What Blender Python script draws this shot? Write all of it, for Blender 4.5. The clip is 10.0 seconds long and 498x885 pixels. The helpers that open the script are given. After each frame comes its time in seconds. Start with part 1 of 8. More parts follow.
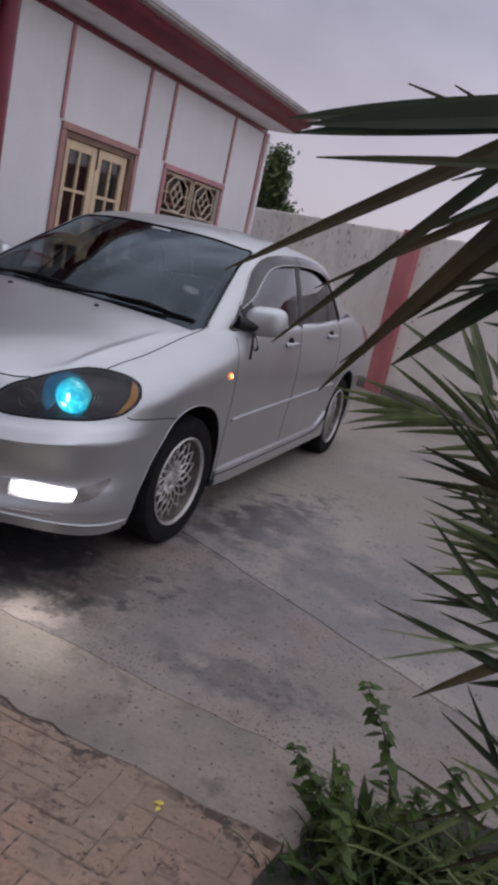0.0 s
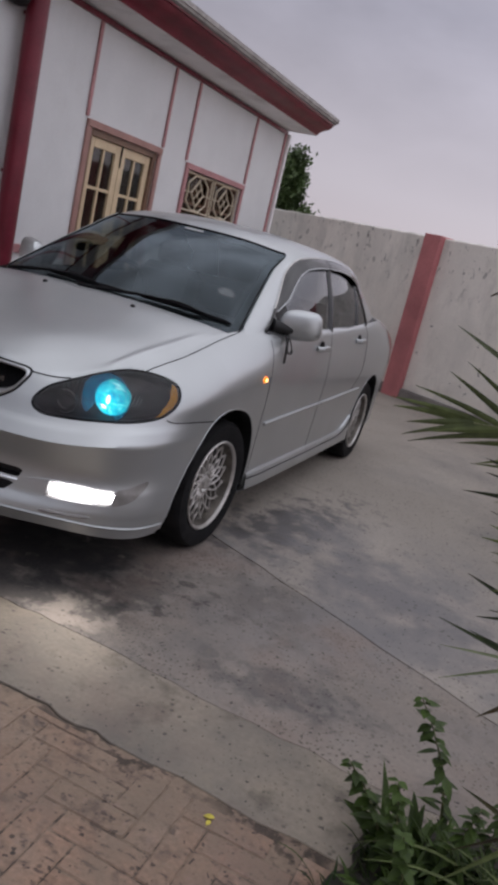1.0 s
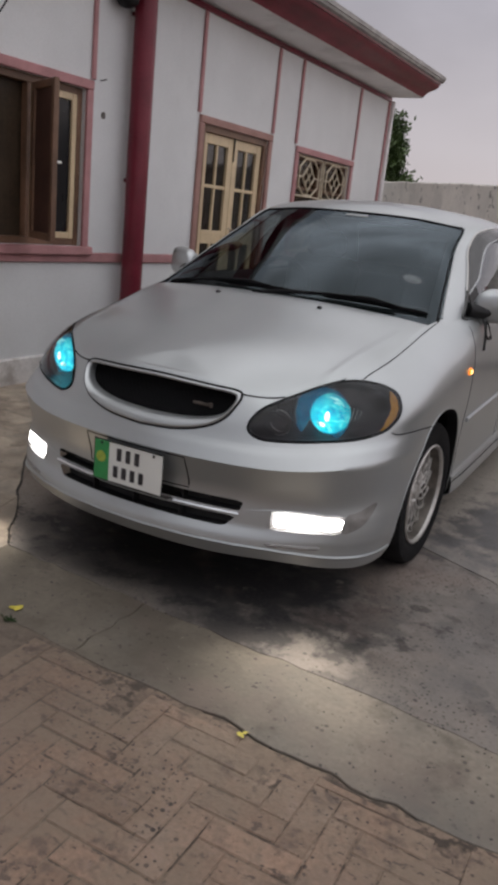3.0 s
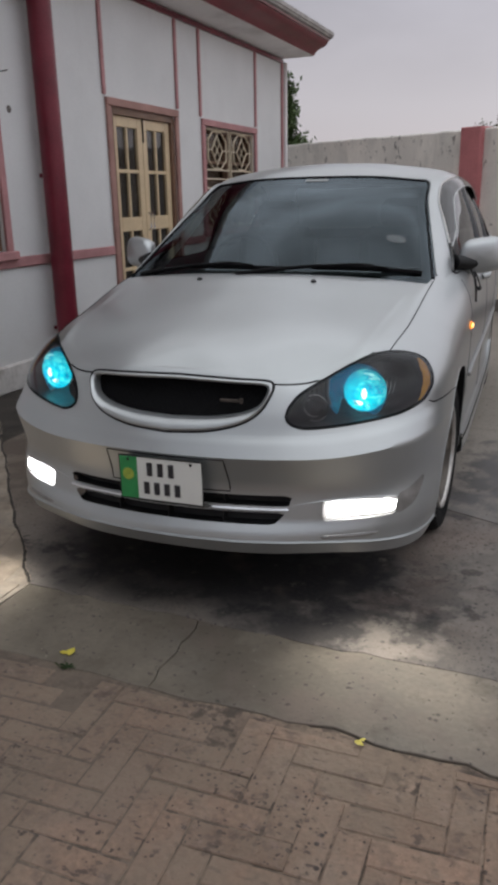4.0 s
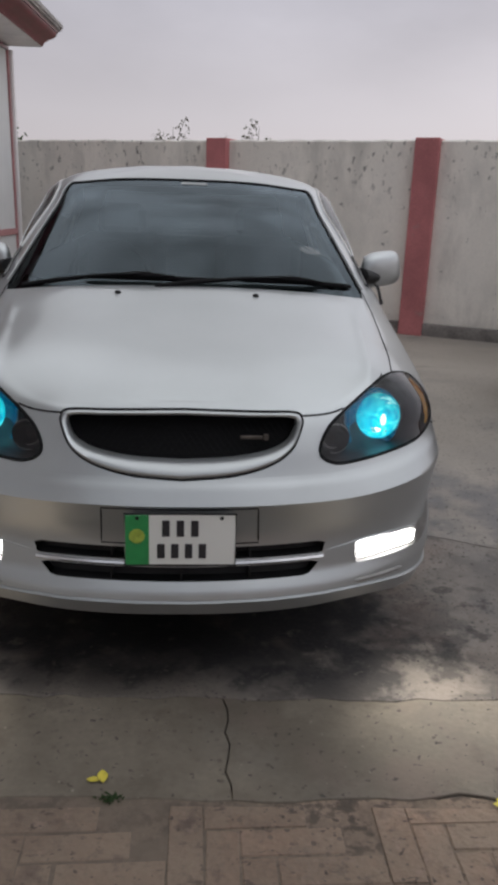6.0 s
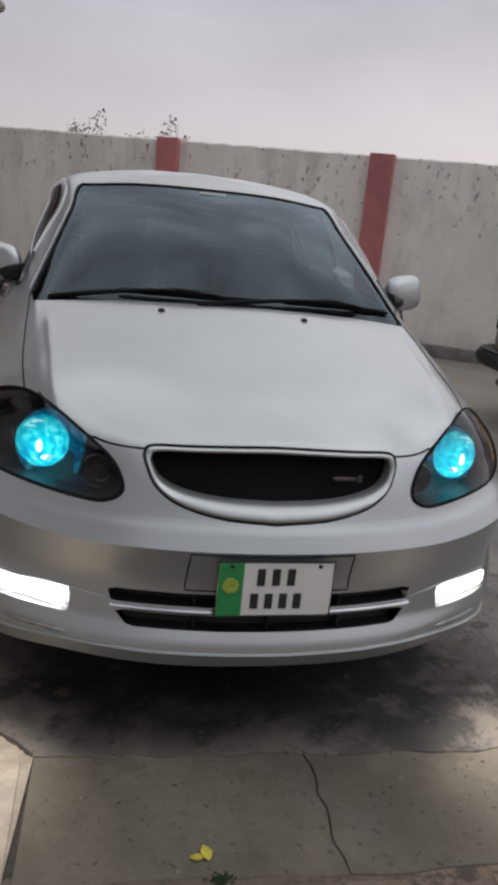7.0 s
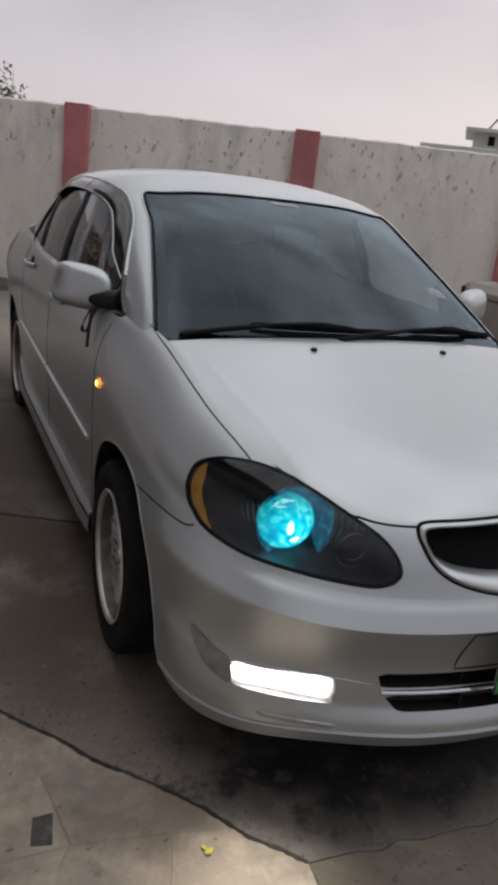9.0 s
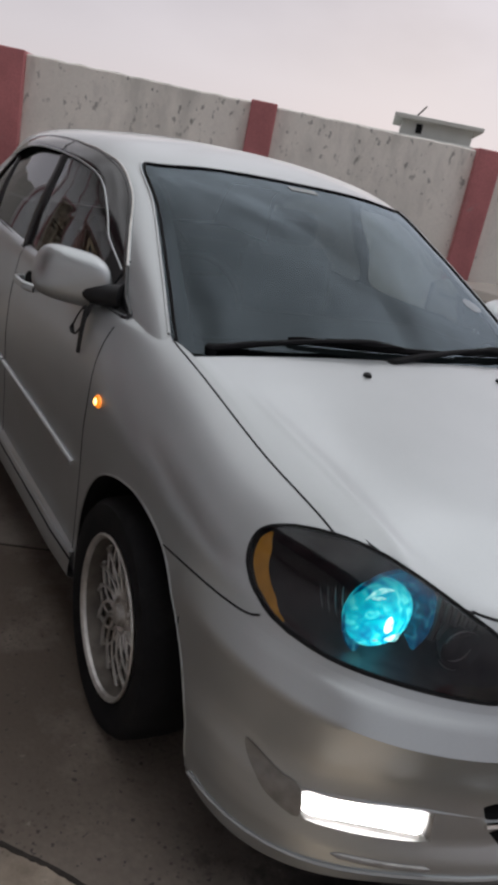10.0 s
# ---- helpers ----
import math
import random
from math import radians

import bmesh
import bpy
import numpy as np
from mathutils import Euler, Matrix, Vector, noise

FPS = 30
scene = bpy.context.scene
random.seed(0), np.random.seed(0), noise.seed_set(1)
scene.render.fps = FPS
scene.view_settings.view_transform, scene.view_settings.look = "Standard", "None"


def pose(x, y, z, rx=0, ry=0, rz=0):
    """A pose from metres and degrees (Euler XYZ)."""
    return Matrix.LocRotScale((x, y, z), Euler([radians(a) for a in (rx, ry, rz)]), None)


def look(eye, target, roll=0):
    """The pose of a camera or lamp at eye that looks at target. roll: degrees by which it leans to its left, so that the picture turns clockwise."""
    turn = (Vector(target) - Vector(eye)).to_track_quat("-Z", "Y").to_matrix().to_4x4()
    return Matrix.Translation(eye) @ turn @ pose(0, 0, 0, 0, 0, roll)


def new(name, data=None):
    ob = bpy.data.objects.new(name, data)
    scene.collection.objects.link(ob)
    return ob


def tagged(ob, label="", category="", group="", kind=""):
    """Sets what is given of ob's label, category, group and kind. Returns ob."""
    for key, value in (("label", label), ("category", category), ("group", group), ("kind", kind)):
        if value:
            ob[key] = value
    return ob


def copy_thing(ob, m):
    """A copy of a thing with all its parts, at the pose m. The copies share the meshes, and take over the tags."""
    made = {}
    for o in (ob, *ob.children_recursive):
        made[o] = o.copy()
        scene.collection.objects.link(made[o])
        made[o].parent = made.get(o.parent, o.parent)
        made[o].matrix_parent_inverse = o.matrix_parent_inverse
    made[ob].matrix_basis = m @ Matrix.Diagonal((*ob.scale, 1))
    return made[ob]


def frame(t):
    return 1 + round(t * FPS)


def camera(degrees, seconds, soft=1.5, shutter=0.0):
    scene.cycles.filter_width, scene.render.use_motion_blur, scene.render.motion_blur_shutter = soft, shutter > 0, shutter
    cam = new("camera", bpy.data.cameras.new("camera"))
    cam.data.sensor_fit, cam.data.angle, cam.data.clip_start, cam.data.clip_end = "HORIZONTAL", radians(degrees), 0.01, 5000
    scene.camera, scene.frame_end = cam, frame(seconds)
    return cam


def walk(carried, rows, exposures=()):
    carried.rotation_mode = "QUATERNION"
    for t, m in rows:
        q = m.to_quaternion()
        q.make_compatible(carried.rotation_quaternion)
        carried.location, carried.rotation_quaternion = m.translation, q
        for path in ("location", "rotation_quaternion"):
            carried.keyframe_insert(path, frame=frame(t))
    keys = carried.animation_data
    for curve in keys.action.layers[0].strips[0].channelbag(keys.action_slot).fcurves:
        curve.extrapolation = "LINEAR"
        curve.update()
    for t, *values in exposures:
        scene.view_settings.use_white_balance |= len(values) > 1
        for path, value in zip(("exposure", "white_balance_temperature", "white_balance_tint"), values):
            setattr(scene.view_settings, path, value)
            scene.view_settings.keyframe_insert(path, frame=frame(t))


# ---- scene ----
cam = camera(36.4, 10.0, soft=4.2)
PATH = [
    (0, (2.179, -3.121, 1.41), (1.536, -1.29, 0.927), 12.7),
    (0.5, (2.118, -3.116, 1.396), (1.455, -1.291, 0.914), 14.1),
    (1, (2.039, -3.136, 1.391), (1.384, -1.31, 0.905), 13.7),
    (1.5, (1.971, -3.168, 1.389), (1.301, -1.345, 0.912), 13.6),
    (2, (1.857, -3.16, 1.381), (1.055, -1.404, 0.861), 13.8),
    (2.5, (1.687, -3.085, 1.369), (0.774, -1.395, 0.813), 10.4),
    (2.7, (1.608, -3.052, 1.359), (0.677, -1.373, 0.796), 8.4),
    (3.8, (1.163, -3.054, 1.342), (0.48, -1.272, 0.745), -0.3),
    (4, (1.066, -3.067, 1.34), (0.401, -1.284, 0.724), -1.1),
    (4.5, (0.848, -3.034, 1.317), (0.256, -1.231, 0.687), 0.6),
    (5, (0.604, -2.939, 1.327), (0.309, -1.065, 0.696), 1.9),
    (5.5, (0.33, -2.903, 1.329), (0.255, -1.001, 0.715), 3.0),
    (5.7, (0.203, -2.898, 1.329), (0.219, -0.992, 0.725), 2.0),
    (6.8, (-0.358, -2.693, 1.344), (0.018, -0.817, 0.765), 5.8),
    (7, (-0.456, -2.651, 1.364), (-0.052, -0.781, 0.779), 5.7),
    (7.5, (-0.706, -2.576, 1.421), (-0.227, -0.731, 0.817), 7.0),
    (8, (-0.989, -2.494, 1.472), (-0.351, -0.7, 0.861), 6.3),
    (8.5, (-1.203, -2.336, 1.455), (-0.523, -0.564, 0.825), 6.8),
    (9, (-1.387, -2.142, 1.484), (-0.584, -0.428, 0.838), 6.9),
    (9.5, (-1.514, -1.891, 1.496), (-0.523, -0.281, 0.843), 5.2),
    (10, (-1.515, -1.571, 1.459), (-0.492, 0.009, 0.785), 11.7),
]
walk(cam, [(t, look(eye, target, roll)) for t, eye, target, roll in PATH],
     [(0, 0.0, 6200, 18), (0.5, 0.0, 6200, 18), (1, 0.0, 6400, 14), (1.5, 0.0, 6400, 13), (2, 0.0, 6600, 11), (2.5, 0.0, 6750, 11), (4, 0.0, 6500, 8), (10, -0.03, 6600, 9)])

# ---- world, sun, exposure ----
world = bpy.data.worlds.new("world")
scene.world = world
world.use_nodes = True
wn, wl = world.node_tree.nodes, world.node_tree.links
wn.clear()
w_out = wn.new("ShaderNodeOutputWorld")
w_bg = wn.new("ShaderNodeBackground")
w_sky = wn.new("ShaderNodeTexSky")
w_sky.sky_type, w_sky.sun_disc = "NISHITA", False
w_sky.sun_elevation, w_sky.sun_rotation = radians(12), radians(40)
w_sky.dust_density, w_sky.air_density = 4.0, 1.5
w_geo = wn.new("ShaderNodeTexCoord")
w_sep = wn.new("ShaderNodeSeparateXYZ")
wl.new(w_geo.outputs["Generated"], w_sep.inputs[0])
w_ramp = wn.new("ShaderNodeValToRGB")
w_ramp.color_ramp.elements[0].position, w_ramp.color_ramp.elements[0].color = 0.0, (0.67, 0.605, 0.622, 1)
w_ramp.color_ramp.elements[1].position, w_ramp.color_ramp.elements[1].color = 1.0, (1.22, 1.25, 1.33, 1)
for at_pos, at_col in ((0.10, (0.635, 0.60, 0.645, 1)), (0.30, (0.46, 0.458, 0.535, 1)), (0.55, (0.66, 0.67, 0.74, 1))):
    el = w_ramp.color_ramp.elements.new(at_pos)
    el.color = at_col
wl.new(w_sep.outputs["Z"], w_ramp.inputs[0])
# the cloud cover is brighter towards the low sun (+x)
w_dot = wn.new("ShaderNodeVectorMath")
w_dot.operation = "DOT_PRODUCT"
w_dot.inputs[1].default_value = (0.95, 0.30, 0.0)
wl.new(w_geo.outputs["Generated"], w_dot.inputs[0])
w_map = wn.new("ShaderNodeMapRange")
w_map.inputs[1].default_value, w_map.inputs[2].default_value = -0.4, 1.0
w_map.inputs[3].default_value, w_map.inputs[4].default_value = 0.73, 1.35
wl.new(w_dot.outputs["Value"], w_map.inputs[0])
w_noise = wn.new("ShaderNodeTexNoise")
w_noise.inputs["Scale"].default_value, w_noise.inputs["Detail"].default_value = 3.0, 5
w_sc = wn.new("ShaderNodeMapping")
w_sc.inputs["Scale"].default_value = (1, 1, 2.2)
wl.new(w_geo.outputs["Generated"], w_sc.inputs[0])
wl.new(w_sc.outputs[0], w_noise.inputs[0])
w_nm = wn.new("ShaderNodeMapRange")
w_nm.inputs[1].default_value, w_nm.inputs[2].default_value = 0.34, 0.66
w_nm.inputs[3].default_value, w_nm.inputs[4].default_value = 0.50, 1.50
wl.new(w_noise.outputs[0], w_nm.inputs[0])
w_mul = wn.new("ShaderNodeMath")
w_mul.operation = "MULTIPLY"
# broken cloud overhead, an even veil near the horizon
w_hi = wn.new("ShaderNodeMapRange")
w_hi.inputs[1].default_value, w_hi.inputs[2].default_value = 0.08, 0.65
wl.new(w_sep.outputs["Z"], w_hi.inputs[0])
w_mix = wn.new("ShaderNodeMix")
w_mix.inputs[2].default_value = 1.0
wl.new(w_hi.outputs[0], w_mix.inputs[0])
wl.new(w_nm.outputs[0], w_mix.inputs[3])
wl.new(w_map.outputs[0], w_mul.inputs[0])
wl.new(w_mix.outputs[0], w_mul.inputs[1])
w_sc2 = wn.new("ShaderNodeVectorMath")
w_sc2.operation = "SCALE"
wl.new(w_ramp.outputs[0], w_sc2.inputs[0])
wl.new(w_mul.outputs[0], w_sc2.inputs["Scale"])
w_dim = wn.new("ShaderNodeVectorMath")
w_dim.operation = "SCALE"
w_dim.inputs["Scale"].default_value = 0.0012
wl.new(w_sky.outputs[0], w_dim.inputs[0])
w_add = wn.new("ShaderNodeVectorMath")
wl.new(w_sc2.outputs[0], w_add.inputs[0])
wl.new(w_dim.outputs[0], w_add.inputs[1])
wl.new(w_add.outputs[0], w_bg.inputs[0])
w_bg.inputs[1].default_value = 0.92
wl.new(w_bg.outputs[0], w_out.inputs[0])

sun = new("sun", bpy.data.lights.new("sun", "SUN"))
sun.data.energy, sun.data.angle, sun.data.color = 0.6, radians(130), (1.0, 0.94, 0.90)
sun.matrix_world = look((6, 3, 9), (0, 0, 0))


# ---- materials ----
def mat(name, col, rough=0.6, metal=0.0, var=0.12, scale=6.0, fine=0.0, fscale=90.0, bump=0.0, bscale=120.0,
        coat=0.0, spec=0.5, col2=None, ramp=(0.35, 0.65), rand=0.0):
    """A surface with large and fine variation of its colour, and a fine relief."""
    m = bpy.data.materials.new(name)
    m.use_nodes = True
    n, l = m.node_tree.nodes, m.node_tree.links
    p = n["Principled BSDF"]
    p.inputs["Roughness"].default_value, p.inputs["Metallic"].default_value = rough, metal
    p.inputs["Specular IOR Level"].default_value = spec
    p.inputs["Coat Weight"].default_value, p.inputs["Coat Roughness"].default_value = coat, 0.10
    pos = n.new("ShaderNodeNewGeometry")
    t1 = n.new("ShaderNodeTexNoise")
    t1.inputs["Scale"].default_value, t1.inputs["Detail"].default_value = scale, 6
    l.new(pos.outputs["Position"], t1.inputs["Vector"])
    cr1 = n.new("ShaderNodeValToRGB")
    a = col2 if col2 else tuple(c * (1 - var) for c in col)
    b = col if col2 else tuple(min(1, c * (1 + var)) for c in col)
    cr1.color_ramp.elements[0].position, cr1.color_ramp.elements[0].color = ramp[0], (*a, 1)
    cr1.color_ramp.elements[1].position, cr1.color_ramp.elements[1].color = ramp[1], (*b, 1)
    l.new(t1.outputs[0], cr1.inputs[0])
    out = cr1.outputs[0]
    if fine:
        t2 = n.new("ShaderNodeTexNoise")
        t2.inputs["Scale"].default_value, t2.inputs["Detail"].default_value = fscale, 4
        l.new(pos.outputs["Position"], t2.inputs["Vector"])
        mr = n.new("ShaderNodeMapRange")
        mr.inputs[1].default_value, mr.inputs[2].default_value = 0.3, 0.7
        mr.inputs[3].default_value, mr.inputs[4].default_value = 1 - fine, 1 + fine
        l.new(t2.outputs[0], mr.inputs[0])
        sc = n.new("ShaderNodeVectorMath")
        sc.operation = "SCALE"
        l.new(out, sc.inputs[0])
        l.new(mr.outputs[0], sc.inputs["Scale"])
        out = sc.outputs[0]
    if rand:
        oi = n.new("ShaderNodeObjectInfo")
        mr2 = n.new("ShaderNodeMapRange")
        mr2.inputs[3].default_value, mr2.inputs[4].default_value = 1 - rand, 1 + rand
        l.new(oi.outputs["Random"], mr2.inputs[0])
        sc2 = n.new("ShaderNodeVectorMath")
        sc2.operation = "SCALE"
        l.new(out, sc2.inputs[0])
        l.new(mr2.outputs[0], sc2.inputs["Scale"])
        out = sc2.outputs[0]
    l.new(out, p.inputs["Base Color"])
    if bump:
        t3 = n.new("ShaderNodeTexNoise")
        t3.inputs["Scale"].default_value, t3.inputs["Detail"].default_value = bscale, 5
        l.new(pos.outputs["Position"], t3.inputs["Vector"])
        bp = n.new("ShaderNodeBump")
        bp.inputs["Strength"].default_value, bp.inputs["Distance"].default_value = bump, 0.01
        l.new(t3.outputs[0], bp.inputs["Height"])
        l.new(bp.outputs[0], p.inputs["Normal"])
    return m


def overlay(m, col, scale, lo, hi, detail=6.0, stretch=(1, 1, 1), amount=1.0, rough=None, voronoi=False, where=None, near=None, blot=None):
    """Lays stains and painted shade over a material's colour where a noise is high; where: (axis, low, high), a stretch
    of the place that carries them.
    """
    n, l = m.node_tree.nodes, m.node_tree.links
    p = n["Principled BSDF"]
    pos = n.new("ShaderNodeNewGeometry")
    mp = n.new("ShaderNodeMapping")
    mp.inputs["Scale"].default_value = stretch
    l.new(pos.outputs["Position"], mp.inputs[0])
    if voronoi:
        t = n.new("ShaderNodeTexVoronoi")
        t.inputs["Scale"].default_value, t.inputs["Randomness"].default_value = scale, 1.0
        t.voronoi_dimensions = "2D"
        val = t.outputs["Distance"]
    else:
        t = n.new("ShaderNodeTexNoise")
        t.inputs["Scale"].default_value, t.inputs["Detail"].default_value = scale, detail
        t.inputs["Roughness"].default_value = 0.62
        val = t.outputs[0]
    l.new(mp.outputs[0], t.inputs["Vector"])
    if blot:
        # a ragged blot: the noise counts for less away from its middle (x, y, half length, half width, turn)
        bm_ = n.new("ShaderNodeMapping")
        bm_.vector_type = "TEXTURE"
        bm_.inputs["Location"].default_value = (blot[0], blot[1], 0)
        bm_.inputs["Rotation"].default_value = (0, 0, radians(blot[4]))
        bm_.inputs["Scale"].default_value = (blot[2], blot[3], 1)
        l.new(pos.outputs["Position"], bm_.inputs[0])
        bl = n.new("ShaderNodeVectorMath")
        bl.operation = "LENGTH"
        l.new(bm_.outputs[0], bl.inputs[0])
        bf = n.new("ShaderNodeMapRange")
        bf.inputs[1].default_value, bf.inputs[2].default_value = 0.15, 1.5
        bf.inputs[3].default_value, bf.inputs[4].default_value = 0.10, -0.24
        l.new(bl.outputs["Value"], bf.inputs[0])
        ba = n.new("ShaderNodeMath")
        l.new(val, ba.inputs[0])
        l.new(bf.outputs[0], ba.inputs[1])
        val = ba.outputs[0]
    mr = n.new("ShaderNodeMapRange")
    mr.inputs[1].default_value, mr.inputs[2].default_value = lo, hi
    mr.inputs[3].default_value, mr.inputs[4].default_value = (amount, 0.0) if voronoi else (0.0, amount)
    l.new(val, mr.inputs[0])
    fac = mr.outputs[0]
    if voronoi:
        # the drops lie in loose clusters
        cl = n.new("ShaderNodeTexNoise")
        cl.inputs["Scale"].default_value, cl.inputs["Detail"].default_value = 2.6 + 0.02 * scale, 3
        l.new(mp.outputs[0], cl.inputs["Vector"])
        cm = n.new("ShaderNodeMapRange")
        cm.inputs[1].default_value, cm.inputs[2].default_value = 0.47, 0.62
        l.new(cl.outputs[0], cm.inputs[0])
        cx = n.new("ShaderNodeMath")
        cx.operation = "MULTIPLY"
        l.new(fac, cx.inputs[0])
        l.new(cm.outputs[0], cx.inputs[1])
        fac = cx.outputs[0]
    if where:
        sep = n.new("ShaderNodeSeparateXYZ")
        l.new(pos.outputs["Position"], sep.inputs[0])
        w = n.new("ShaderNodeMapRange")
        w.inputs[1].default_value, w.inputs[2].default_value = where[1], where[2]
        l.new(sep.outputs[where[0]], w.inputs[0])
        mu = n.new("ShaderNodeMath")
        mu.operation = "MULTIPLY"
        l.new(fac, mu.inputs[0])
        l.new(w.outputs[0], mu.inputs[1])
        fac = mu.outputs[0]
    if near:
        ds = n.new("ShaderNodeVectorMath")
        ds.operation = "DISTANCE"
        ds.inputs[1].default_value = (near[0], near[1], 0)
        l.new(pos.outputs["Position"], ds.inputs[0])
        w = n.new("ShaderNodeMapRange")
        w.interpolation_type = "SMOOTHSTEP"
        w.inputs[1].default_value, w.inputs[2].default_value = near[2], near[2] * 0.35
        l.new(ds.outputs["Value"], w.inputs[0])
        mu = n.new("ShaderNodeMath")
        mu.operation = "MULTIPLY"
        l.new(fac, mu.inputs[0])
        l.new(w.outputs[0], mu.inputs[1])
        fac = mu.outputs[0]
    mix = n.new("ShaderNodeMix")
    mix.data_type = "RGBA"
    l.new(fac, mix.inputs[0])
    src = p.inputs["Base Color"].links[0].from_socket
    l.new(src, mix.inputs[6])
    mix.inputs[7].default_value = (*col, 1)
    l.new(mix.outputs[2], p.inputs["Base Color"])
    if rough is not None:
        mr3 = n.new("ShaderNodeMapRange")
        mr3.inputs[3].default_value, mr3.inputs[4].default_value = p.inputs["Roughness"].default_value, rough
        l.new(fac, mr3.inputs[0])
        l.new(mr3.outputs[0], p.inputs["Roughness"])
    return m


def pane(name, tint, gloss_rough=0.02, ior=1.5, sheen=(0.95, 0.97, 1)):
    """Thin tinted glass: lets a tinted part of the light through and mirrors the rest by Fresnel."""
    m = bpy.data.materials.new(name)
    m.use_nodes = True
    n, l = m.node_tree.nodes, m.node_tree.links
    n.clear()
    o = n.new("ShaderNodeOutputMaterial")
    mx = n.new("ShaderNodeMixShader")
    tr = n.new("ShaderNodeBsdfTransparent")
    tr.inputs[0].default_value = (*tint, 1)
    gl = n.new("ShaderNodeBsdfGlossy")
    gl.inputs["Roughness"].default_value = gloss_rough
    gl.inputs["Color"].default_value = (*sheen, 1)
    # Schlick's curve, alike from both sides of the thin pane
    lw = n.new("ShaderNodeLayerWeight")
    lw.inputs["Blend"].default_value = 0.5
    pw = n.new("ShaderNodeMath")
    pw.operation = "POWER"
    pw.inputs[1].default_value = 5.0
    l.new(lw.outputs["Facing"], pw.inputs[0])
    f0 = ((ior - 1) / (ior + 1)) ** 2
    ma = n.new("ShaderNodeMath")
    ma.operation = "MULTIPLY_ADD"
    ma.inputs[1].default_value, ma.inputs[2].default_value = 1 - f0, f0
    l.new(pw.outputs[0], ma.inputs[0])
    l.new(ma.outputs[0], mx.inputs[0])
    l.new(tr.outputs[0], mx.inputs[1])
    l.new(gl.outputs[0], mx.inputs[2])
    l.new(mx.outputs[0], o.inputs[0])
    return m


def glow(name, col, strength, col2=None, scale=30.0):
    m = bpy.data.materials.new(name)
    m.use_nodes = True
    n, l = m.node_tree.nodes, m.node_tree.links
    p = n["Principled BSDF"]
    p.inputs["Base Color"].default_value = (*[min(1, c) for c in col], 1)
    p.inputs["Emission Color"].default_value = (*col, 1)
    p.inputs["Emission Strength"].default_value = strength
    p.inputs["Roughness"].default_value = 0.15
    if col2:
        pos = n.new("ShaderNodeNewGeometry")
        t = n.new("ShaderNodeTexVoronoi")
        t.inputs["Scale"].default_value = scale
        l.new(pos.outputs["Position"], t.inputs["Vector"])
        cr1 = n.new("ShaderNodeValToRGB")
        cr1.color_ramp.elements[0].position, cr1.color_ramp.elements[0].color = 0.1, (*col, 1)
        cr1.color_ramp.elements[1].position, cr1.color_ramp.elements[1].color = 0.7, (*col2, 1)
        l.new(t.outputs["Distance"], cr1.inputs[0])
        l.new(cr1.outputs[0], p.inputs["Emission Color"])
    return m


def marbled_glow(name, stops, strength, scale, bulb=None, reach=0.09):
    """A lit lamp glass, or a bowl made to glow, with darker and brighter veins."""
    m = glow(name, stops[-1][1], strength)
    n, l = m.node_tree.nodes, m.node_tree.links
    p = n["Principled BSDF"]
    pos = n.new("ShaderNodeNewGeometry")
    t = n.new("ShaderNodeTexNoise")
    t.inputs["Scale"].default_value, t.inputs["Detail"].default_value, t.inputs["Distortion"].default_value = scale, 3, 1.2
    l.new(pos.outputs["Position"], t.inputs["Vector"])
    ramp = n.new("ShaderNodeValToRGB")
    ramp.color_ramp.elements[0].position, ramp.color_ramp.elements[0].color = stops[0][0], (*stops[0][1], 1)
    ramp.color_ramp.elements[1].position, ramp.color_ramp.elements[1].color = stops[-1][0], (*stops[-1][1], 1)
    for at_pos, at_col in stops[1:-1]:
        e = ramp.color_ramp.elements.new(at_pos)
        e.color = (*at_col, 1)
    l.new(t.outputs[0], ramp.inputs[0])
    out = ramp.outputs[0]
    if bulb:
        # brightest round the bulb (one in each lamp, left and right alike)
        ab = n.new("ShaderNodeVectorMath")
        ab.operation = "ABSOLUTE"
        l.new(pos.outputs["Position"], ab.inputs[0])
        ds = n.new("ShaderNodeVectorMath")
        ds.operation = "DISTANCE"
        ds.inputs[1].default_value = tuple(abs(c) for c in bulb)
        l.new(ab.outputs[0], ds.inputs[0])
        mr = n.new("ShaderNodeMapRange")
        mr.inputs[1].default_value, mr.inputs[2].default_value = 0.25 * reach, reach
        mr.inputs[3].default_value, mr.inputs[4].default_value = 1.35, 0.28
        l.new(ds.outputs["Value"], mr.inputs[0])
        sc = n.new("ShaderNodeVectorMath")
        sc.operation = "SCALE"
        l.new(out, sc.inputs[0])
        l.new(mr.outputs[0], sc.inputs["Scale"])
        out = sc.outputs[0]
    l.new(out, p.inputs["Emission Color"])
    p.inputs["Base Color"].default_value = (0.0, 0.05, 0.08, 1)
    return m


M = {}
M["paint"] = mat("silver_paint", (0.436, 0.457, 0.466), 0.36, 0.80, var=0.03, scale=3, fine=0.03, fscale=500, coat=0.55)
M["paint"].node_tree.nodes["Principled BSDF"].inputs["Coat Roughness"].default_value = 0.07
overlay(M["paint"], (0.36, 0.33, 0.30), 3.5, 0.52, 0.85, detail=3, amount=0.30, rough=0.6, where=("Z", 0.75, 0.25))
M["black"] = mat("black_plastic", (0.013, 0.013, 0.014), 0.5, spec=0.25, var=0.2, scale=20, bump=0.05, bscale=400)
M["wiper"] = mat("wiper_black", (0.006, 0.006, 0.007), 0.7, spec=0.1, var=0.2, scale=20)
M["gloss_black"] = mat("gloss_black", (0.012, 0.012, 0.014), 0.12, var=0.1)
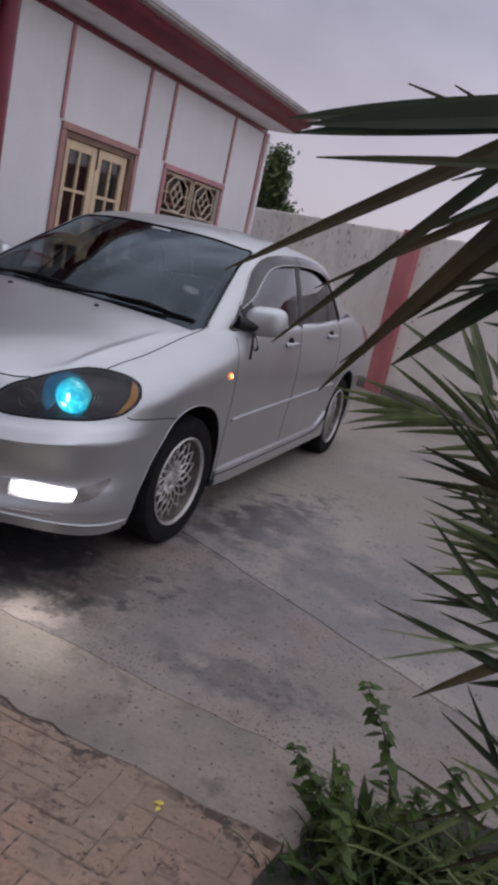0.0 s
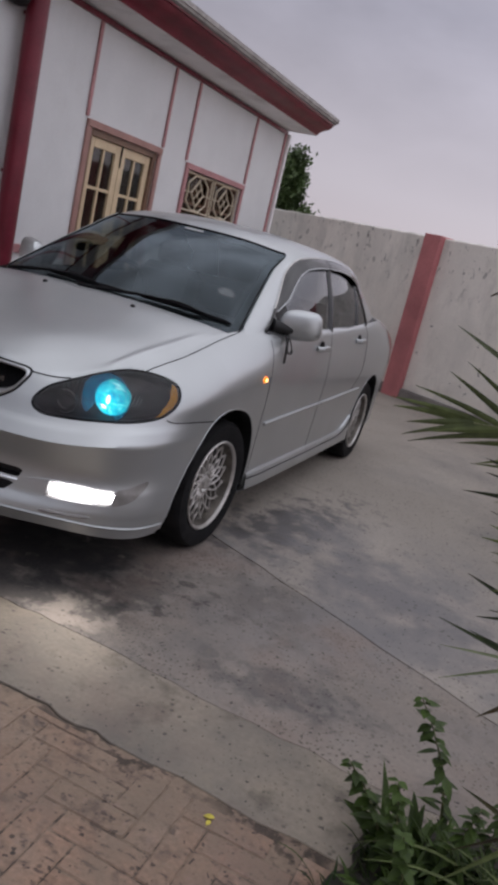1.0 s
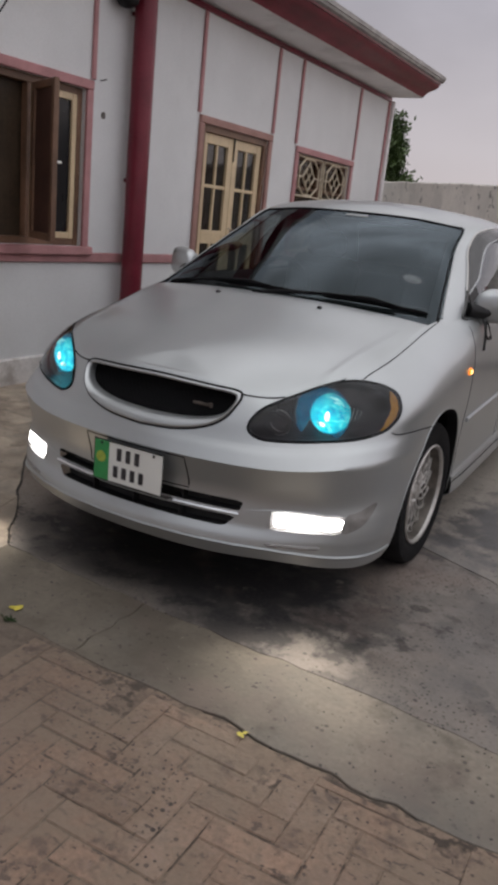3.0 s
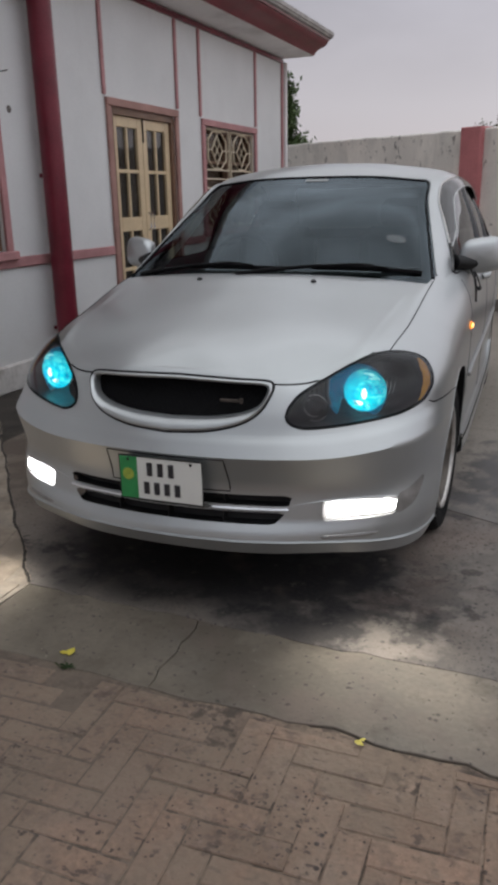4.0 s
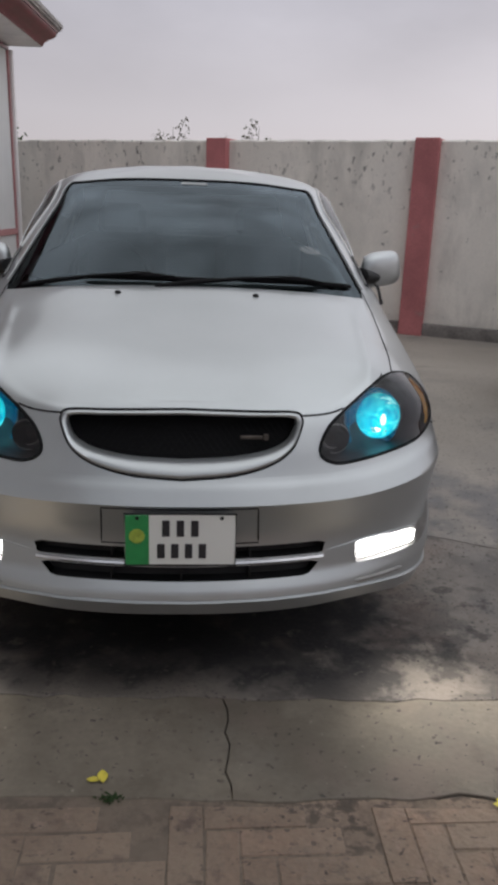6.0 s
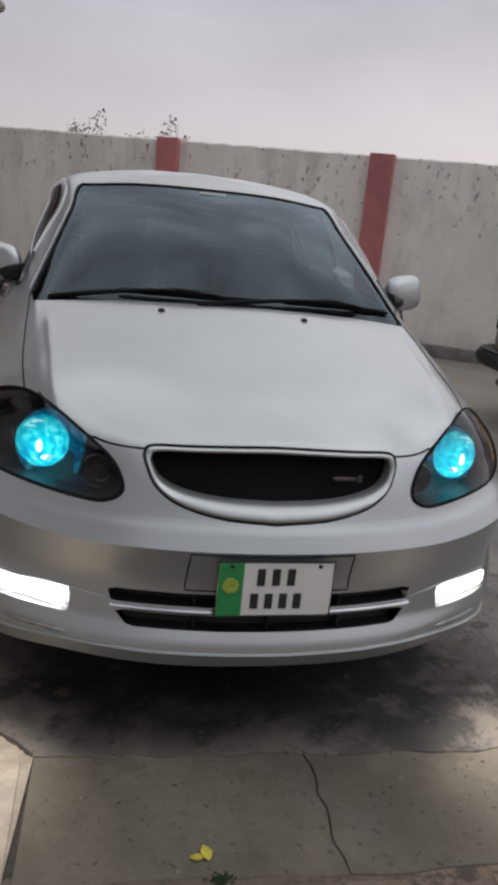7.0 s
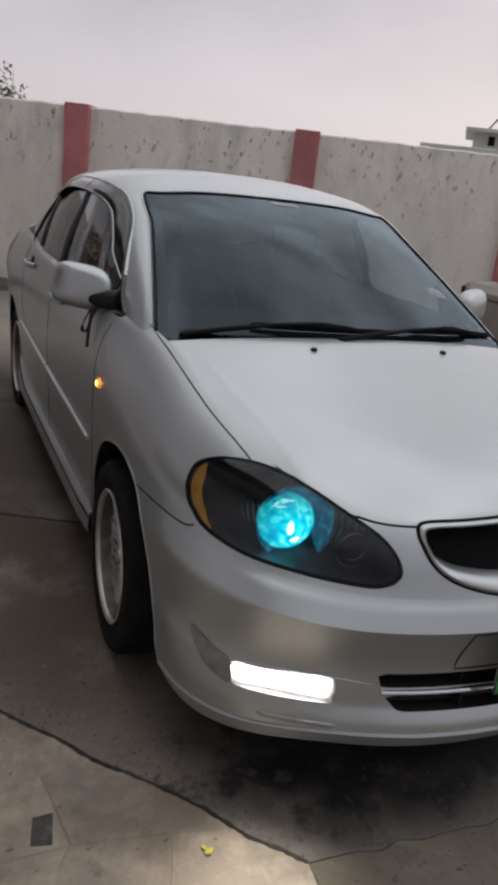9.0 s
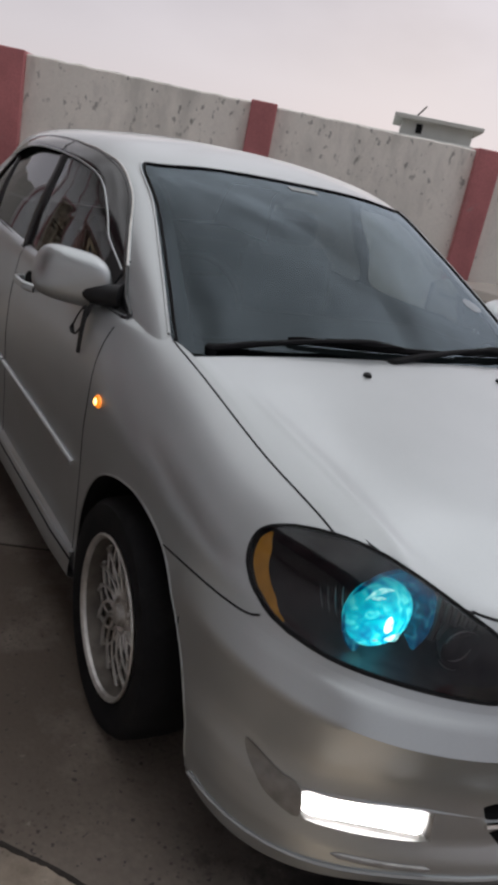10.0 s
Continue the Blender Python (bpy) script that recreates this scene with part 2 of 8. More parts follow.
M["rubber"] = mat("tyre_rubber", (0.010, 0.010, 0.011), 0.8, spec=0.12, var=0.25, scale=14, fine=0.2, fscale=160, bump=0.1, bscale=200)
overlay(M["rubber"], (0.05, 0.045, 0.04), 9, 0.5, 0.75, amount=0.2)
M["alloy"] = mat("alloy_silver", (0.56, 0.545, 0.525), 0.38, 0.8, var=0.12, scale=18, fine=0.12, fscale=120)
overlay(M["alloy"], (0.20, 0.17, 0.14), 26, 0.5, 0.72, amount=0.3)
M["barrel"] = mat("dusty_barrel_metal", (0.15, 0.135, 0.12), 0.5, 0.6, var=0.25, scale=20)
M["chrome"] = mat("chrome", (0.78, 0.78, 0.79), 0.14, 1.0, var=0.04)
M["disc"] = mat("brake_metal", (0.10, 0.085, 0.075), 0.55, 0.6, var=0.3, scale=25)
M["seal"] = mat("dark_gap", (0.007, 0.007, 0.008), 0.8, var=0.1, spec=0.15)
M["tint"] = pane("tinted_glass", (0.74, 0.77, 0.76), 0.02, 2.0)
M["screen"] = pane("windscreen_glass", (0.31, 0.355, 0.36), 0.02, 1.62, (0.76, 0.90, 1.0))
M["rear_side"] = pane("dark_side_glass", (0.22, 0.23, 0.23), 0.02, 2.0)
M["rear_tint"] = pane("dark_rear_glass", (0.05, 0.055, 0.06), 0.02, 1.5)
M["smoke"] = pane("smoked_lens", (0.50, 0.46, 0.47), 0.04, 1.45)
M["visor"] = mat("smoked_visor", (0.010, 0.010, 0.011), 0.10, var=0.15, spec=0.5)
M["housing"] = mat("dark_lamp_housing", (0.085, 0.072, 0.074), 0.36, 0.5, var=0.3, scale=20)
M["amber"] = mat("amber_lens", (0.86, 0.48, 0.06), 0.22, var=0.12, scale=60)
M["cyan"] = marbled_glow("cyan_lamp", [(0.30, (0.0, 0.22, 0.48)), (0.43, (0.0, 0.48, 0.70)), (0.55, (0.0, 0.68, 0.84)), (0.66, (0.10, 0.95, 1.0))], 2.3, 40, (0.580, -0.725, 0.715), 0.105)
M["cyan_streak"] = marbled_glow("cyan_streak", [(0.3, (0.0, 0.62, 0.68)), (0.6, (0.40, 1.0, 1.0))], 1.8, 70)
M["cyan_core"] = marbled_glow("cyan_core", [(0.3, (0.20, 0.90, 0.95)), (0.6, (0.75, 1.0, 1.0))], 4.5, 70)
# emission for the reflector bowl, standing in for the bulb's light on it
M["blue_glow"] = marbled_glow("blue_lamp_glow", [(0.34, (0.0, 0.02, 0.06)), (0.50, (0.0, 0.12, 0.34)), (0.60, (0.0, 0.34, 0.62)), (0.68, (0.1, 0.75, 0.95))], 0.45, 60)
# a darker grey that holds the shade of small recesses in its colour
M["nook"] = mat("recess_shade_grey", (0.27, 0.265, 0.26), 0.40, 0.75, var=0.15, scale=30)
M["fog"] = glow("white_lamp", (1.0, 0.98, 0.98), 14.0)
M["amber_lit"] = glow("lit_amber_lens", (0.95, 0.26, 0.02), 0.9)
M["mark"] = glow("amber_marker", (1.0, 0.50, 0.14), 6.0)
M["plate"] = mat("plate_white", (0.72, 0.73, 0.70), 0.35, var=0.03)
M["plate_green"] = mat("plate_green", (0.03, 0.26, 0.08), 0.35, var=0.08, scale=30)
M["plate_mark"] = mat("plate_emblem", (0.30, 0.38, 0.06), 0.4, var=0.2, scale=60)
M["plate_ink"] = mat("plate_ink", (0.025, 0.025, 0.03), 0.4)
M["cabin"] = mat("cabin_trim", (0.022, 0.022, 0.024), 0.8, var=0.2, scale=8)
M["seat"] = mat("seat_fabric", (0.035, 0.033, 0.033), 0.9, var=0.2, scale=20)
M["tail"] = mat("red_lens", (0.35, 0.02, 0.02), 0.12, var=0.1)
M["ghost"] = pane("faint_sticker", (0.80, 0.83, 0.83), 0.35, 1.7)
M["sticker"] = mat("pale_sticker", (0.30, 0.32, 0.32), 0.5, var=0.1)

M["render"] = mat("white_house_paint", (0.645, 0.655, 0.66), 0.85, var=0.035, scale=2.2, fine=0.03, fscale=70, bump=0.12, bscale=60)
overlay(M["render"], (0.46, 0.45, 0.44), 1.3, 0.60, 0.80, amount=0.5, stretch=(1, 1, 0.6))
overlay(M["render"], (0.30, 0.29, 0.28), 9.0, 0.70, 0.76, amount=0.5)
overlay(M["render"], (0.42, 0.38, 0.35), 2.0, 0.35, 0.7, amount=0.5, where=("Z", 0.5, 0.0))
M["red"] = mat("maroon_paint", (0.150, 0.020, 0.033), 0.28, spec=0.3, var=0.16, scale=4, fine=0.10, fscale=80, bump=0.06, bscale=80)
M["base_paint"] = mat("dirty_white_base", (0.60, 0.58, 0.56), 0.85, var=0.12, scale=3, fine=0.10, fscale=40, bump=0.12, bscale=40)
overlay(M["base_paint"], (0.26, 0.22, 0.19), 4.0, 0.50, 0.66, detail=9, amount=0.7)
M["pink"] = mat("faded_rose_paint", (0.41, 0.205, 0.21), 0.75, var=0.12, scale=6, fine=0.08, fscale=90, bump=0.08)
M["tan"] = mat("tan_rose_paint", (0.34, 0.19, 0.165), 0.7, var=0.12, scale=6, fine=0.08, fscale=90, bump=0.08)
M["soffit"] = mat("soffit_paint", (0.78, 0.77, 0.77), 0.85, var=0.05, scale=2.5, bump=0.05)
overlay(M["soffit"], (0.36, 0.34, 0.33), 1.8, 0.55, 0.75, amount=0.5)
M["eave"] = mat("weathered_cement", (0.34, 0.32, 0.31), 0.9, var=0.2, scale=5, fine=0.15, fscale=60, bump=0.2, bscale=50)
M["cream"] = mat("cream_wood_paint", (0.60, 0.47, 0.30), 0.5, var=0.08, scale=5, fine=0.05, fscale=40, bump=0.05, bscale=60)
M["brown"] = mat("brown_wood", (0.155, 0.085, 0.052), 0.5, var=0.25, scale=4, fine=0.15, fscale=60, bump=0.08)
M["dark_wood"] = mat("dark_board", (0.058, 0.040, 0.026), 0.5, var=0.35, scale=3, fine=0.2, fscale=40)
overlay(M["dark_wood"], (0.095, 0.070, 0.048), 7.0, 0.5, 0.7, amount=0.6, stretch=(3, 3, 0.25))
M["dark_pane"] = mat("dark_window_pane", (0.010, 0.010, 0.012), 0.12, spec=0.25, var=0.1)
M["leaf_board"] = mat("reddish_board", (0.060, 0.028, 0.021), 0.5, var=0.3, scale=5, fine=0.2, fscale=50)
M["house_glass"] = pane("window_glass", (0.55, 0.55, 0.56), 0.03, 1.5)
M["dull_glass"] = pane("dusty_window_glass", (0.62, 0.58, 0.54), 0.15, 1.2)
M["curtain"] = mat("brown_curtain", (0.30, 0.21, 0.15), 0.9, var=0.25, scale=6, fine=0.15, fscale=40)
M["iron"] = mat("cream_iron", (0.58, 0.50, 0.37), 0.5, 0.1, var=0.12, scale=12)
M["room"] = mat("dim_room", (0.10, 0.085, 0.075), 0.9, var=0.2, scale=2)
M["cable"] = mat("black_cable", (0.015, 0.015, 0.016), 0.5)

M["cement"] = mat("pale_terrace_cement", (0.35, 0.292, 0.232), 0.85, var=0.15, scale=3, fine=0.12, fscale=60, bump=0.2, bscale=50)
overlay(M["cement"], (0.15, 0.14, 0.13), 4.0, 0.52, 0.68, amount=0.6)
M["plaster"] = mat("boundary_plaster", (0.815, 0.775, 0.715), 0.92, var=0.06, scale=1.1, fine=0.035, fscale=40, bump=0.12, bscale=30)
overlay(M["plaster"], (0.60, 0.58, 0.54), 1.6, 0.50, 0.74, amount=0.6, stretch=(1, 1, 0.7))
overlay(M["plaster"], (0.44, 0.415, 0.385), 3.4, 0.55, 0.72, amount=0.35, stretch=(1.6, 1.6, 0.5))
overlay(M["plaster"], (0.47, 0.46, 0.42), 1.3, 0.50, 0.62, detail=6, amount=0.45, stretch=(2.4, 2.4, 0.8), where=("Z", 0.9, 1.9))
overlay(M["plaster"], (0.22, 0.21, 0.19), 13.0, 0.59, 0.64, detail=9, amount=0.8, stretch=(1, 1, 0.6), where=("Z", 1.25, 1.75))
overlay(M["plaster"], (0.16, 0.15, 0.14), 12.0, 0.66, 0.69, detail=9, amount=0.8)
overlay(M["plaster"], (0.20, 0.18, 0.165), 2.6, 0.40, 0.66, amount=0.6, where=("Z", 0.45, 0.0))
M["post"] = mat("rose_post_paint", (0.46, 0.165, 0.170), 0.8, var=0.14, scale=3, fine=0.10, fscale=60, bump=0.2, bscale=50)
overlay(M["post"], (0.34, 0.25, 0.24), 5, 0.62, 0.72, amount=0.6)
M["plinth"] = mat("grimy_cement", (0.17, 0.155, 0.145), 0.95, var=0.25, scale=4, fine=0.2, fscale=40, bump=0.3, bscale=40)

M["concrete"] = mat("yard_concrete", (0.238, 0.203, 0.172), 0.82, var=0.13, scale=0.9, fine=0.10, fscale=55, bump=0.22, bscale=70)
overlay(M["concrete"], (0.130, 0.119, 0.113), 1.1, 0.46, 0.64, amount=0.4, rough=0.6)
overlay(M["concrete"], (0.075, 0.071, 0.070), 2.3, 0.52, 0.68, amount=0.55, rough=0.5)
overlay(M["concrete"], (0.28, 0.25, 0.215), 2.9, 0.54, 0.72, amount=0.6)
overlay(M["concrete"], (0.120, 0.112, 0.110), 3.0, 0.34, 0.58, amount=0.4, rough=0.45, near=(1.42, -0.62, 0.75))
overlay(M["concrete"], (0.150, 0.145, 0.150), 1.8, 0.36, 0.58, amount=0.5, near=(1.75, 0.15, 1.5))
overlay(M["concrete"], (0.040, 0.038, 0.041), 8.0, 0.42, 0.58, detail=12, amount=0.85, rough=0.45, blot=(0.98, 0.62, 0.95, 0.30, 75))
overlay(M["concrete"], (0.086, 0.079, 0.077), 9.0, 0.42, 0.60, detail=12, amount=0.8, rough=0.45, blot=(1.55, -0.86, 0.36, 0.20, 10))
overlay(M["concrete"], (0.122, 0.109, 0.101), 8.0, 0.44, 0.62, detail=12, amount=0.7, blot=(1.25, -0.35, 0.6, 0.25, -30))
# black oil under the nose, with the car's shade painted into the same pools
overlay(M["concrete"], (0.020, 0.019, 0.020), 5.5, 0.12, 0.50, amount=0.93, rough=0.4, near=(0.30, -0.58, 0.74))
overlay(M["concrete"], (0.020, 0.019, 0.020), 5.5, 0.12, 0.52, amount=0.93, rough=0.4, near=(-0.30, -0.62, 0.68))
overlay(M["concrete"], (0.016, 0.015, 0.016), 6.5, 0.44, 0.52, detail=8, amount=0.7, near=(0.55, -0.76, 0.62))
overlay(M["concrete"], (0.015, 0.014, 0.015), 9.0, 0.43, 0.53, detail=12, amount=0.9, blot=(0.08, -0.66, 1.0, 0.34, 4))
overlay(M["concrete"], (0.060, 0.053, 0.047), 7.0, 0.58, 0.68, detail=8, amount=0.42)
overlay(M["concrete"], (0.20, 0.150, 0.125), 1.7, 0.52, 0.66, amount=0.5)
overlay(M["concrete"], (0.29, 0.255, 0.21), 9.0, 0.62, 0.70, detail=8, amount=0.4)
overlay(M["concrete"], (0.042, 0.036, 0.033), 12.0, 0.05, 0.12, voronoi=True, amount=0.7)
overlay(M["concrete"], (0.040, 0.034, 0.030), 24.0, 0.08, 0.13, voronoi=True, amount=0.85, stretch=(1, 1.15, 1))
overlay(M["concrete"], (0.045, 0.040, 0.038), 37.0, 0.09, 0.16, voronoi=True, amount=0.7)
# brown ground left of the car, the shade towards the house put into its colour
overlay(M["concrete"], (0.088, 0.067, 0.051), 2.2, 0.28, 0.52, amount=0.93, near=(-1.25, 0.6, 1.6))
M["pale"] = mat("pale_concrete", (0.275, 0.244, 0.212), 0.82, var=0.12, scale=0.8, fine=0.10, fscale=55, bump=0.2, bscale=70)
overlay(M["pale"], (0.165, 0.155, 0.150), 0.9, 0.50, 0.68, amount=0.7)
overlay(M["pale"], (0.085, 0.075, 0.068), 2.4, 0.62, 0.72, amount=0.7, stretch=(0.5, 1.6, 1))
# the same painted shade carried on over the next slab
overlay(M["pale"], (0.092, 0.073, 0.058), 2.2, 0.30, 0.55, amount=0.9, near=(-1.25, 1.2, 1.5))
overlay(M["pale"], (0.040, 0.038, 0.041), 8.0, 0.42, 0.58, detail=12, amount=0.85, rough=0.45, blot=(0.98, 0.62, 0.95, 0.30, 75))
overlay(M["pale"], (0.115, 0.109, 0.116), 6.0, 0.40, 0.62, detail=12, amount=0.75, blot=(1.65, 0.25, 0.75, 0.5, -25))
# and further back along the flank, again shade laid in as dark brown
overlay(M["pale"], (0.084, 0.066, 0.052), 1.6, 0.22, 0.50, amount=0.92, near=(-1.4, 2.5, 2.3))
overlay(M["pale"], (0.150, 0.145, 0.150), 1.8, 0.36, 0.58, amount=0.6, near=(1.75, 0.15, 1.5))
overlay(M["pale"], (0.035, 0.030, 0.028), 13.0, 0.05, 0.13, voronoi=True, amount=0.7)
M["strip"] = mat("brown_grey_cement", (0.226, 0.194, 0.155), 0.85, var=0.14, scale=1.1, fine=0.10, fscale=55, bump=0.2, bscale=70)
overlay(M["strip"], (0.105, 0.098, 0.090), 1.7, 0.46, 0.66, amount=0.7)
overlay(M["strip"], (0.215, 0.185, 0.150), 2.6, 0.54, 0.74, amount=0.6)
overlay(M["strip"], (0.070, 0.058, 0.044), 6.0, 0.55, 0.68, detail=8, amount=0.6)
overlay(M["strip"], (0.24, 0.205, 0.155), 8.0, 0.60, 0.70, detail=8, amount=0.45)
overlay(M["strip"], (0.045, 0.038, 0.034), 13.0, 0.05, 0.115, voronoi=True, amount=0.7)
overlay(M["strip"], (0.055, 0.046, 0.040), 29.0, 0.06, 0.12, voronoi=True, amount=0.6, stretch=(1, 1.15, 1))
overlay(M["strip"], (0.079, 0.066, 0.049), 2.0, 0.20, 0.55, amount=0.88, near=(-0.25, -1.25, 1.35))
overlay(M["strip"], (0.150, 0.112, 0.095), 1.9, 0.54, 0.66, amount=0.5)
for nm in ("concrete", "strip", "pale"):
    overlay(M[nm], (0.040, 0.034, 0.031), 42.0, 0.655, 0.69, detail=2, amount=0.85)
    overlay(M[nm], (0.30, 0.27, 0.235), 30.0, 0.68, 0.72, detail=4, amount=0.5)
M["dirt"] = mat("dark_soil", (0.034, 0.029, 0.024), 0.95, var=0.3, scale=6, fine=0.25, fscale=60, bump=0.4, bscale=50)
M["paver"] = mat("clay_paver", (0.250, 0.158, 0.112), 0.88, var=0.22, scale=2.0, fine=0.22, fscale=70, bump=0.9, bscale=48, rand=0.18)
overlay(M["paver"], (0.215, 0.172, 0.130), 1.6, 0.40, 0.66, amount=0.75)
overlay(M["paver"], (0.27, 0.21, 0.165), 5.5, 0.52, 0.72, amount=0.6)
overlay(M["paver"], (0.075, 0.058, 0.05), 8.0, 0.56, 0.70, amount=0.7)
overlay(M["paver"], (0.035, 0.030, 0.028), 15.0, 0.07, 0.115, voronoi=True, amount=0.9)
M["grout"] = mat("dusty_joint_cement", (0.205, 0.150, 0.113), 0.95, var=0.25, scale=5, fine=0.2, fscale=60, bump=0.4, bscale=60)
overlay(M["grout"], (0.034, 0.027, 0.022), 17.0, 0.48, 0.56, amount=0.85)
overlay(M["paver"], (0.29, 0.165, 0.115), 3.2, 0.56, 0.70, amount=0.55)
overlay(M["paver"], (0.205, 0.120, 0.108), 2.1, 0.55, 0.66, amount=0.6)
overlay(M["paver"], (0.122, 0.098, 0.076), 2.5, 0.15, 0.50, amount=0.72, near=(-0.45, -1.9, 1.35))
overlay(M["paver"], (0.030, 0.026, 0.024), 27.0, 0.08, 0.13, voronoi=True, amount=0.85)
for nm in ("paver", "grout"):
    overlay(M[nm], (0.035, 0.028, 0.025), 40.0, 0.65, 0.685, detail=2, amount=0.85)
    overlay(M[nm], (0.058, 0.044, 0.038), 13.0, 0.59, 0.65, detail=12, amount=0.7)
    overlay(M[nm], (0.050, 0.038, 0.034), 26.0, 0.60, 0.64, detail=8, amount=0.75, stretch=(0.6, 1.5, 1))
    overlay(M[nm], (0.235, 0.165, 0.140), 22.0, 0.60, 0.68, detail=8, amount=0.5)
    overlay(M[nm], (0.190, 0.145, 0.108), 4.2, 0.47, 0.60, detail=9, amount=0.7)
    overlay(M[nm], (0.085, 0.062, 0.052), 9.0, 0.58, 0.66, detail=9, amount=0.6)
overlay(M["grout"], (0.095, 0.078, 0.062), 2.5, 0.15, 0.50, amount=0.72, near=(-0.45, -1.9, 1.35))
M["marble"] = mat("pale_marble_chips", (0.36, 0.295, 0.228), 0.65, var=0.14, scale=3.0, fine=0.08, fscale=50, bump=0.12, bscale=60, rand=0.26)
overlay(M["marble"], (0.17, 0.15, 0.128), 5.0, 0.50, 0.66, amount=0.6)
overlay(M["marble"], (0.34, 0.31, 0.26), 2.3, 0.56, 0.68, amount=0.5)
overlay(M["marble"], (0.075, 0.066, 0.056), 8.0, 0.57, 0.68, detail=9, amount=0.65)
for nm in ("marble", "cement"):
    overlay(M[nm], (0.165, 0.132, 0.100), 3.2, 0.46, 0.60, detail=12, amount=0.75)
    overlay(M[nm], (0.30, 0.265, 0.205), 4.6, 0.55, 0.66, detail=12, amount=0.55)
    overlay(M[nm], (0.05, 0.043, 0.036), 30.0, 0.66, 0.70, detail=3, amount=0.7)
overlay(M["cement"], (0.19, 0.168, 0.138), 5.0, 0.48, 0.64, amount=0.7)
M["chip"] = mat("dark_stone_chip", (0.045, 0.044, 0.038), 0.8, var=0.3, scale=14, fine=0.2, fscale=60)
overlay(M["chip"], (0.16, 0.15, 0.13), 18, 0.56, 0.66, amount=0.7)
M["earth"] = mat("dry_ground", (0.20, 0.165, 0.13), 0.95, var=0.25, scale=0.4, fine=0.2, fscale=12, bump=0.3, bscale=20)
M["frond"] = mat("palm_leaf", (0.017, 0.025, 0.009), 0.62, spec=0.2, rand=0.4, var=0.35, scale=6, fine=0.25, fscale=40)
overlay(M["frond"], (0.060, 0.048, 0.022), 9, 0.50, 0.70, amount=0.75)
M["pale_frond"] = mat("pale_palm_leaf", (0.080, 0.100, 0.036), 0.6, spec=0.2, rand=0.35, var=0.35, scale=6, fine=0.2, fscale=40)
M["old_frond"] = mat("browned_palm_leaf", (0.040, 0.030, 0.013), 0.62, spec=0.2, rand=0.3, var=0.4, scale=8, fine=0.25, fscale=40)
M["young_frond"] = mat("young_palm_leaf", (0.125, 0.150, 0.080), 0.6, spec=0.2, rand=0.3, var=0.25, scale=6, fine=0.15, fscale=40)
M["leaf"] = mat("weed_leaf", (0.032, 0.058, 0.007), 0.55, spec=0.3, var=0.35, scale=14, fine=0.2, fscale=80)
M["stem"] = mat("green_stem", (0.13, 0.14, 0.06), 0.6, var=0.2, scale=20)
M["grass"] = mat("coarse_grass", (0.026, 0.034, 0.010), 0.65, spec=0.2, scale=9, col2=(0.014, 0.030, 0.007), ramp=(0.45, 0.68))
M["tree_leaf"] = mat("tree_leaf", (0.10, 0.155, 0.058), 0.6, var=0.45, scale=3)
# leaf colour of the far trees, paled to carry the haze of distance
M["hazed_leaf"] = mat("hazed_leaf", (0.17, 0.17, 0.12), 0.7, var=0.3, scale=3)
M["bark"] = mat("bark", (0.10, 0.08, 0.06), 0.9, var=0.3, scale=8, bump=0.4)
M["dry_leaf"] = mat("yellow_leaf", (0.50, 0.42, 0.05), 0.6, var=0.2, scale=40)
M["beige"] = mat("dull_beige_paint", (0.30, 0.262, 0.225), 0.38, 0.25, var=0.10, scale=4, fine=0.06, fscale=60, coat=0.2)
overlay(M["beige"], (0.16, 0.12, 0.10), 4, 0.55, 0.75, amount=0.5)
M["far_paint"] = mat("far_render", (0.58, 0.59, 0.56), 0.9, var=0.08, scale=0.8)


# ---- geometry helpers ----
from mathutils.bvhtree import BVHTree


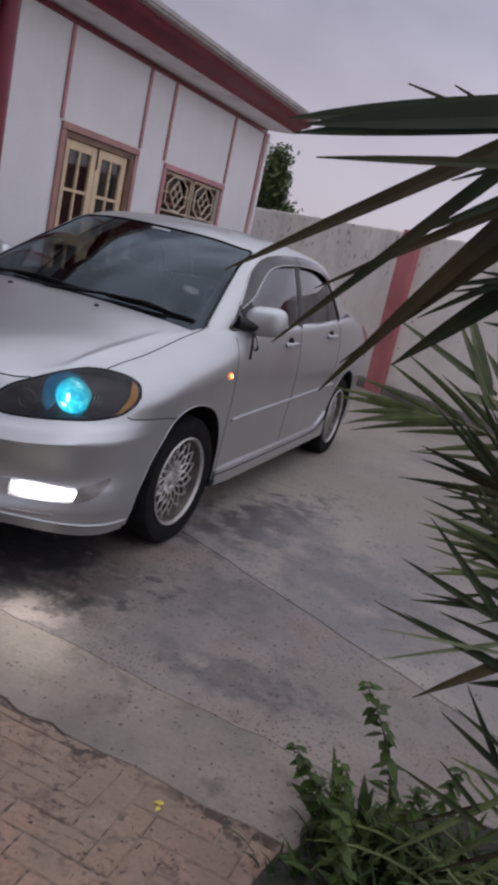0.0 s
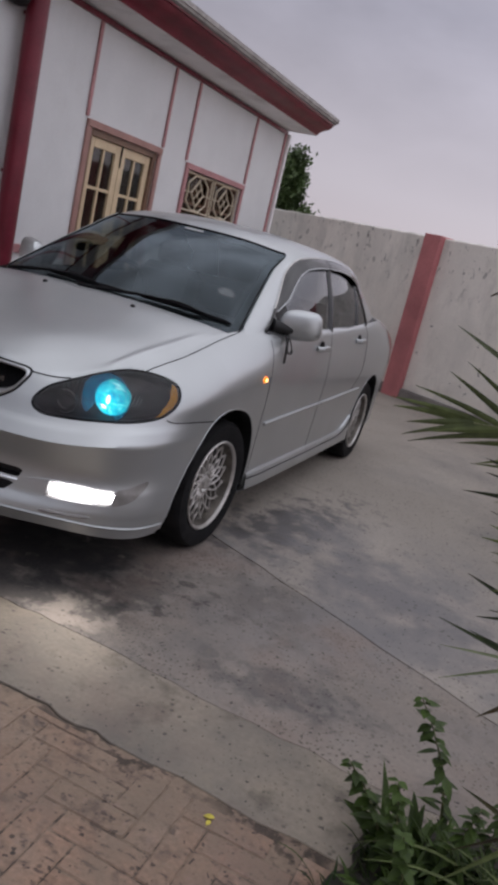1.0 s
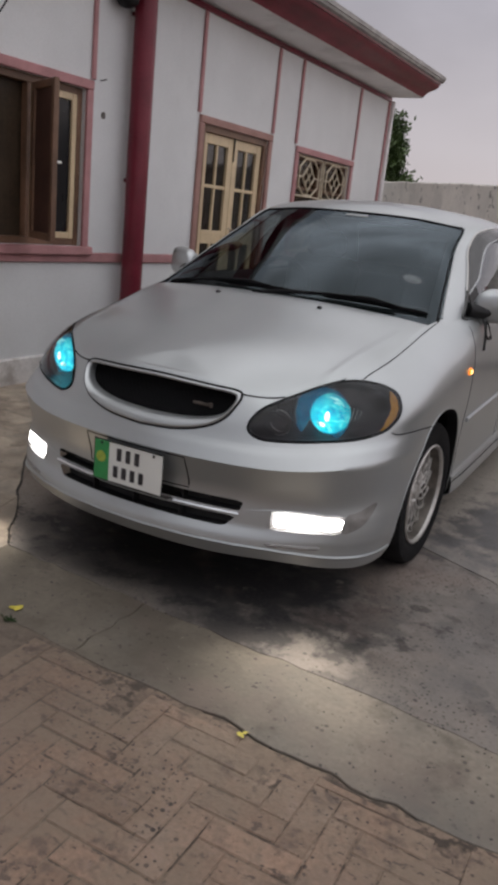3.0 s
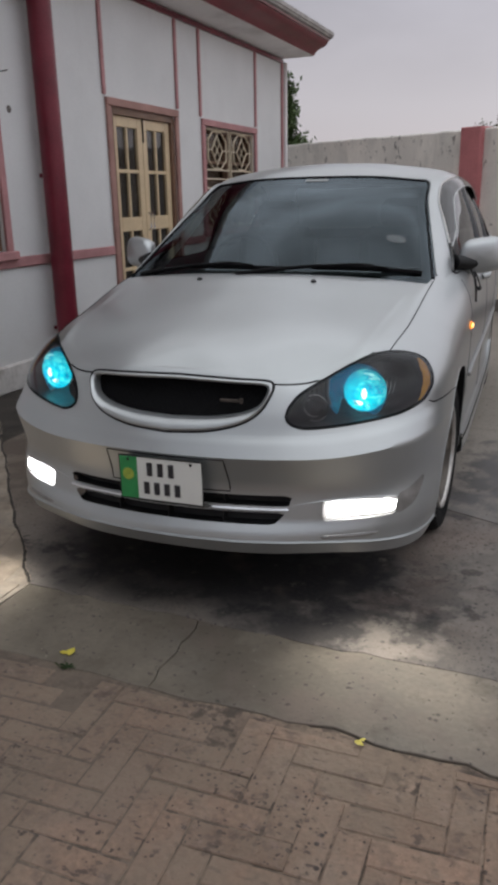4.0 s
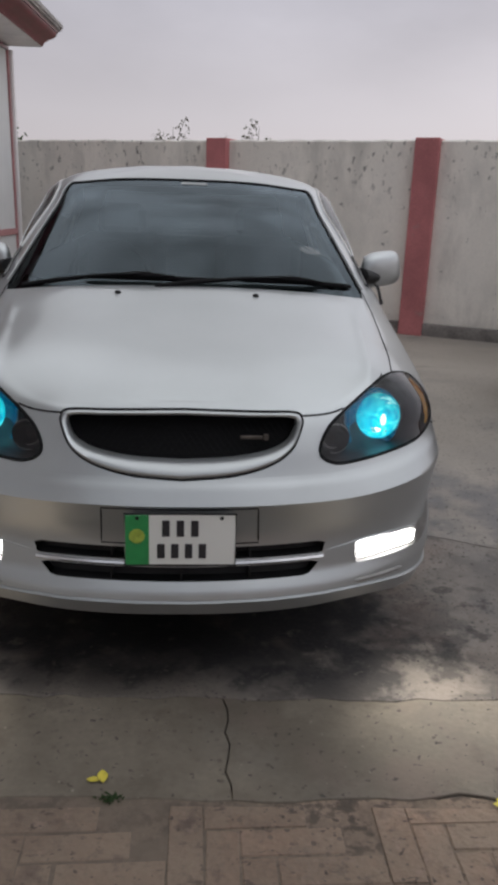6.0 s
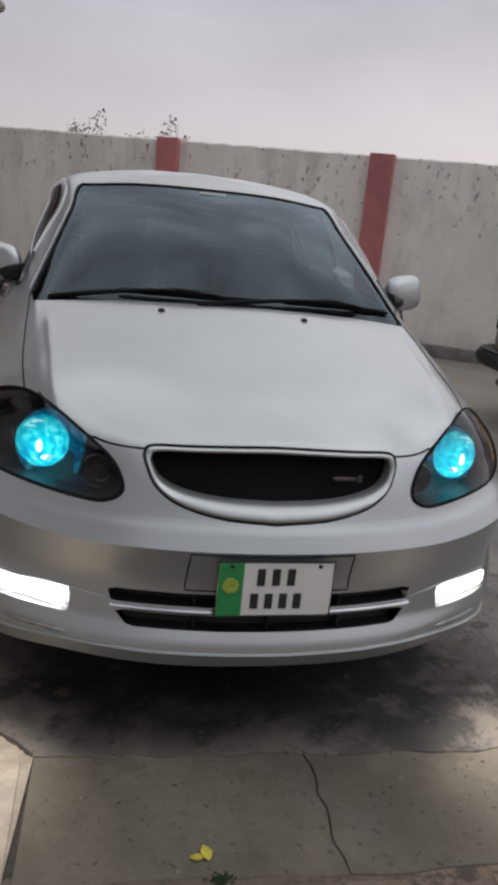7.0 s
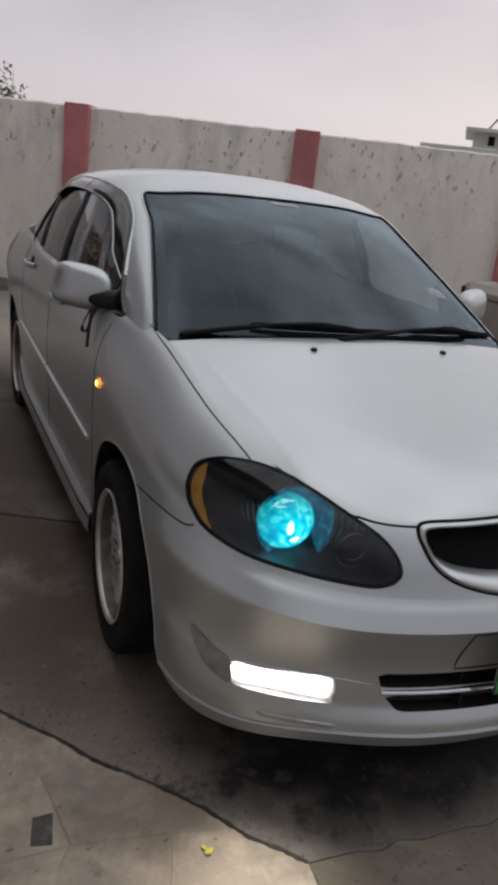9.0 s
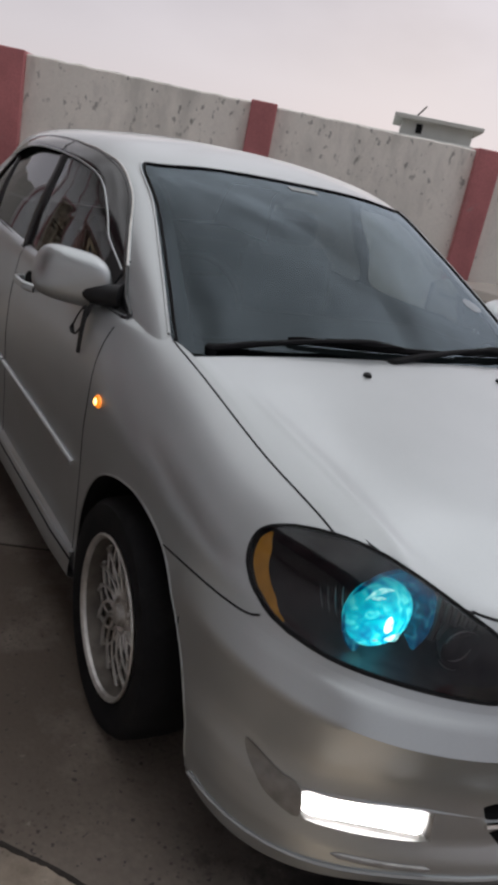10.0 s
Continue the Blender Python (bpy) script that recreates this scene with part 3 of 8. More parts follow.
class Geo:
    """Vertices and faces of one mesh."""

    def __init__(self):
        self.v, self.f = [], []

    def add(self, vs, fs):
        k = len(self.v)
        self.v += [tuple(p) for p in vs]
        self.f += [tuple(i + k for i in f) for f in fs]
        return self

    def box(self, c, s, bev=0.0, m=None):
        x, y, z = s[0] / 2, s[1] / 2, s[2] / 2
        b = min(bev, 0.49 * min(s))
        if b <= 0:
            vs = [(sx * x, sy * y, sz * z) for sx in (-1, 1) for sy in (-1, 1) for sz in (-1, 1)]
            fs = [(0, 1, 3, 2), (4, 6, 7, 5), (0, 4, 5, 1), (2, 3, 7, 6), (0, 2, 6, 4), (1, 5, 7, 3)]
        else:
            vs, idx = [], {}
            for sx in (-1, 1):
                for sy in (-1, 1):
                    for sz in (-1, 1):
                        for ax in range(3):
                            d = [x - b, y - b, z - b]
                            d[ax] += b
                            idx[(sx, sy, sz, ax)] = len(vs)
                            vs.append((sx * d[0], sy * d[1], sz * d[2]))
            fs = []
            for ax in range(3):
                o1, o2 = [a for a in range(3) if a != ax]
                for sg in (-1, 1):
                    q = []
                    for a, bb in ((-1, -1), (1, -1), (1, 1), (-1, 1)):
                        k = [0, 0, 0]
                        k[ax], k[o1], k[o2] = sg, a, bb
                        q.append(idx[(*k, ax)])
                    flip = (sg > 0) == (ax == 1)
                    fs.append(tuple(reversed(q)) if flip else tuple(q))
                for a in (-1, 1):
                    for bb in (-1, 1):
                        k1, k2 = [0, 0, 0], [0, 0, 0]
                        k1[ax], k2[ax] = -1, 1
                        for k in (k1, k2):
                            k[o1], k[o2] = a, bb
                        fs.append((idx[(*k1, o1)], idx[(*k2, o1)], idx[(*k2, o2)], idx[(*k1, o2)]))
            for sx in (-1, 1):
                for sy in (-1, 1):
                    for sz in (-1, 1):
                        fs.append(tuple(idx[(sx, sy, sz, a)] for a in range(3)))
        t = Matrix.Translation(c) @ m if m else Matrix.Translation(c)
        return self.add([t @ Vector(p) for p in vs], fs)

    def grid(self, a, closed_u=False, closed_v=False):
        nu, nv = a.shape[0], a.shape[1]
        fs = []
        for i in range(nu if closed_u else nu - 1):
            for j in range(nv if closed_v else nv - 1):
                i2, j2 = (i + 1) % nu, (j + 1) % nv
                fs.append((i * nv + j, i2 * nv + j, i2 * nv + j2, i * nv + j2))
        return self.add([tuple(p) for p in a.reshape(-1, 3)], fs)

    def tube(self, pts, r, n=8, closed=False, flat=1.0, cap=True):
        pts = [Vector(p) for p in pts]
        k = len(pts)
        rs = r if hasattr(r, "__len__") else [r] * k
        up, rows = Vector((0, 0, 1)), []
        for i, p in enumerate(pts):
            a = pts[(i - 1) % k] if closed or i else p
            b = pts[(i + 1) % k] if closed or i < k - 1 else p
            d = (b - a).normalized() if (b - a).length > 1e-9 else Vector((1, 0, 0))
            s = d.cross(up)
            s = s.normalized() if s.length > 1e-3 else d.orthogonal().normalized()
            q = s.cross(d)
            rows.append([p + rs[i] * (math.cos(t) * s + flat * math.sin(t) * q) for t in [2 * math.pi * j / n for j in range(n)]])
        base = len(self.v)
        self.grid(np.array([[tuple(p) for p in row] for row in rows]), closed_u=closed, closed_v=True)
        if not closed and cap:
            self.f.append(tuple(base + j for j in reversed(range(n))))
            self.f.append(tuple(base + (k - 1) * n + j for j in range(n)))
        return self

    def lathe(self, prof, n=32, axis="x", c=(0, 0, 0), closed=False):
        """prof: pairs of (along the axis, radius)."""
        rows = []
        for i in range(n):
            t = 2 * math.pi * i / n
            row = []
            for a, r in prof:
                p, q = r * math.cos(t), r * math.sin(t)
                row.append({"x": (c[0] + a, c[1] + p, c[2] + q), "y": (c[0] + p, c[1] + a, c[2] + q), "z": (c[0] + p, c[1] + q, c[2] + a)}[axis])
            rows.append(row)
        return self.grid(np.array(rows), closed_u=True, closed_v=closed)

    def prism(self, poly, z0, z1):
        n = len(poly)
        self.add([(*p, z0) for p in poly] + [(*p, z1) for p in poly],
                 [tuple(reversed(range(n))), tuple(range(n, 2 * n))] + [(i, (i + 1) % n, n + (i + 1) % n, n + i) for i in range(n)])
        return self

    def moved(self, m):
        self.v = [tuple(m @ Vector(p)) for p in self.v]
        return self

    def mirrored(self):
        g = Geo()
        g.v = [(-x, y, z) for x, y, z in self.v]
        g.f = [tuple(reversed(f)) for f in self.f]
        return g


def mesh_of(name, g, material, smooth=35):
    me = bpy.data.meshes.new(name)
    me.from_pydata(g.v, [], g.f)
    me.materials.append(material)
    if smooth:
        me.polygons.foreach_set("use_smooth", [True] * len(me.polygons))
        me.set_sharp_from_angle(angle=radians(smooth))
    me.update()
    return me


def part(name, g, material, parent=None, label="", smooth=35):
    ob = new(name, mesh_of(name, g, material, smooth))
    if parent:
        ob.parent = parent
    if label:
        tagged(ob, label)
    return ob


def thing(name, m, label, category, group="", kind=""):
    ob = new(name)
    ob.empty_display_size = 0.2
    ob.matrix_world = m
    return tagged(ob, label, category, group, kind)


def sub(name, parent):
    """A part that is made of pieces."""
    ob = new(name)
    ob.empty_display_size = 0.1
    ob.parent = parent
    return ob


def spline(pts, n, closed=False):
    """n points along a smooth curve through pts."""
    p = np.array(pts, float)
    if closed:
        p = np.vstack([p[-1:], p, p[:2]])
    else:
        p = np.vstack([2 * p[:1] - p[1:2], p, 2 * p[-1:] - p[-2:-1]])
    k = len(p) - 3
    out = []
    for s in np.linspace(0, k, n, endpoint=not closed):
        i = min(int(s), k - 1)
        t = s - i
        a, b, c, d = p[i:i + 4]
        out.append(0.5 * (2 * b + (c - a) * t + (2 * a - 5 * b + 4 * c - d) * t * t + (3 * b - a - 3 * c + d) * t ** 3))
    return [Vector(q) for q in out]


def hermite(P, sub, axis):
    """Smooth interpolation of a cage along one axis; the first and last slices only steer the ends."""
    P = np.moveaxis(P, axis, 0)
    h = np.linalg.norm(np.diff(P, axis=0), axis=-1).reshape(len(P) - 1, -1).mean(axis=1) + 1e-6
    out = []
    for i in range(1, len(P) - 2):
        def tang(k):
            return ((P[k + 1] - P[k]) / h[k] * h[k - 1] + (P[k] - P[k - 1]) / h[k - 1] * h[k]) / (h[k] + h[k - 1])
        m0, m1 = tang(i) * h[i], tang(i + 1) * h[i]
        for t in np.arange(sub) / sub:
            out.append((2 * t ** 3 - 3 * t * t + 1) * P[i] + (t ** 3 - 2 * t * t + t) * m0 + (3 * t * t - 2 * t ** 3) * P[i + 1] + (t ** 3 - t * t) * m1)
    out.append(P[-2])
    return np.moveaxis(np.array(out), 0, axis)


FLIP = np.array([-1.0, 1.0, 1.0])


def sheet(cage, sub_u, sub_v, soft=3):
    """A dense half skin (x >= 0) over a cage of columns (front to rear) and rows (bottom to the middle line)."""
    C = np.array(cage, float)
    C = np.concatenate([C[1:2] * FLIP, C, C[-2:-1] * FLIP], axis=0)
    C = np.concatenate([2 * C[:, :1] - C[:, 1:2], C, C[:, -2:-1] * FLIP], axis=1)
    # the row beyond the middle line mirrors the one before it
    D = hermite(hermite(C, sub_v, 1), sub_u, 0)
    for _ in range(soft):
        E = D.copy()
        E[1:-1, 1:-1] = 0.5 * D[1:-1, 1:-1] + 0.125 * (D[:-2, 1:-1] + D[2:, 1:-1] + D[1:-1, :-2] + D[1:-1, 2:])
        E[0, 1:-1] = 0.5 * D[0, 1:-1] + 0.125 * (2 * D[1, 1:-1] * np.array([0, 1, 1]) + D[0, :-2] + D[0, 2:])
        E[1:-1, -1] = 0.5 * D[1:-1, -1] + 0.125 * (D[:-2, -1] + D[2:, -1] + 2 * D[1:-1, -2] * np.array([0, 1, 1]))
        E[0, :, 0] = 0
        E[:, -1, 0] = 0
        E[-1, :, 0] = 0
        D = E
    return D


def inside(px, py, poly):
    hit, n = False, len(poly)
    for i in range(n):
        (x1, y1), (x2, y2) = poly[i], poly[(i + 1) % n]
        if (y1 > py) != (y2 > py) and px < (x2 - x1) * (py - y1) / (y2 - y1) + x1:
            hit = not hit
    return hit


# ---- the silver saloon car ----
car = thing("parked_car", Matrix.Identity(4), "silver four-door saloon car with smoked headlamps, parked on the concrete yard", "car")


def side_col(y, belt, x_belt, top, rows_x=(0.795, 0.812, 0.818, 0.823, 0.830, 0.838, 0.826), rows_z=(0.20, 0.24, 0.33, 0.45, 0.58, 0.74, 0.91), w=1.0):
    """A column of the cage along the flank: sill to belt line, then the two inner rows."""
    return [(x * w, y, z) for x, z in zip(rows_x, rows_z)] + [(x_belt, y, belt)] + top


cage = [
    [(0, -0.99, 0.235), (0, -1.025, 0.285), (0, -0.985, 0.345), (0, -0.988, 0.45), (0, -1.005, 0.565), (0, -0.970, 0.63), (0, -0.922, 0.71), (0, -0.868, 0.785), (0, -0.83, 0.81), (0, -0.78, 0.838)],
    [(0.33, -0.958, 0.235), (0.33, -0.99, 0.285), (0.33, -0.95, 0.345), (0.33, -0.953, 0.45), (0.33, -0.972, 0.565), (0.33, -0.935, 0.63), (0.335, -0.90, 0.705), (0.33, -0.858, 0.775), (0.20, -0.80, 0.83), (0, -0.69, 0.876)],
    [(0.52, -0.885, 0.235), (0.525, -0.915, 0.283), (0.52, -0.885, 0.345), (0.525, -0.888, 0.45), (0.525, -0.902, 0.565), (0.515, -0.86, 0.63), (0.495, -0.82, 0.707), (0.455, -0.79, 0.777), (0.27, -0.70, 0.868), (0, -0.56, 0.908)],
    [(0.69, -0.775, 0.218), (0.70, -0.80, 0.266), (0.70, -0.78, 0.345), (0.705, -0.78, 0.45), (0.71, -0.79, 0.590), (0.69, -0.745, 0.655), (0.665, -0.70, 0.742), (0.585, -0.67, 0.841), (0.33, -0.56, 0.91), (0, -0.40, 0.944)],
    [(0.775, -0.635, 0.205), (0.79, -0.65, 0.252), (0.795, -0.64, 0.345), (0.80, -0.64, 0.45), (0.80, -0.635, 0.605), (0.787, -0.60, 0.672), (0.765, -0.56, 0.755), (0.64, -0.50, 0.878), (0.36, -0.40, 0.945), (0, -0.25, 0.98)],
    [(0.80, -0.42, 0.21), (0.815, -0.42, 0.25), (0.82, -0.42, 0.345), (0.826, -0.41, 0.45), (0.832, -0.40, 0.605), (0.826, -0.39, 0.685), (0.80, -0.37, 0.785), (0.655, -0.33, 0.91), (0.37, -0.24, 0.975), (0, -0.12, 1.012)],
    [(0.80, -0.03, 0.20), (0.815, -0.03, 0.24), (0.822, -0.03, 0.34), (0.828, -0.03, 0.45), (0.833, -0.03, 0.58), (0.834, -0.03, 0.70), (0.81, -0.04, 0.855), (0.668, -0.05, 0.98), (0.37, -0.05, 1.015), (0, -0.03, 1.034)],
    [(0.80, 0.17, 0.20), (0.815, 0.17, 0.24), (0.822, 0.17, 0.34), (0.828, 0.17, 0.45), (0.833, 0.17, 0.58), (0.838, 0.17, 0.72), (0.822, 0.165, 0.885), (0.69, 0.15, 1.012), (0.38, 0.06, 1.025), (0, 0.01, 1.036)],
    side_col(0.34, 1.02, 0.755, [(0.40, 0.25, 0.99), (0, 0.20, 0.98)]),
    side_col(0.62, 1.03, 0.782, [(0.40, 0.60, 0.80), (0, 0.60, 0.80)]),
    side_col(1.25, 1.045, 0.788, [(0.40, 1.25, 0.80), (0, 1.25, 0.80)], w=1.005),
    side_col(1.85, 1.06, 0.785, [(0.40, 1.85, 0.82), (0, 1.85, 0.82)], w=1.003),
    side_col(2.24, 1.075, 0.775, [(0.40, 2.24, 0.95), (0, 2.24, 0.95)], w=1.002),
    side_col(2.6, 1.085, 0.755, [(0.40, 2.62, 1.06), (0, 2.64, 1.06)], w=1.0),
    side_col(2.96, 1.055, 0.715, [(0.40, 2.98, 1.065), (0, 3.0, 1.07)], w=0.98),
    side_col(3.27, 1.035, 0.66, [(0.38, 3.22, 1.055), (0, 3.22, 1.06)], w=0.92),
    side_col(3.42, 1.015, 0.46, [(0.27, 3.36, 1.035), (0, 3.35, 1.04)], w=0.62),
    [(0, 3.44, 0.20), (0, 3.46, 0.24), (0, 3.48, 0.33), (0, 3.49, 0.45), (0, 3.49, 0.58), (0, 3.47, 0.74), (0, 3.45, 0.90), (0, 3.43, 1.005), (0, 3.41, 1.02), (0, 3.40, 1.028)],
]
# the bumper's face stands upright below its crease
for col, (dx, dy) in zip(cage, ((0, 1), (-0.1, 1), (-0.35, 0.9), (-0.7, 0.7), (-0.9, 0.3))):
    for r, d in ((1, 0.010), (2, -0.008), (3, 0.016)):
        x, y, z = col[r]
        col[r] = (max(0, x + dx * d), y + dy * d, z)
SU, SV = 10, 8
skin = sheet(cage, SU, SV, soft=2)
for _ in range(12):
    E = skin.copy()
    E[1:-1] = 0.5 * skin[1:-1] + 0.25 * (skin[:-2] + skin[2:])
    E[0, :, 1:] = 0.5 * skin[0, :, 1:] + 0.5 * skin[1, :, 1:]
    skin = E
# the bonnet is one even sheet
j0, i1 = 7 * SV + 2, 7 * SU - 3
for _ in range(24):
    E = skin.copy()
    E[8:i1, j0:-1] = 0.4 * skin[8:i1, j0:-1] + 0.15 * (skin[7:i1 - 1, j0:-1] + skin[9:i1 + 1, j0:-1] + skin[8:i1, j0 - 1:-2] + skin[8:i1, j0 + 1:])
    E[8:i1, -1, 1:] = 0.4 * skin[8:i1, -1, 1:] + 0.15 * (skin[7:i1 - 1, -1, 1:] + skin[9:i1 + 1, -1, 1:]) + 0.3 * skin[8:i1, -2, 1:]
    skin = E


def fold(row, lo, hi, off, full=4.6, end=5.6):
    """A folded edge along a cage row of the nose, flat on either side of it."""
    r = row * SV
    old_skin = skin.copy()
    for i in range(int(end * SU)):
        w = min(1.0, max(0.0, (end * SU - i) / ((end - full) * SU)))
        t = old_skin[i + 1, r] - (old_skin[i - 1, r] if i else old_skin[1, r] * FLIP)
        n = np.array([t[1], -t[0], 0.0]) / math.hypot(t[0], t[1])
        a, b, c = old_skin[i, r - lo], old_skin[i, r + hi], old_skin[i, r] + n * off
        for j in range(r - lo, r + hi + 1):
            q = a + (c - a) * (j - r + lo) / lo if j < r else c + (b - c) * (j - r) / hi
            skin[i, j] = old_skin[i, j] * (1 - w) + q * w
    skin[0, :, 0] = 0


fold(4, 6, 5, 0.006)
fold(2, 3, 4, -0.003)
fold(1, 2, 3, 0.004)
# an even crown across the bonnet's rear edge
for i in range(44, 78):
    w = min(1.0, max(0.0, (i - 44) / 18)) * min(1.0, (78 - i) / 4)
    e, c = skin[i, 7 * SV], skin[i, -1]
    for j in range(7 * SV + 1, skin.shape[1] - 1):
        k = abs(skin[i, j, 0] / e[0]) ** 2.4
        skin[i, j, 2] += w * (c[2] + (e[2] - c[2]) * k - skin[i, j, 2])
# the bonnet's own finer skin, with its pressed crease on either side
fine_a = skin[0:7 * SU + 1, 7 * SV - 1:]
fine_a = np.concatenate([fine_a, fine_a[:, -2:-1] * FLIP], axis=1)
bonnet_skin = hermite(fine_a, 8, 1)
for i in range(bonnet_skin.shape[0]):
    for j in range(1, bonnet_skin.shape[1]):
        x, y, z = bonnet_skin[i, j]
        d = x - (0.614 + 0.10 * (y + 0.1))
        bonnet_skin[i, j, 2] += 0.0045 * math.exp(-(d / (0.012 if d > 0 else 0.022)) ** 2) * min(1, max(0, (-0.10 - y) / 0.12))

roof_cage = [
    [(0, -0.03, 1.015), (0, 0.26, 1.185), (0, 0.56, 1.330), (0, 0.86, 1.438), (0, 1.00, 1.462), (0, 1.15, 1.474)],
    [(0.40, 0.04, 1.012), (0.375, 0.31, 1.172), (0.345, 0.585, 1.318), (0.32, 0.872, 1.432), (0.20, 1.02, 1.462), (0, 1.20, 1.476)],
    [(0.700, 0.130, 0.994), (0.637, 0.405, 1.155), (0.58, 0.665, 1.298), (0.535, 0.915, 1.412), (0.30, 1.06, 1.458), (0, 1.26, 1.477)],
    [(0.765, 0.36, 0.995), (0.705, 0.57, 1.155), (0.645, 0.79, 1.295), (0.578, 1.02, 1.408), (0.32, 1.14, 1.460), (0, 1.32, 1.478)],
    [(0.790, 0.80, 1.005), (0.742, 0.88, 1.160), (0.685, 1.00, 1.300), (0.598, 1.16, 1.418), (0.33, 1.25, 1.464), (0, 1.40, 1.479)],
    [(0.792, 1.30, 1.015), (0.748, 1.33, 1.170), (0.692, 1.38, 1.305), (0.605, 1.43, 1.424), (0.33, 1.47, 1.466), (0, 1.55, 1.479)],
    [(0.785, 1.88, 1.03), (0.740, 1.87, 1.180), (0.683, 1.85, 1.305), (0.598, 1.80, 1.416), (0.33, 1.76, 1.461), (0, 1.76, 1.473)],
    [(0.770, 2.34, 1.05), (0.712, 2.28, 1.180), (0.652, 2.21, 1.290), (0.580, 2.10, 1.395), (0.32, 2.02, 1.450), (0, 1.98, 1.463)],
    [(0.700, 2.70, 1.06), (0.650, 2.56, 1.180), (0.600, 2.42, 1.280), (0.540, 2.25, 1.378), (0.30, 2.15, 1.440), (0, 2.10, 1.452)],
    [(0.38, 2.82, 1.065), (0.36, 2.66, 1.180), (0.33, 2.51, 1.285), (0.31, 2.33, 1.387), (0.20, 2.23, 1.430), (0, 2.19, 1.442)],
    [(0, 2.86, 1.07), (0, 2.70, 1.180), (0, 2.55, 1.287), (0, 2.37, 1.392), (0, 2.30, 1.412), (0, 2.26, 1.428)],
]
# a higher crown and fuller rails
for k, col in enumerate(roof_cage):
    for r, d in ((3, 0.018 if 3 <= k <= 8 else 0.0), (4, 0.026 if k > 2 else 0.016), (5, 0.030)):
        x, y, z = col[r]
        col[r] = (x, y, z + d)
RU, RV = 10, 8
dome = sheet(roof_cage, RU, RV, soft=2)


def tree_of(*grids):
    vs, fs = [], []
    for g in grids:
        for s in (1, -1):
            k = len(vs)
            q = Geo().grid(g)
            vs += [(s * x, y, z) for x, y, z in q.v]
            fs += [tuple(i + k for i in (f if s > 0 else reversed(f))) for f in q.f]
    return BVHTree.FromPolygons([Vector(v) for v in vs], fs)


skin_tree, dome_tree = tree_of(skin), tree_of(dome)
CENTRE = Vector((0, 1.2, 0.6))


def on(tree, p, off=0.0):
    q, nrm, _, _ = tree.find_nearest(Vector(p))
    if nrm.dot(q - Vector((0, min(max(q.y, -0.3), 2.8), 0.65))) < 0:
        nrm = -nrm
    return q + nrm * off


def cast(tree, o, d, off=0.0):
    q, nrm, _, _ = tree.ray_cast(Vector(o), Vector(d).normalized())
    if q is None:
        return on(tree, o, off)
    if nrm.dot(Vector(d)) > 0:
        nrm = -nrm
    return q + nrm * off


def front_pt(x, z, off=0.0, tree=None):
    return cast(tree or skin_tree, (x, -3, z), (0, 1, 0), off)


def flank_pt(y, z, off=0.0, s=1, tree=None):
    return cast(tree or skin_tree, (3 * s, y, z), (-s, 0, 0), off)


def patch(loop, place, rings=7, dome_h=0.0):
    """A skin over the closed loop: place(p) brings each inner point to its surface."""
    c = sum(loop, Vector()) / len(loop)
    rows = []
    for k in range(rings + 1):
        t = k / rings
        rows.append([tuple(place(c + (p - c) * max(t, 0.001), dome_h * (1 - t * t))) for p in loop])
    return Geo().grid(np.array(rows), closed_v=True)


def outward(g, c=(0, 1.0, 0.6)):
    """Turns all faces so that the skin as a whole looks away from c."""
    V, tot = [Vector(p) for p in g.v], 0.0
    for f in g.f:
        n = (V[f[1]] - V[f[0]]).cross(V[f[2]] - V[f[0]]) + (V[f[2]] - V[f[0]]).cross(V[f[-1]] - V[f[0]])
        tot += n.dot(V[f[0]] - Vector(c))
    if tot < 0:
        g.f = [tuple(reversed(f)) for f in g.f]
    return g


HL = [(0.379, -0.890, 0.682), (0.402, -0.848, 0.736), (0.472, -0.785, 0.786), (0.560, -0.702, 0.838), (0.640, -0.610, 0.864), (0.715, -0.520, 0.850),
      (0.756, -0.485, 0.812), (0.770, -0.520, 0.745), (0.742, -0.600, 0.692), (0.683, -0.700, 0.661), (0.585, -0.780, 0.645), (0.480, -0.840, 0.637), (0.412, -0.876, 0.645)]
hl_loop = [on(skin_tree, p) for p in spline(HL, 72, closed=True)]
hl_c = sum(hl_loop, Vector()) / len(hl_loop)
hl_n = Vector((0.62, -0.74, 0.26)).normalized()
hl_u = hl_n.cross(Vector((0, 0, 1))).normalized()
hl_v = hl_u.cross(hl_n)
hl_poly = [((p - hl_c).dot(hl_u), (p - hl_c).dot(hl_v)) for p in hl_loop]
GR = [(0.0, 0.792), (0.20, 0.788), (0.305, 0.785), (0.328, 0.770), (0.322, 0.740), (0.297, 0.697), (0.24, 0.662), (0.14, 0.638), (0.0, 0.628)]
gr_half = spline([(x, z, 0) for x, z in GR], 40)
gr_poly = [(p.x, p.y) for p in gr_half] + [(-p.x, p.y) for p in reversed(gr_half[1:-1])]
SLOTS = [[(-0.408, 0.430), (0.408, 0.430), (0.398, 0.396), (-0.398, 0.396)], [(-0.392, 0.376), (0.392, 0.376), (0.357, 0.338), (-0.357, 0.338)]]
FOG = [(0.508, 0.412), (0.606, 0.412), (0.708, 0.408), (0.722, 0.396), (0.720, 0.364), (0.706, 0.352), (0.606, 0.350), (0.510, 0.349), (0.502, 0.358), (0.500, 0.402)]
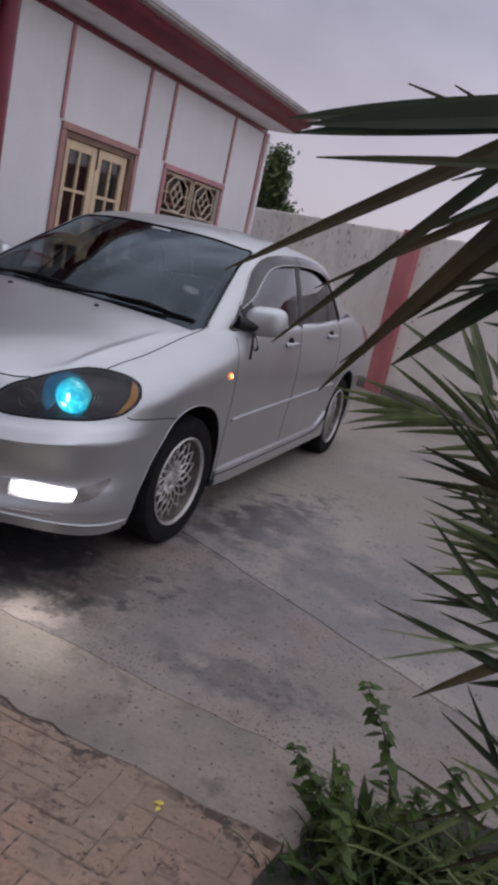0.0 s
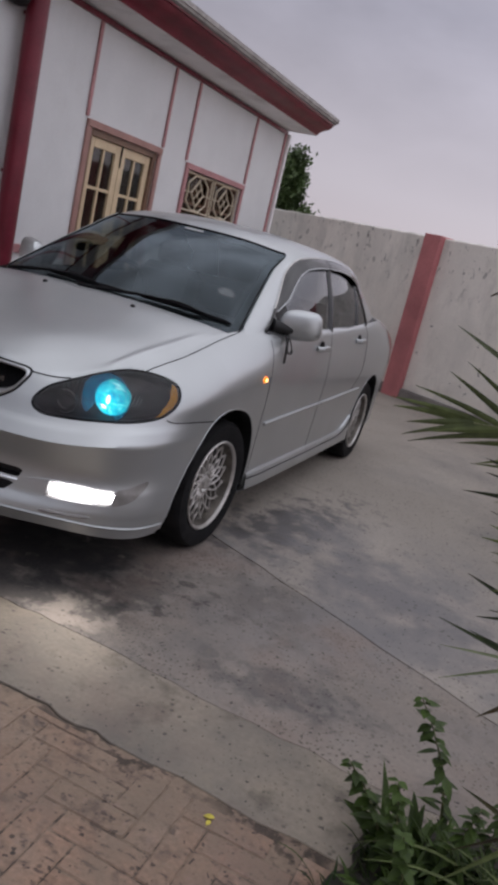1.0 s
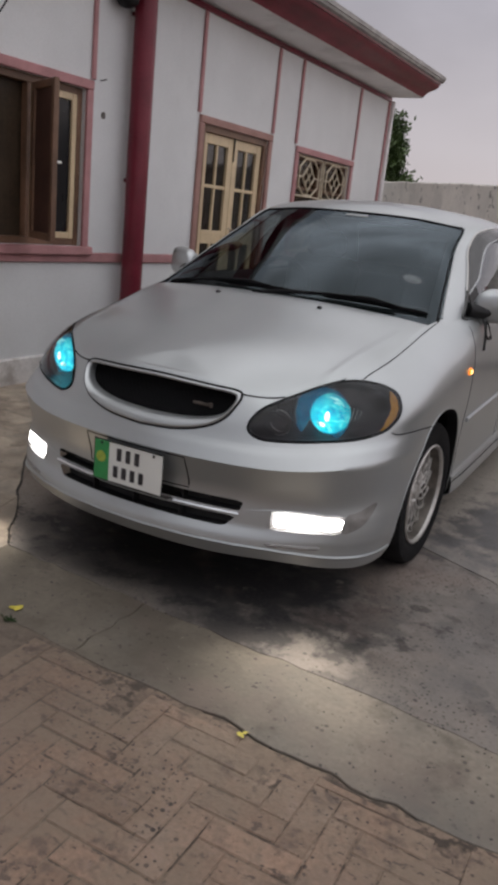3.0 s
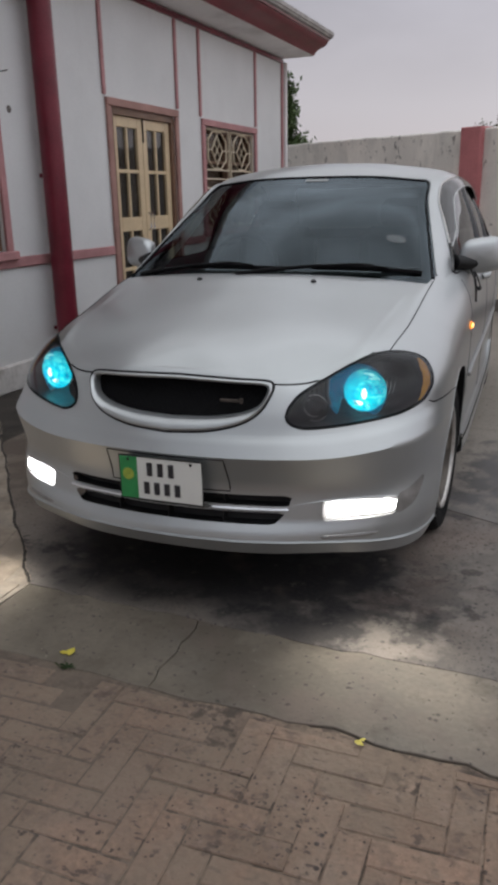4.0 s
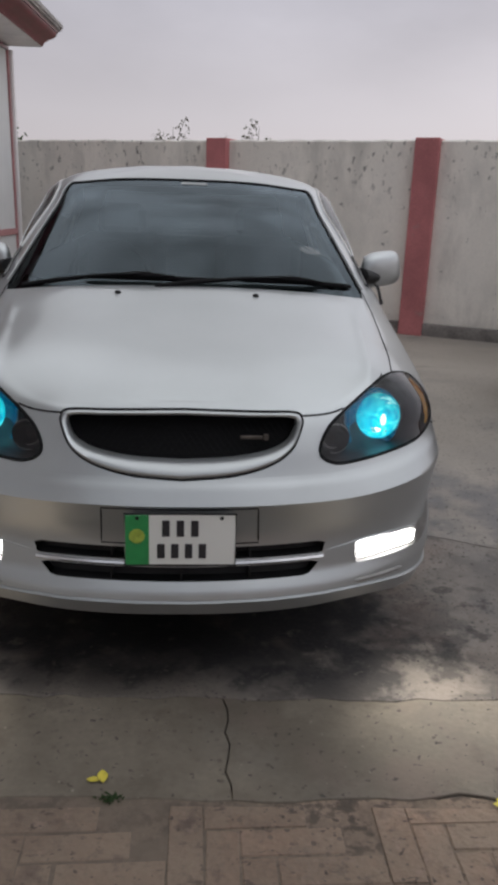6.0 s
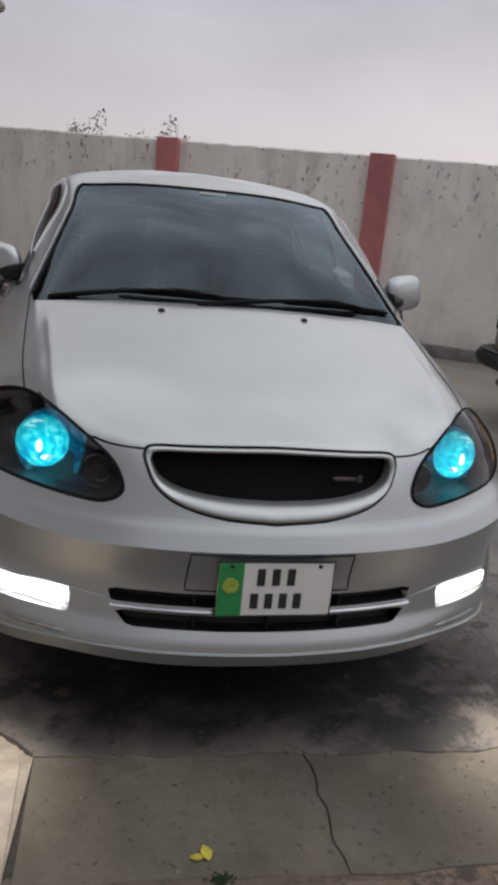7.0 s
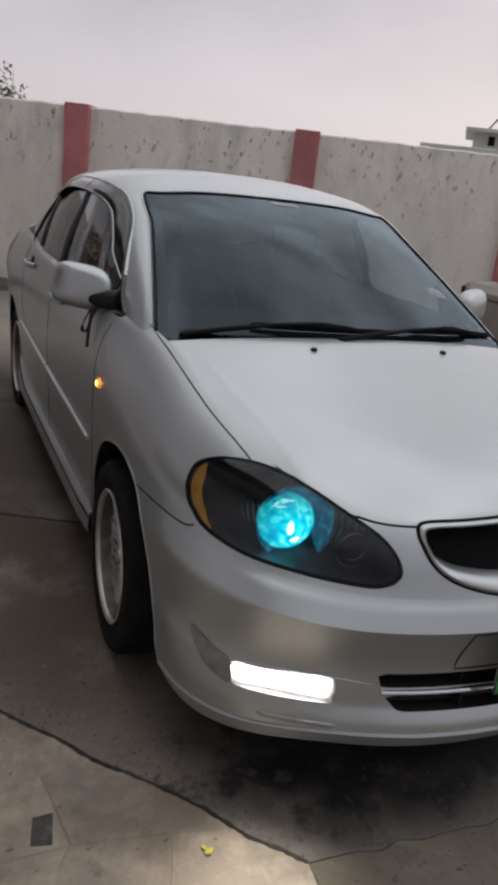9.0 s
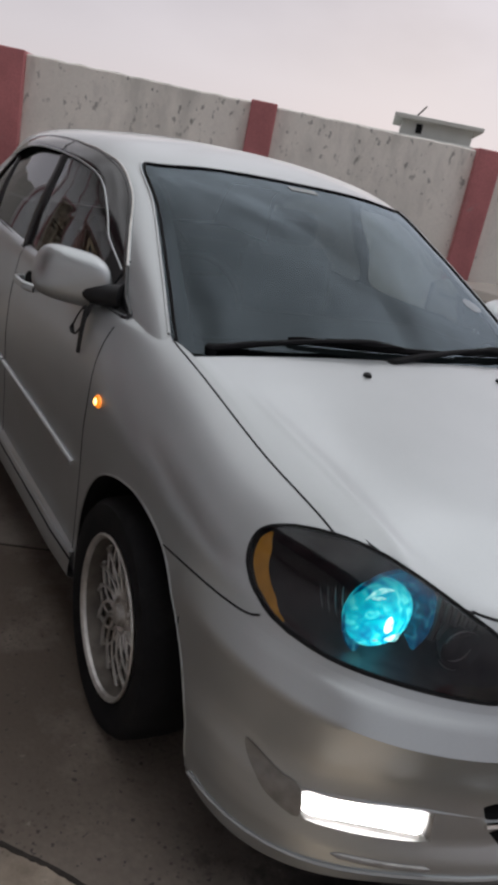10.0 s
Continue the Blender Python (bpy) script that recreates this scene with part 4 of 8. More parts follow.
ARCH_F = [(0.305, 0.10), (0.300, 0.36), (0.270, 0.49), (0.200, 0.595), (0.100, 0.662), (-0.035, 0.694), (-0.160, 0.690), (-0.280, 0.650), (-0.372, 0.555), (-0.432, 0.440), (-0.477, 0.322), (-0.520, 0.10)]
ARCH_B = [(2.6 + 0.36 * math.cos(radians(a)), 0.335 + 0.355 * math.sin(radians(a))) for a in range(-4, 185, 12)]
ARCH_B = [(2.96, 0.10), *ARCH_B, (2.24, 0.10)]
arch_polys = []
for run in (ARCH_F, ARCH_B):
    ln = [(p.x, p.y) for p in spline([(y, z, 0) for y, z in run], 60)]
    arch_polys.append(ln)
NOSE_Y = -0.5


def which_cut(c):
    """The opening that takes in a point of the skin: an arch's middle, or a name."""
    for k, poly in enumerate(arch_polys):
        if abs(c[0]) > 0.45 and inside(c[1], c[2], poly):
            return k
    d = Vector(c) - hl_c
    if abs(d.dot(hl_n)) < 0.15 and inside(d.dot(hl_u), d.dot(hl_v), hl_poly):
        return "lamp"
    if c[1] < NOSE_Y:
        for k, poly in enumerate([gr_poly, *SLOTS, FOG]):
            if inside(c[0], c[2], poly):
                return ("nose", k)
    return None


def nearest(p, poly):
    best = None
    for (x1, y1), (x2, y2) in zip(poly, poly[1:] + poly[:1]):
        dx, dy = x2 - x1, y2 - y1
        t = min(1, max(0, ((p[0] - x1) * dx + (p[1] - y1) * dy) / (dx * dx + dy * dy + 1e-12)))
        q = (x1 + t * dx, y1 + t * dy)
        d = math.hypot(p[0] - q[0], p[1] - q[1])
        if best is None or d < best[0]:
            best = (d, q)
    return best[1]


def region(i0, i1, j0, j1, cut=True, both=True, own=None):
    """The part of the skin between cage columns i0..i1 and rows j0..j1, without its openings, whose rims are drawn to their outlines."""
    a = skin[round(i0 * SU):round(i1 * SU) + 1, round(j0 * SV):round(j1 * SV) + 1].copy() if own is None else own
    g = Geo().grid(a)
    if cut:
        V = np.array(g.v)
        kept, rims = [], {}
        for f in g.f:
            k = which_cut(tuple(V[list(f)].mean(axis=0)))
            if k is None:
                kept.append(f)
            else:
                for i in f:
                    rims[i] = k
        g.f = kept
        use = sorted({i for f in g.f for i in f})
        for i in use:
            if i not in rims:
                continue
            x, y, z = g.v[i]
            k = rims[i]
            if k == "lamp":
                d = Vector((x, y, z)) - hl_c
                q = nearest((d.dot(hl_u), d.dot(hl_v)), hl_poly)
                g.v[i] = tuple(on(skin_tree, hl_c + hl_u * q[0] + hl_v * q[1] + hl_n * d.dot(hl_n)))
            elif isinstance(k, tuple):
                q = nearest((x, z), [gr_poly, *SLOTS, FOG][k[1]])
                g.v[i] = tuple(front_pt(q[0], q[1])) if abs(q[0]) > 1e-4 or abs(x) > 1e-4 else (0.0, front_pt(0.0001, q[1]).y, q[1])
                if abs(x) < 1e-6:
                    g.v[i] = (0.0, g.v[i][1], g.v[i][2])
            else:
                q = nearest((y, z), arch_polys[k])
                if z > 0.235:
                    g.v[i] = tuple(flank_pt(q[0], q[1]))
        back = {o: n for n, o in enumerate(use)}
        g.v, g.f = [g.v[i] for i in use], [tuple(back[i] for i in f) for f in g.f]
    if both:
        r = g.mirrored()
        g.add(r.v, r.f)
    return g


def panel(name, g, label="", parent=None):
    ob = part(name, g, M["paint"], parent or car, label, smooth=50)
    return ob


front_bumper = panel("front_bumper", region(0, 5, 0, 5), "silver body-kit bumper with a lip")
panel("nose_panel", region(0, 5, 5, 7))
REAR = 65
rim = bonnet_skin[REAR:REAR + 1] + np.array([0, 0.002, -0.016])
bonnet = panel("bonnet", region(0, 7, 7, 9, own=np.concatenate([bonnet_skin[:REAR + 1], rim])), "silver bonnet reflecting the sky")
for s in (1, -1):
    for nm, i0, i1 in (("front_wing", 5, 8), ("front_door", 8, 10), ("rear_door", 10, 12), ("rear_wing", 12, 15)):
        g = region(i0, i1, 0, 7, both=False)
        panel(nm, g if s > 0 else g.mirrored())
for s in (1, -1):
    g = region(7.2, 8, 7, 7.125, both=False)
    panel("cowl", g if s > 0 else g.mirrored())
part("wiper_tray", region(REAR / SU - 0.1, 8, 7, 9).moved(Matrix.Translation((0, 0, -0.024))), M["wiper"], car, "black plastic cowl tray")
panel("rear_bumper", region(15, 17, 0, 7))
panel("boot_lid", region(13, 17, 7, 9))

# cabin cover under the glass
part("cabin_floor", region(8, 13, 7, 9, cut=False), M["cabin"], car)
under = Geo()
under.box((0, 1.2, 0.24), (1.0, 4.1, 0.06), 0.02)
under.box((0, 1.3, 0.25), (1.55, 1.6, 0.10), 0.02)
under.box((0, -0.62, 0.45), (1.1, 0.10, 0.36), 0.02)
part("underbody", under, M["cabin"], car)
for s in (1, -1):
    for poly, cy, r in ((arch_polys[0], -0.10, 0.435), (arch_polys[1], 2.6, 0.375)):
        w = Geo().lathe([(0.0, r), (-0.05, r + 0.012), (-0.16, r + 0.012), (-0.36, r + 0.012), (-0.365, 0.02)], 48, "x", (0.80, cy, 0.31))
        w.f = [f for f in w.f if sum(w.v[i][2] for i in f) / len(f) > 0.24]
        part("wheel_well", w if s > 0 else w.mirrored(), M["cabin"], car)
        lip_pts = [flank_pt(y, z, 0.0, s) for y, z in poly if z > 0.25]
        part("arch_lip", Geo().tube(lip_pts, 0.0025, 6), M["paint"], car)
        inner = [[tuple(p), (p.x - s * 0.05, p.y, p.z)] for p in lip_pts]
        part("arch_return", Geo().grid(np.array(inner)), M["black"], car)


# greenhouse: painted frame with openings, and the glass in them
WIN = {
    "front": [(0.51, 1.035), (0.80, 1.035), (1.215, 1.045), (1.245, 1.200), (1.28, 1.392), (1.10, 1.382), (0.92, 1.350), (0.75, 1.270), (0.60, 1.168)],
    "rear": [(1.31, 1.050), (1.60, 1.058), (1.86, 1.068), (1.895, 1.20), (1.94, 1.335), (1.75, 1.384), (1.55, 1.397), (1.37, 1.397), (1.34, 1.20)],
    "quarter": [(1.93, 1.070), (2.13, 1.080), (2.10, 1.16), (2.045, 1.265), (1.995, 1.305), (1.955, 1.19)],
}
OPEN_SIDE = [(0.34, 1.012), (0.7, 1.02), (1.2, 1.025), (1.7, 1.045), (2.15, 1.06), (2.15, 1.14), (2.06, 1.295), (1.95, 1.365), (1.75, 1.406), (1.4, 1.418), (1.10, 1.402), (0.90, 1.368), (0.73, 1.288), (0.525, 1.150), (0.405, 1.062)]
win_u, rear_u = 1.94, 8.06
open_poly = [(p.x, p.y) for p in spline([(y, z, 0) for y, z in OPEN_SIDE], 90, closed=True)]
rim = set()
shell_g = Geo()
a = dome
g = Geo().grid(a)
V = np.array(g.v)
nv = a.shape[1]
keep = []
for f in g.f:
    i, j = f[0] // nv / RU, f[0] % nv / RV
    c = V[list(f)].mean(axis=0)
    if i < win_u - 0.01 and j < 2.86:
        continue
    if i >= rear_u and j < 2.9:
        continue
    if 2.15 < i < 8 and inside(c[1], c[2], open_poly):
        rim.update(f)
        continue
    keep.append(f)
g.f = keep
for i in {i for f in keep for i in f} & rim:
    q = nearest(g.v[i][1:], open_poly)
    g.v[i] = tuple(flank_pt(q[0], q[1], 0.0, 1, dome_tree))
r = g.mirrored()
g.add(r.v, r.f)
panel("roof", g, "silver roof with its pillars")


def glass_strip(i0, i1, j1):
    a = dome[round(i0 * RU):round(i1 * RU) + 1, 0:round(j1 * RV) + 1]
    g = Geo().grid(a)
    r = g.mirrored()
    return g.add(r.v, r.f)


ws = part("windscreen", glass_strip(0, 1.95, 2.9), M["screen"], car, "dark tinted windscreen")
part("rear_window", glass_strip(8.0, 10, 2.95), M["rear_tint"], car)


def dome_at(i, j):
    i, j = i * RU, j * RV
    i0, j0 = min(int(i), dome.shape[0] - 2), min(int(j), dome.shape[1] - 2)
    fi, fj = i - i0, j - j0
    return Vector((1 - fi) * ((1 - fj) * dome[i0, j0] + fj * dome[i0, j0 + 1]) + fi * ((1 - fj) * dome[i0 + 1, j0] + fj * dome[i0 + 1, j0 + 1]))


def dome_line(pairs, off=0.002):
    return [on(dome_tree, dome_at(*p), off) for p in pairs]


# black rim round the windscreen
edge = [(u, 2.88) for u in np.linspace(0, 1.93, 24)] + [(1.95, v) for v in np.linspace(2.86, 0.1, 30)]
half = dome_line(edge)
ring = half + [Vector((-p.x, p.y, p.z)) for p in reversed(half)]
part("windscreen_seal", Geo().tube(half, 0.0045, 6).tube([Vector((-p.x, p.y, p.z)) for p in half], 0.0045, 6), M["seal"], ws)
band = Geo()
for s in (1, -1):
    rows = [[on(dome_tree, dome_at(u, v), -0.004) * 1.0 for v in (2.6, 2.75, 2.88)] for u in np.linspace(0, 1.9, 20)]
    q = Geo().grid(np.array([[(s * p.x, p.y, p.z) for p in row] for row in rows]))
    band.add(q.v, q.f)
    rows = [[on(dome_tree, dome_at(u, v), -0.004) for u in (1.78, 1.86, 1.93)] for v in np.linspace(0.1, 2.85, 20)]
    q = Geo().grid(np.array([[(s * p.x, p.y, p.z) for p in row] for row in rows]))
    band.add(q.v, q.f)
    rows = [[on(dome_tree, dome_at(u, v), -0.004) for v in (0.03, 0.06, 0.10)] for u in np.linspace(0, 1.9, 20)]
    q = Geo().grid(np.array([[(s * p.x, p.y, p.z) for p in row] for row in rows]))
    band.add(q.v, q.f)
part("frit_band", band, M["seal"], ws)
for s in (1, -1):
    line = [Vector((s * p.x, p.y, p.z)) for p in dome_line([(2.03, v) for v in np.linspace(0.15, 2.85, 24)], 0.004)]
    part("pillar_trim", Geo().tube(line, 0.0035, 6), M["paint"], car)
stick = Geo().grid(np.array([[tuple(on(dome_tree, dome_at(u, v), 0.002)) for v in (2.66, 2.76)] for u in np.linspace(0.0, 0.34, 8)]))
stick.v = [(x - 0.04, y, z) for x, y, z in stick.v]
part("top_sticker", stick, M["sticker"], ws, "small pale strip sticker")
round_c = dome_at(1.42, 0.95)
disc = [on(dome_tree, round_c + Vector((0.045 * math.cos(t), 0.02 * math.sin(t), 0.028 * math.sin(t))), 0.002) for t in np.linspace(0, 2 * math.pi, 20)[:-1]]
part("round_sticker", patch(disc, lambda p, h: on(dome_tree, p, 0.002), 2), M["ghost"], ws, "round see-through sticker")

for s in (1, -1):
    def dp(y, z, off=0.0):
        return flank_pt(y, z, off, s, dome_tree)
    frame_loop = [Vector((0, y, z)) for y, z, _ in spline([(y, z, 0) for y, z in OPEN_SIDE], 90, closed=True)]
    for nm, poly in WIN.items():
        lp = [dp(p.x, p.y, 0.0) for p in spline([(y, z, 0) for y, z in poly], 48, closed=True)]
        part(nm + "_side_glass", outward(patch(lp, lambda p, h: dp(p.y, p.z, 0.0), 5)), M["tint"] if nm == "front" else M["rear_side"], car, "dark tinted side glass")
    # black frame between the panes
    fr = Geo()
    outer = [dp(p.y, p.z, -0.006) for p in frame_loop]
    fr.tube([dp(p.y, p.z, 0.001) for p in frame_loop], 0.009, 6, closed=True)
    panes = [[(p.x, p.y) for p in spline([(y, z, 0) for y, z in poly], 60, closed=True)] for poly in WIN.values()]
    back = patch([dp(p.y, p.z, -0.005) for p in frame_loop], lambda p, h: dp(p.y, p.z, -0.005), 36)
    for poly in panes:
        my, mz = sum(p[0] for p in poly) / len(poly), sum(p[1] for p in poly) / len(poly)
        poly[:] = [(my + (y - my) * 0.975, mz + (z - mz) * 0.965) for y, z in poly]
    kept_f, rim_k = [], {}
    for f in back.f:
        cy, cz = sum(back.v[i][1] for i in f) / 4, sum(back.v[i][2] for i in f) / 4
        k = next((k for k, poly in enumerate(panes) if inside(cy, cz, poly)), None)
        if k is None:
            kept_f.append(f)
        else:
            rim_k.update({i: k for i in f})
    for i in {i for f in kept_f for i in f} & set(rim_k):
        q = nearest(back.v[i][1:], panes[rim_k[i]])
        back.v[i] = tuple(dp(q[0], q[1], -0.005))
    back.f = kept_f
    part("window_surround", outward(back), M["gloss_black"], car)
    for pa, pb in (((1.262, 1.03), (1.325, 1.385)), ((1.90, 1.06), (1.965, 1.335))):
        fr.tube([dp(pa[0] + (pb[0] - pa[0]) * t, pa[1] + (pb[1] - pa[1]) * t, 0.0) for t in np.linspace(0, 1, 12)], 0.030 if pa[0] < 1.5 else 0.018, 8, flat=0.35)
    part("window_frame", fr, M["gloss_black"], car)
    top = [(0.485, 1.130), (0.60, 1.212), (0.735, 1.302), (0.90, 1.380), (1.08, 1.412), (1.30, 1.424)]
    top2 = [(1.32, 1.424), (1.55, 1.423), (1.78, 1.408), (1.95, 1.370), (2.06, 1.312)]
    for run, deep in ((top, 0.046), (top2, 0.046)):
        ln = spline([(y, z, 0) for y, z in run], 30)
        rows = []
        for k, p in enumerate(ln):
            w = deep * (min(1, 0.35 + k / 10) if run is top else min(1, 0.35 + (29 - k) / 10))
            d = (ln[min(k + 1, 29)] - ln[max(k - 1, 0)]).normalized()
            nrm = Vector((d.y, -d.x, 0))
            e = min(1, 0.15 + k / 14) if run is top else 1
            rows.append([tuple(dp(*(p + nrm * (w * t)).xy, 0.0) + Vector((s * (0.002 + o * e), 0, 0))) for t, o in ((0, 0.002), (0.12, 0.012), (0.5, 0.022), (1.0, 0.024), (1.0, 0.020), (0.5, 0.017), (0.12, 0.007))])
        vis = part("rain_visor", Geo().grid(np.array(rows), closed_v=True), M["visor"], car, "smoked plastic rain visor")
        part("visor_trim", Geo().tube([dp(p.x, p.y, 0.0) + Vector((s * 0.006, 0, 0)) for p in ln], 0.004, 6), M["alloy"], vis)
        # silver tubes give the dark visor's rims their highlight by colour
        part("visor_edge", Geo().tube([Vector(r[3]) for r in rows], 0.0030, 6), M["paint"], vis)
        part("visor_edge", Geo().tube([Vector(r[0]) for r in rows], 0.0035, 6), M["paint"], vis)
    # mirror triangle and mirror
    tri = [dp(y, z, 0.004) for y, z in ((0.33, 0.992), (0.60, 1.022), (0.60, 1.155), (0.495, 1.140))]
    part("mirror_base", Geo().add([tuple(p) for p in tri] + [tuple(p + Vector((-0.03 * s, 0, 0))) for p in tri], [(0, 1, 2, 3), (0, 4, 5, 1), (1, 5, 6, 2), (2, 6, 7, 3), (3, 7, 4, 0)]), M["black"], car)
    n1, n2 = 28, 16
    rows = []
    for i in range(n1):
        t = 2 * math.pi * i / n1
        row = []
        for j in range(n2 + 1):
            ph = math.pi * (j / n2 - 0.5)
            def se(v, e):
                return math.copysign(abs(v) ** e, v)
            x = 0.098 * se(math.cos(ph), 0.55) * se(math.cos(t), 0.55)
            z = 0.077 * se(math.cos(ph), 0.55) * se(math.sin(t), 0.6)
            y = 0.060 * se(math.sin(ph), 0.9)
            y = min(y, 0.034)
            x *= 1.0 - 0.10 * (z / 0.07)
            row.append((s * (0.846 + x), 0.51 + y + 0.46 * (x + 0.04), 1.078 + z + 0.10 * x))
        rows.append(row)
    mir = part("side_mirror", Geo().grid(np.array(rows), closed_u=True), M["paint"], car, "silver door mirror", smooth=60)
    part("mirror_arm", Geo().tube([(s * 0.735, 0.42, 1.055), (s * 0.79, 0.47, 1.045), (s * 0.83, 0.515, 1.05)], [0.045, 0.040, 0.036], 14, flat=0.75), M["black"], mir)
    part("mirror_glass", Geo().box((s * 0.846, 0.566, 1.078), (0.17, 0.004, 0.105), 0.0015, Euler((0, 0, 0.43 * s)).to_matrix().to_4x4()), M["chrome"], mir)
    ribbon = Geo().tube(spline([(s * 0.805, 0.455, 1.03), (s * 0.825, 0.44, 0.985), (s * 0.845, 0.450, 0.935), (s * 0.850, 0.475, 0.945), (s * 0.835, 0.470, 0.99), (s * 0.822, 0.455, 1.01), (s * 0.835, 0.435, 0.95), (s * 0.84, 0.43, 0.885)], 30), 0.007, 6, flat=0.35)
    part("black_ribbon", ribbon, M["black"], mir, "black cloth ribbon tied below the mirror")

    # flank trim
    mould = [flank_pt(y, z, 0.006, s) for y, z in ((0.37, 0.572), (0.6, 0.578), (1.0, 0.588), (1.27, 0.594))]
    mould2 = [flank_pt(y, z, 0.006, s) for y, z in ((1.285, 0.595), (1.6, 0.602), (1.9, 0.61), (2.18, 0.617))]
    for mm in (mould, mould2):
        part("door_moulding", Geo().tube(spline(mm, 16), 0.0095, 8), M["paint"], car, "silver protective door strip")
    for y, z in ((1.075, 0.938), (1.925, 0.965)):
        q = flank_pt(y, z, 0.0, s)
        h = Geo().tube([q + Vector((s * 0.002, -0.085, 0)), q + Vector((s * 0.03, -0.06, 0.004)), q + Vector((s * 0.034, 0.0, 0.006)), q + Vector((s * 0.03, 0.06, 0.004)), q + Vector((s * 0.002, 0.085, 0))], 0.011, 8, flat=1.3)
        hd = part("door_handle", h, M["paint"], car)
        cup = [flank_pt(y + 0.05 * math.cos(t), z + 0.030 * math.sin(t) + 0.012, 0.002, s) for t in np.linspace(0, 2 * math.pi, 20)[:-1]]
        part("handle_recess", patch(cup, lambda p, hh: flank_pt(p.y, p.z, 0.002, s), 2), M["seal"], hd)
    # shut lines
    gaps = Geo()
    for run in ([(0.335, 0.30), (0.325, 0.50), (0.315, 0.70), (0.305, 0.85), (0.33, 0.99)], [(1.265, 0.30), (1.268, 0.6), (1.265, 0.85), (1.262, 1.03)], [(1.31, 1.03), (1.262, 1.03)],
                [(2.14, 1.06), (2.16, 0.95), (2.16, 0.8), (2.13, 0.72), (2.0, 0.62)], [(0.335, 0.30), (0.9, 0.29), (1.27, 0.29), (1.95, 0.30)]):
        gaps.tube([flank_pt(y, z, -0.0015, s) for y, z, _ in spline([(y, z, 0) for y, z in run], 24)], 0.0030, 6)
    gaps.tube([flank_pt(y, z, -0.001, s) for y, z, _ in spline([(-0.592, 0.692, 0), (-0.56, 0.682, 0), (-0.45, 0.677, 0), (-0.36, 0.672, 0), (-0.268, 0.664, 0)], 24)], 0.0028, 6)
    part("shut_line", gaps, M["seal"], car)
    sk = []
    for k, y in enumerate(np.linspace(0.318, 2.20, 34)):
        rise = 0.10 * max(0, (y - 1.9) / 0.3) ** 2
        e = 0.012 + 0.012 * min(1, k / 3)
        x0 = flank_pt(y, 0.34, 0, 1).x
        sk.append([(s * xx, y, zz) for xx, zz in ((x0 - 0.01, 0.325 + rise), (x0 + e * 0.5, 0.305 + rise), (x0 + e, 0.265 + 0.5 * rise), (x0 + e * 0.9, 0.228), (x0 - 0.03, 0.202), (x0 - 0.08, 0.21), (x0 - 0.05, 0.30))])
    part("side_skirt", Geo().grid(np.array(sk), closed_v=True), M["paint"], car, "silver side skirt")
    # black tube drawn as the dark shade line between the skirt's catchlights
    part("skirt_groove", Geo().tube([(p[1][0] * 0.5 + p[2][0] * 0.5 + s * 0.001, p[1][1], p[1][2] * 0.5 + p[2][2] * 0.5) for p in sk], 0.0028, 6), M["seal"], car)
    part("skirt_line", Geo().tube([(p[1][0] + s * 0.003, p[1][1], p[1][2]) for p in sk], 0.004, 6), M["paint"], car)
    mk = flank_pt(0.225, 0.814, 0.002, s)
    lamp = Geo().lathe([(-0.004, 0.022), (0.004, 0.021), (0.010, 0.016), (0.013, 0.004), (0.013, 0.0005)], 20, "x")
    lamp.moved(Matrix.Diagonal((0.5 * s, 1, 0.8, 1)))
    part("side_marker", lamp.moved(Matrix.Translation(mk)), M["amber_lit"], car, "small amber side lamp, lit")
    part("marker_bulb", Geo().lathe([(0.0, 0.0005), (0.0, 0.010), (0.004, 0.008), (0.006, 0.0005)], 14, "x").moved(Matrix.Diagonal((s, 1, 1, 1))).moved(Matrix.Translation(mk + Vector((s * 0.0045, 0, 0)))), M["mark"], car)
    tl = [flank_pt(y, z, 0.004, s) for y, z, _ in spline([(3.02, 0.98, 0), (3.25, 1.0, 0), (3.38, 0.90, 0), (3.36, 0.76, 0), (3.2, 0.74, 0), (3.08, 0.82, 0)], 30, closed=True)]
    part("tail_lamp", patch(tl, lambda p, hh: flank_pt(p.y, p.z, 0.004, s), 4), M["tail"], car)

# bonnet edge line, washer nozzles, wipers
gap = Geo()
edge_pts = [Vector(skin[i, 7 * SV]) for i in range(0, int(2.1 * SU))]
side_pts = [cast(skin_tree, (p.x, p.y, 3), (0, 0, -1), 0.0) for p in spline([(0.690, 0.15, 0), (0.684, 0.0, 0), (0.676, -0.20, 0), (0.662, -0.42, 0), (0.641, -0.590, 0)], 40)]
rear_pts = [Vector(skin[REAR, j]) for j in range(7 * SV, 9 * SV + 1)]
for s in (1, -1):
    gap.tube([Vector((s * p.x, p.y, p.z)) for p in [on(skin_tree, q, 0.0) for q in edge_pts]], 0.0030, 6)
    gap.tube([Vector((s * p.x, p.y, p.z)) for p in [on(skin_tree, q, -0.003) for q in rear_pts]], 0.003, 6)
    gap.tube([Vector((s * p.x, p.y, p.z)) for p in side_pts], 0.0023, 6)
part("bonnet_gap", gap, M["seal"], car)
for s in (1, -1):
    q = cast(skin_tree, (s * 0.247, -0.10, 3), (0, 0, -1), 0.0)
    part("washer_nozzle", Geo().lathe([(-0.002, 0.012), (0.005, 0.011), (0.009, 0.006), (0.010, 0.0005)], 14, "z", tuple(q)), M["black"], car)
def cowl_pt(x, lift, up):
    u = abs(x) / 0.40 if abs(x) < 0.40 else 1 + (abs(x) - 0.40) / 0.285
    p = dome_at(min(u, 1.93), up)
    return Vector((x, p.y - 0.5 * lift, p.z + lift))


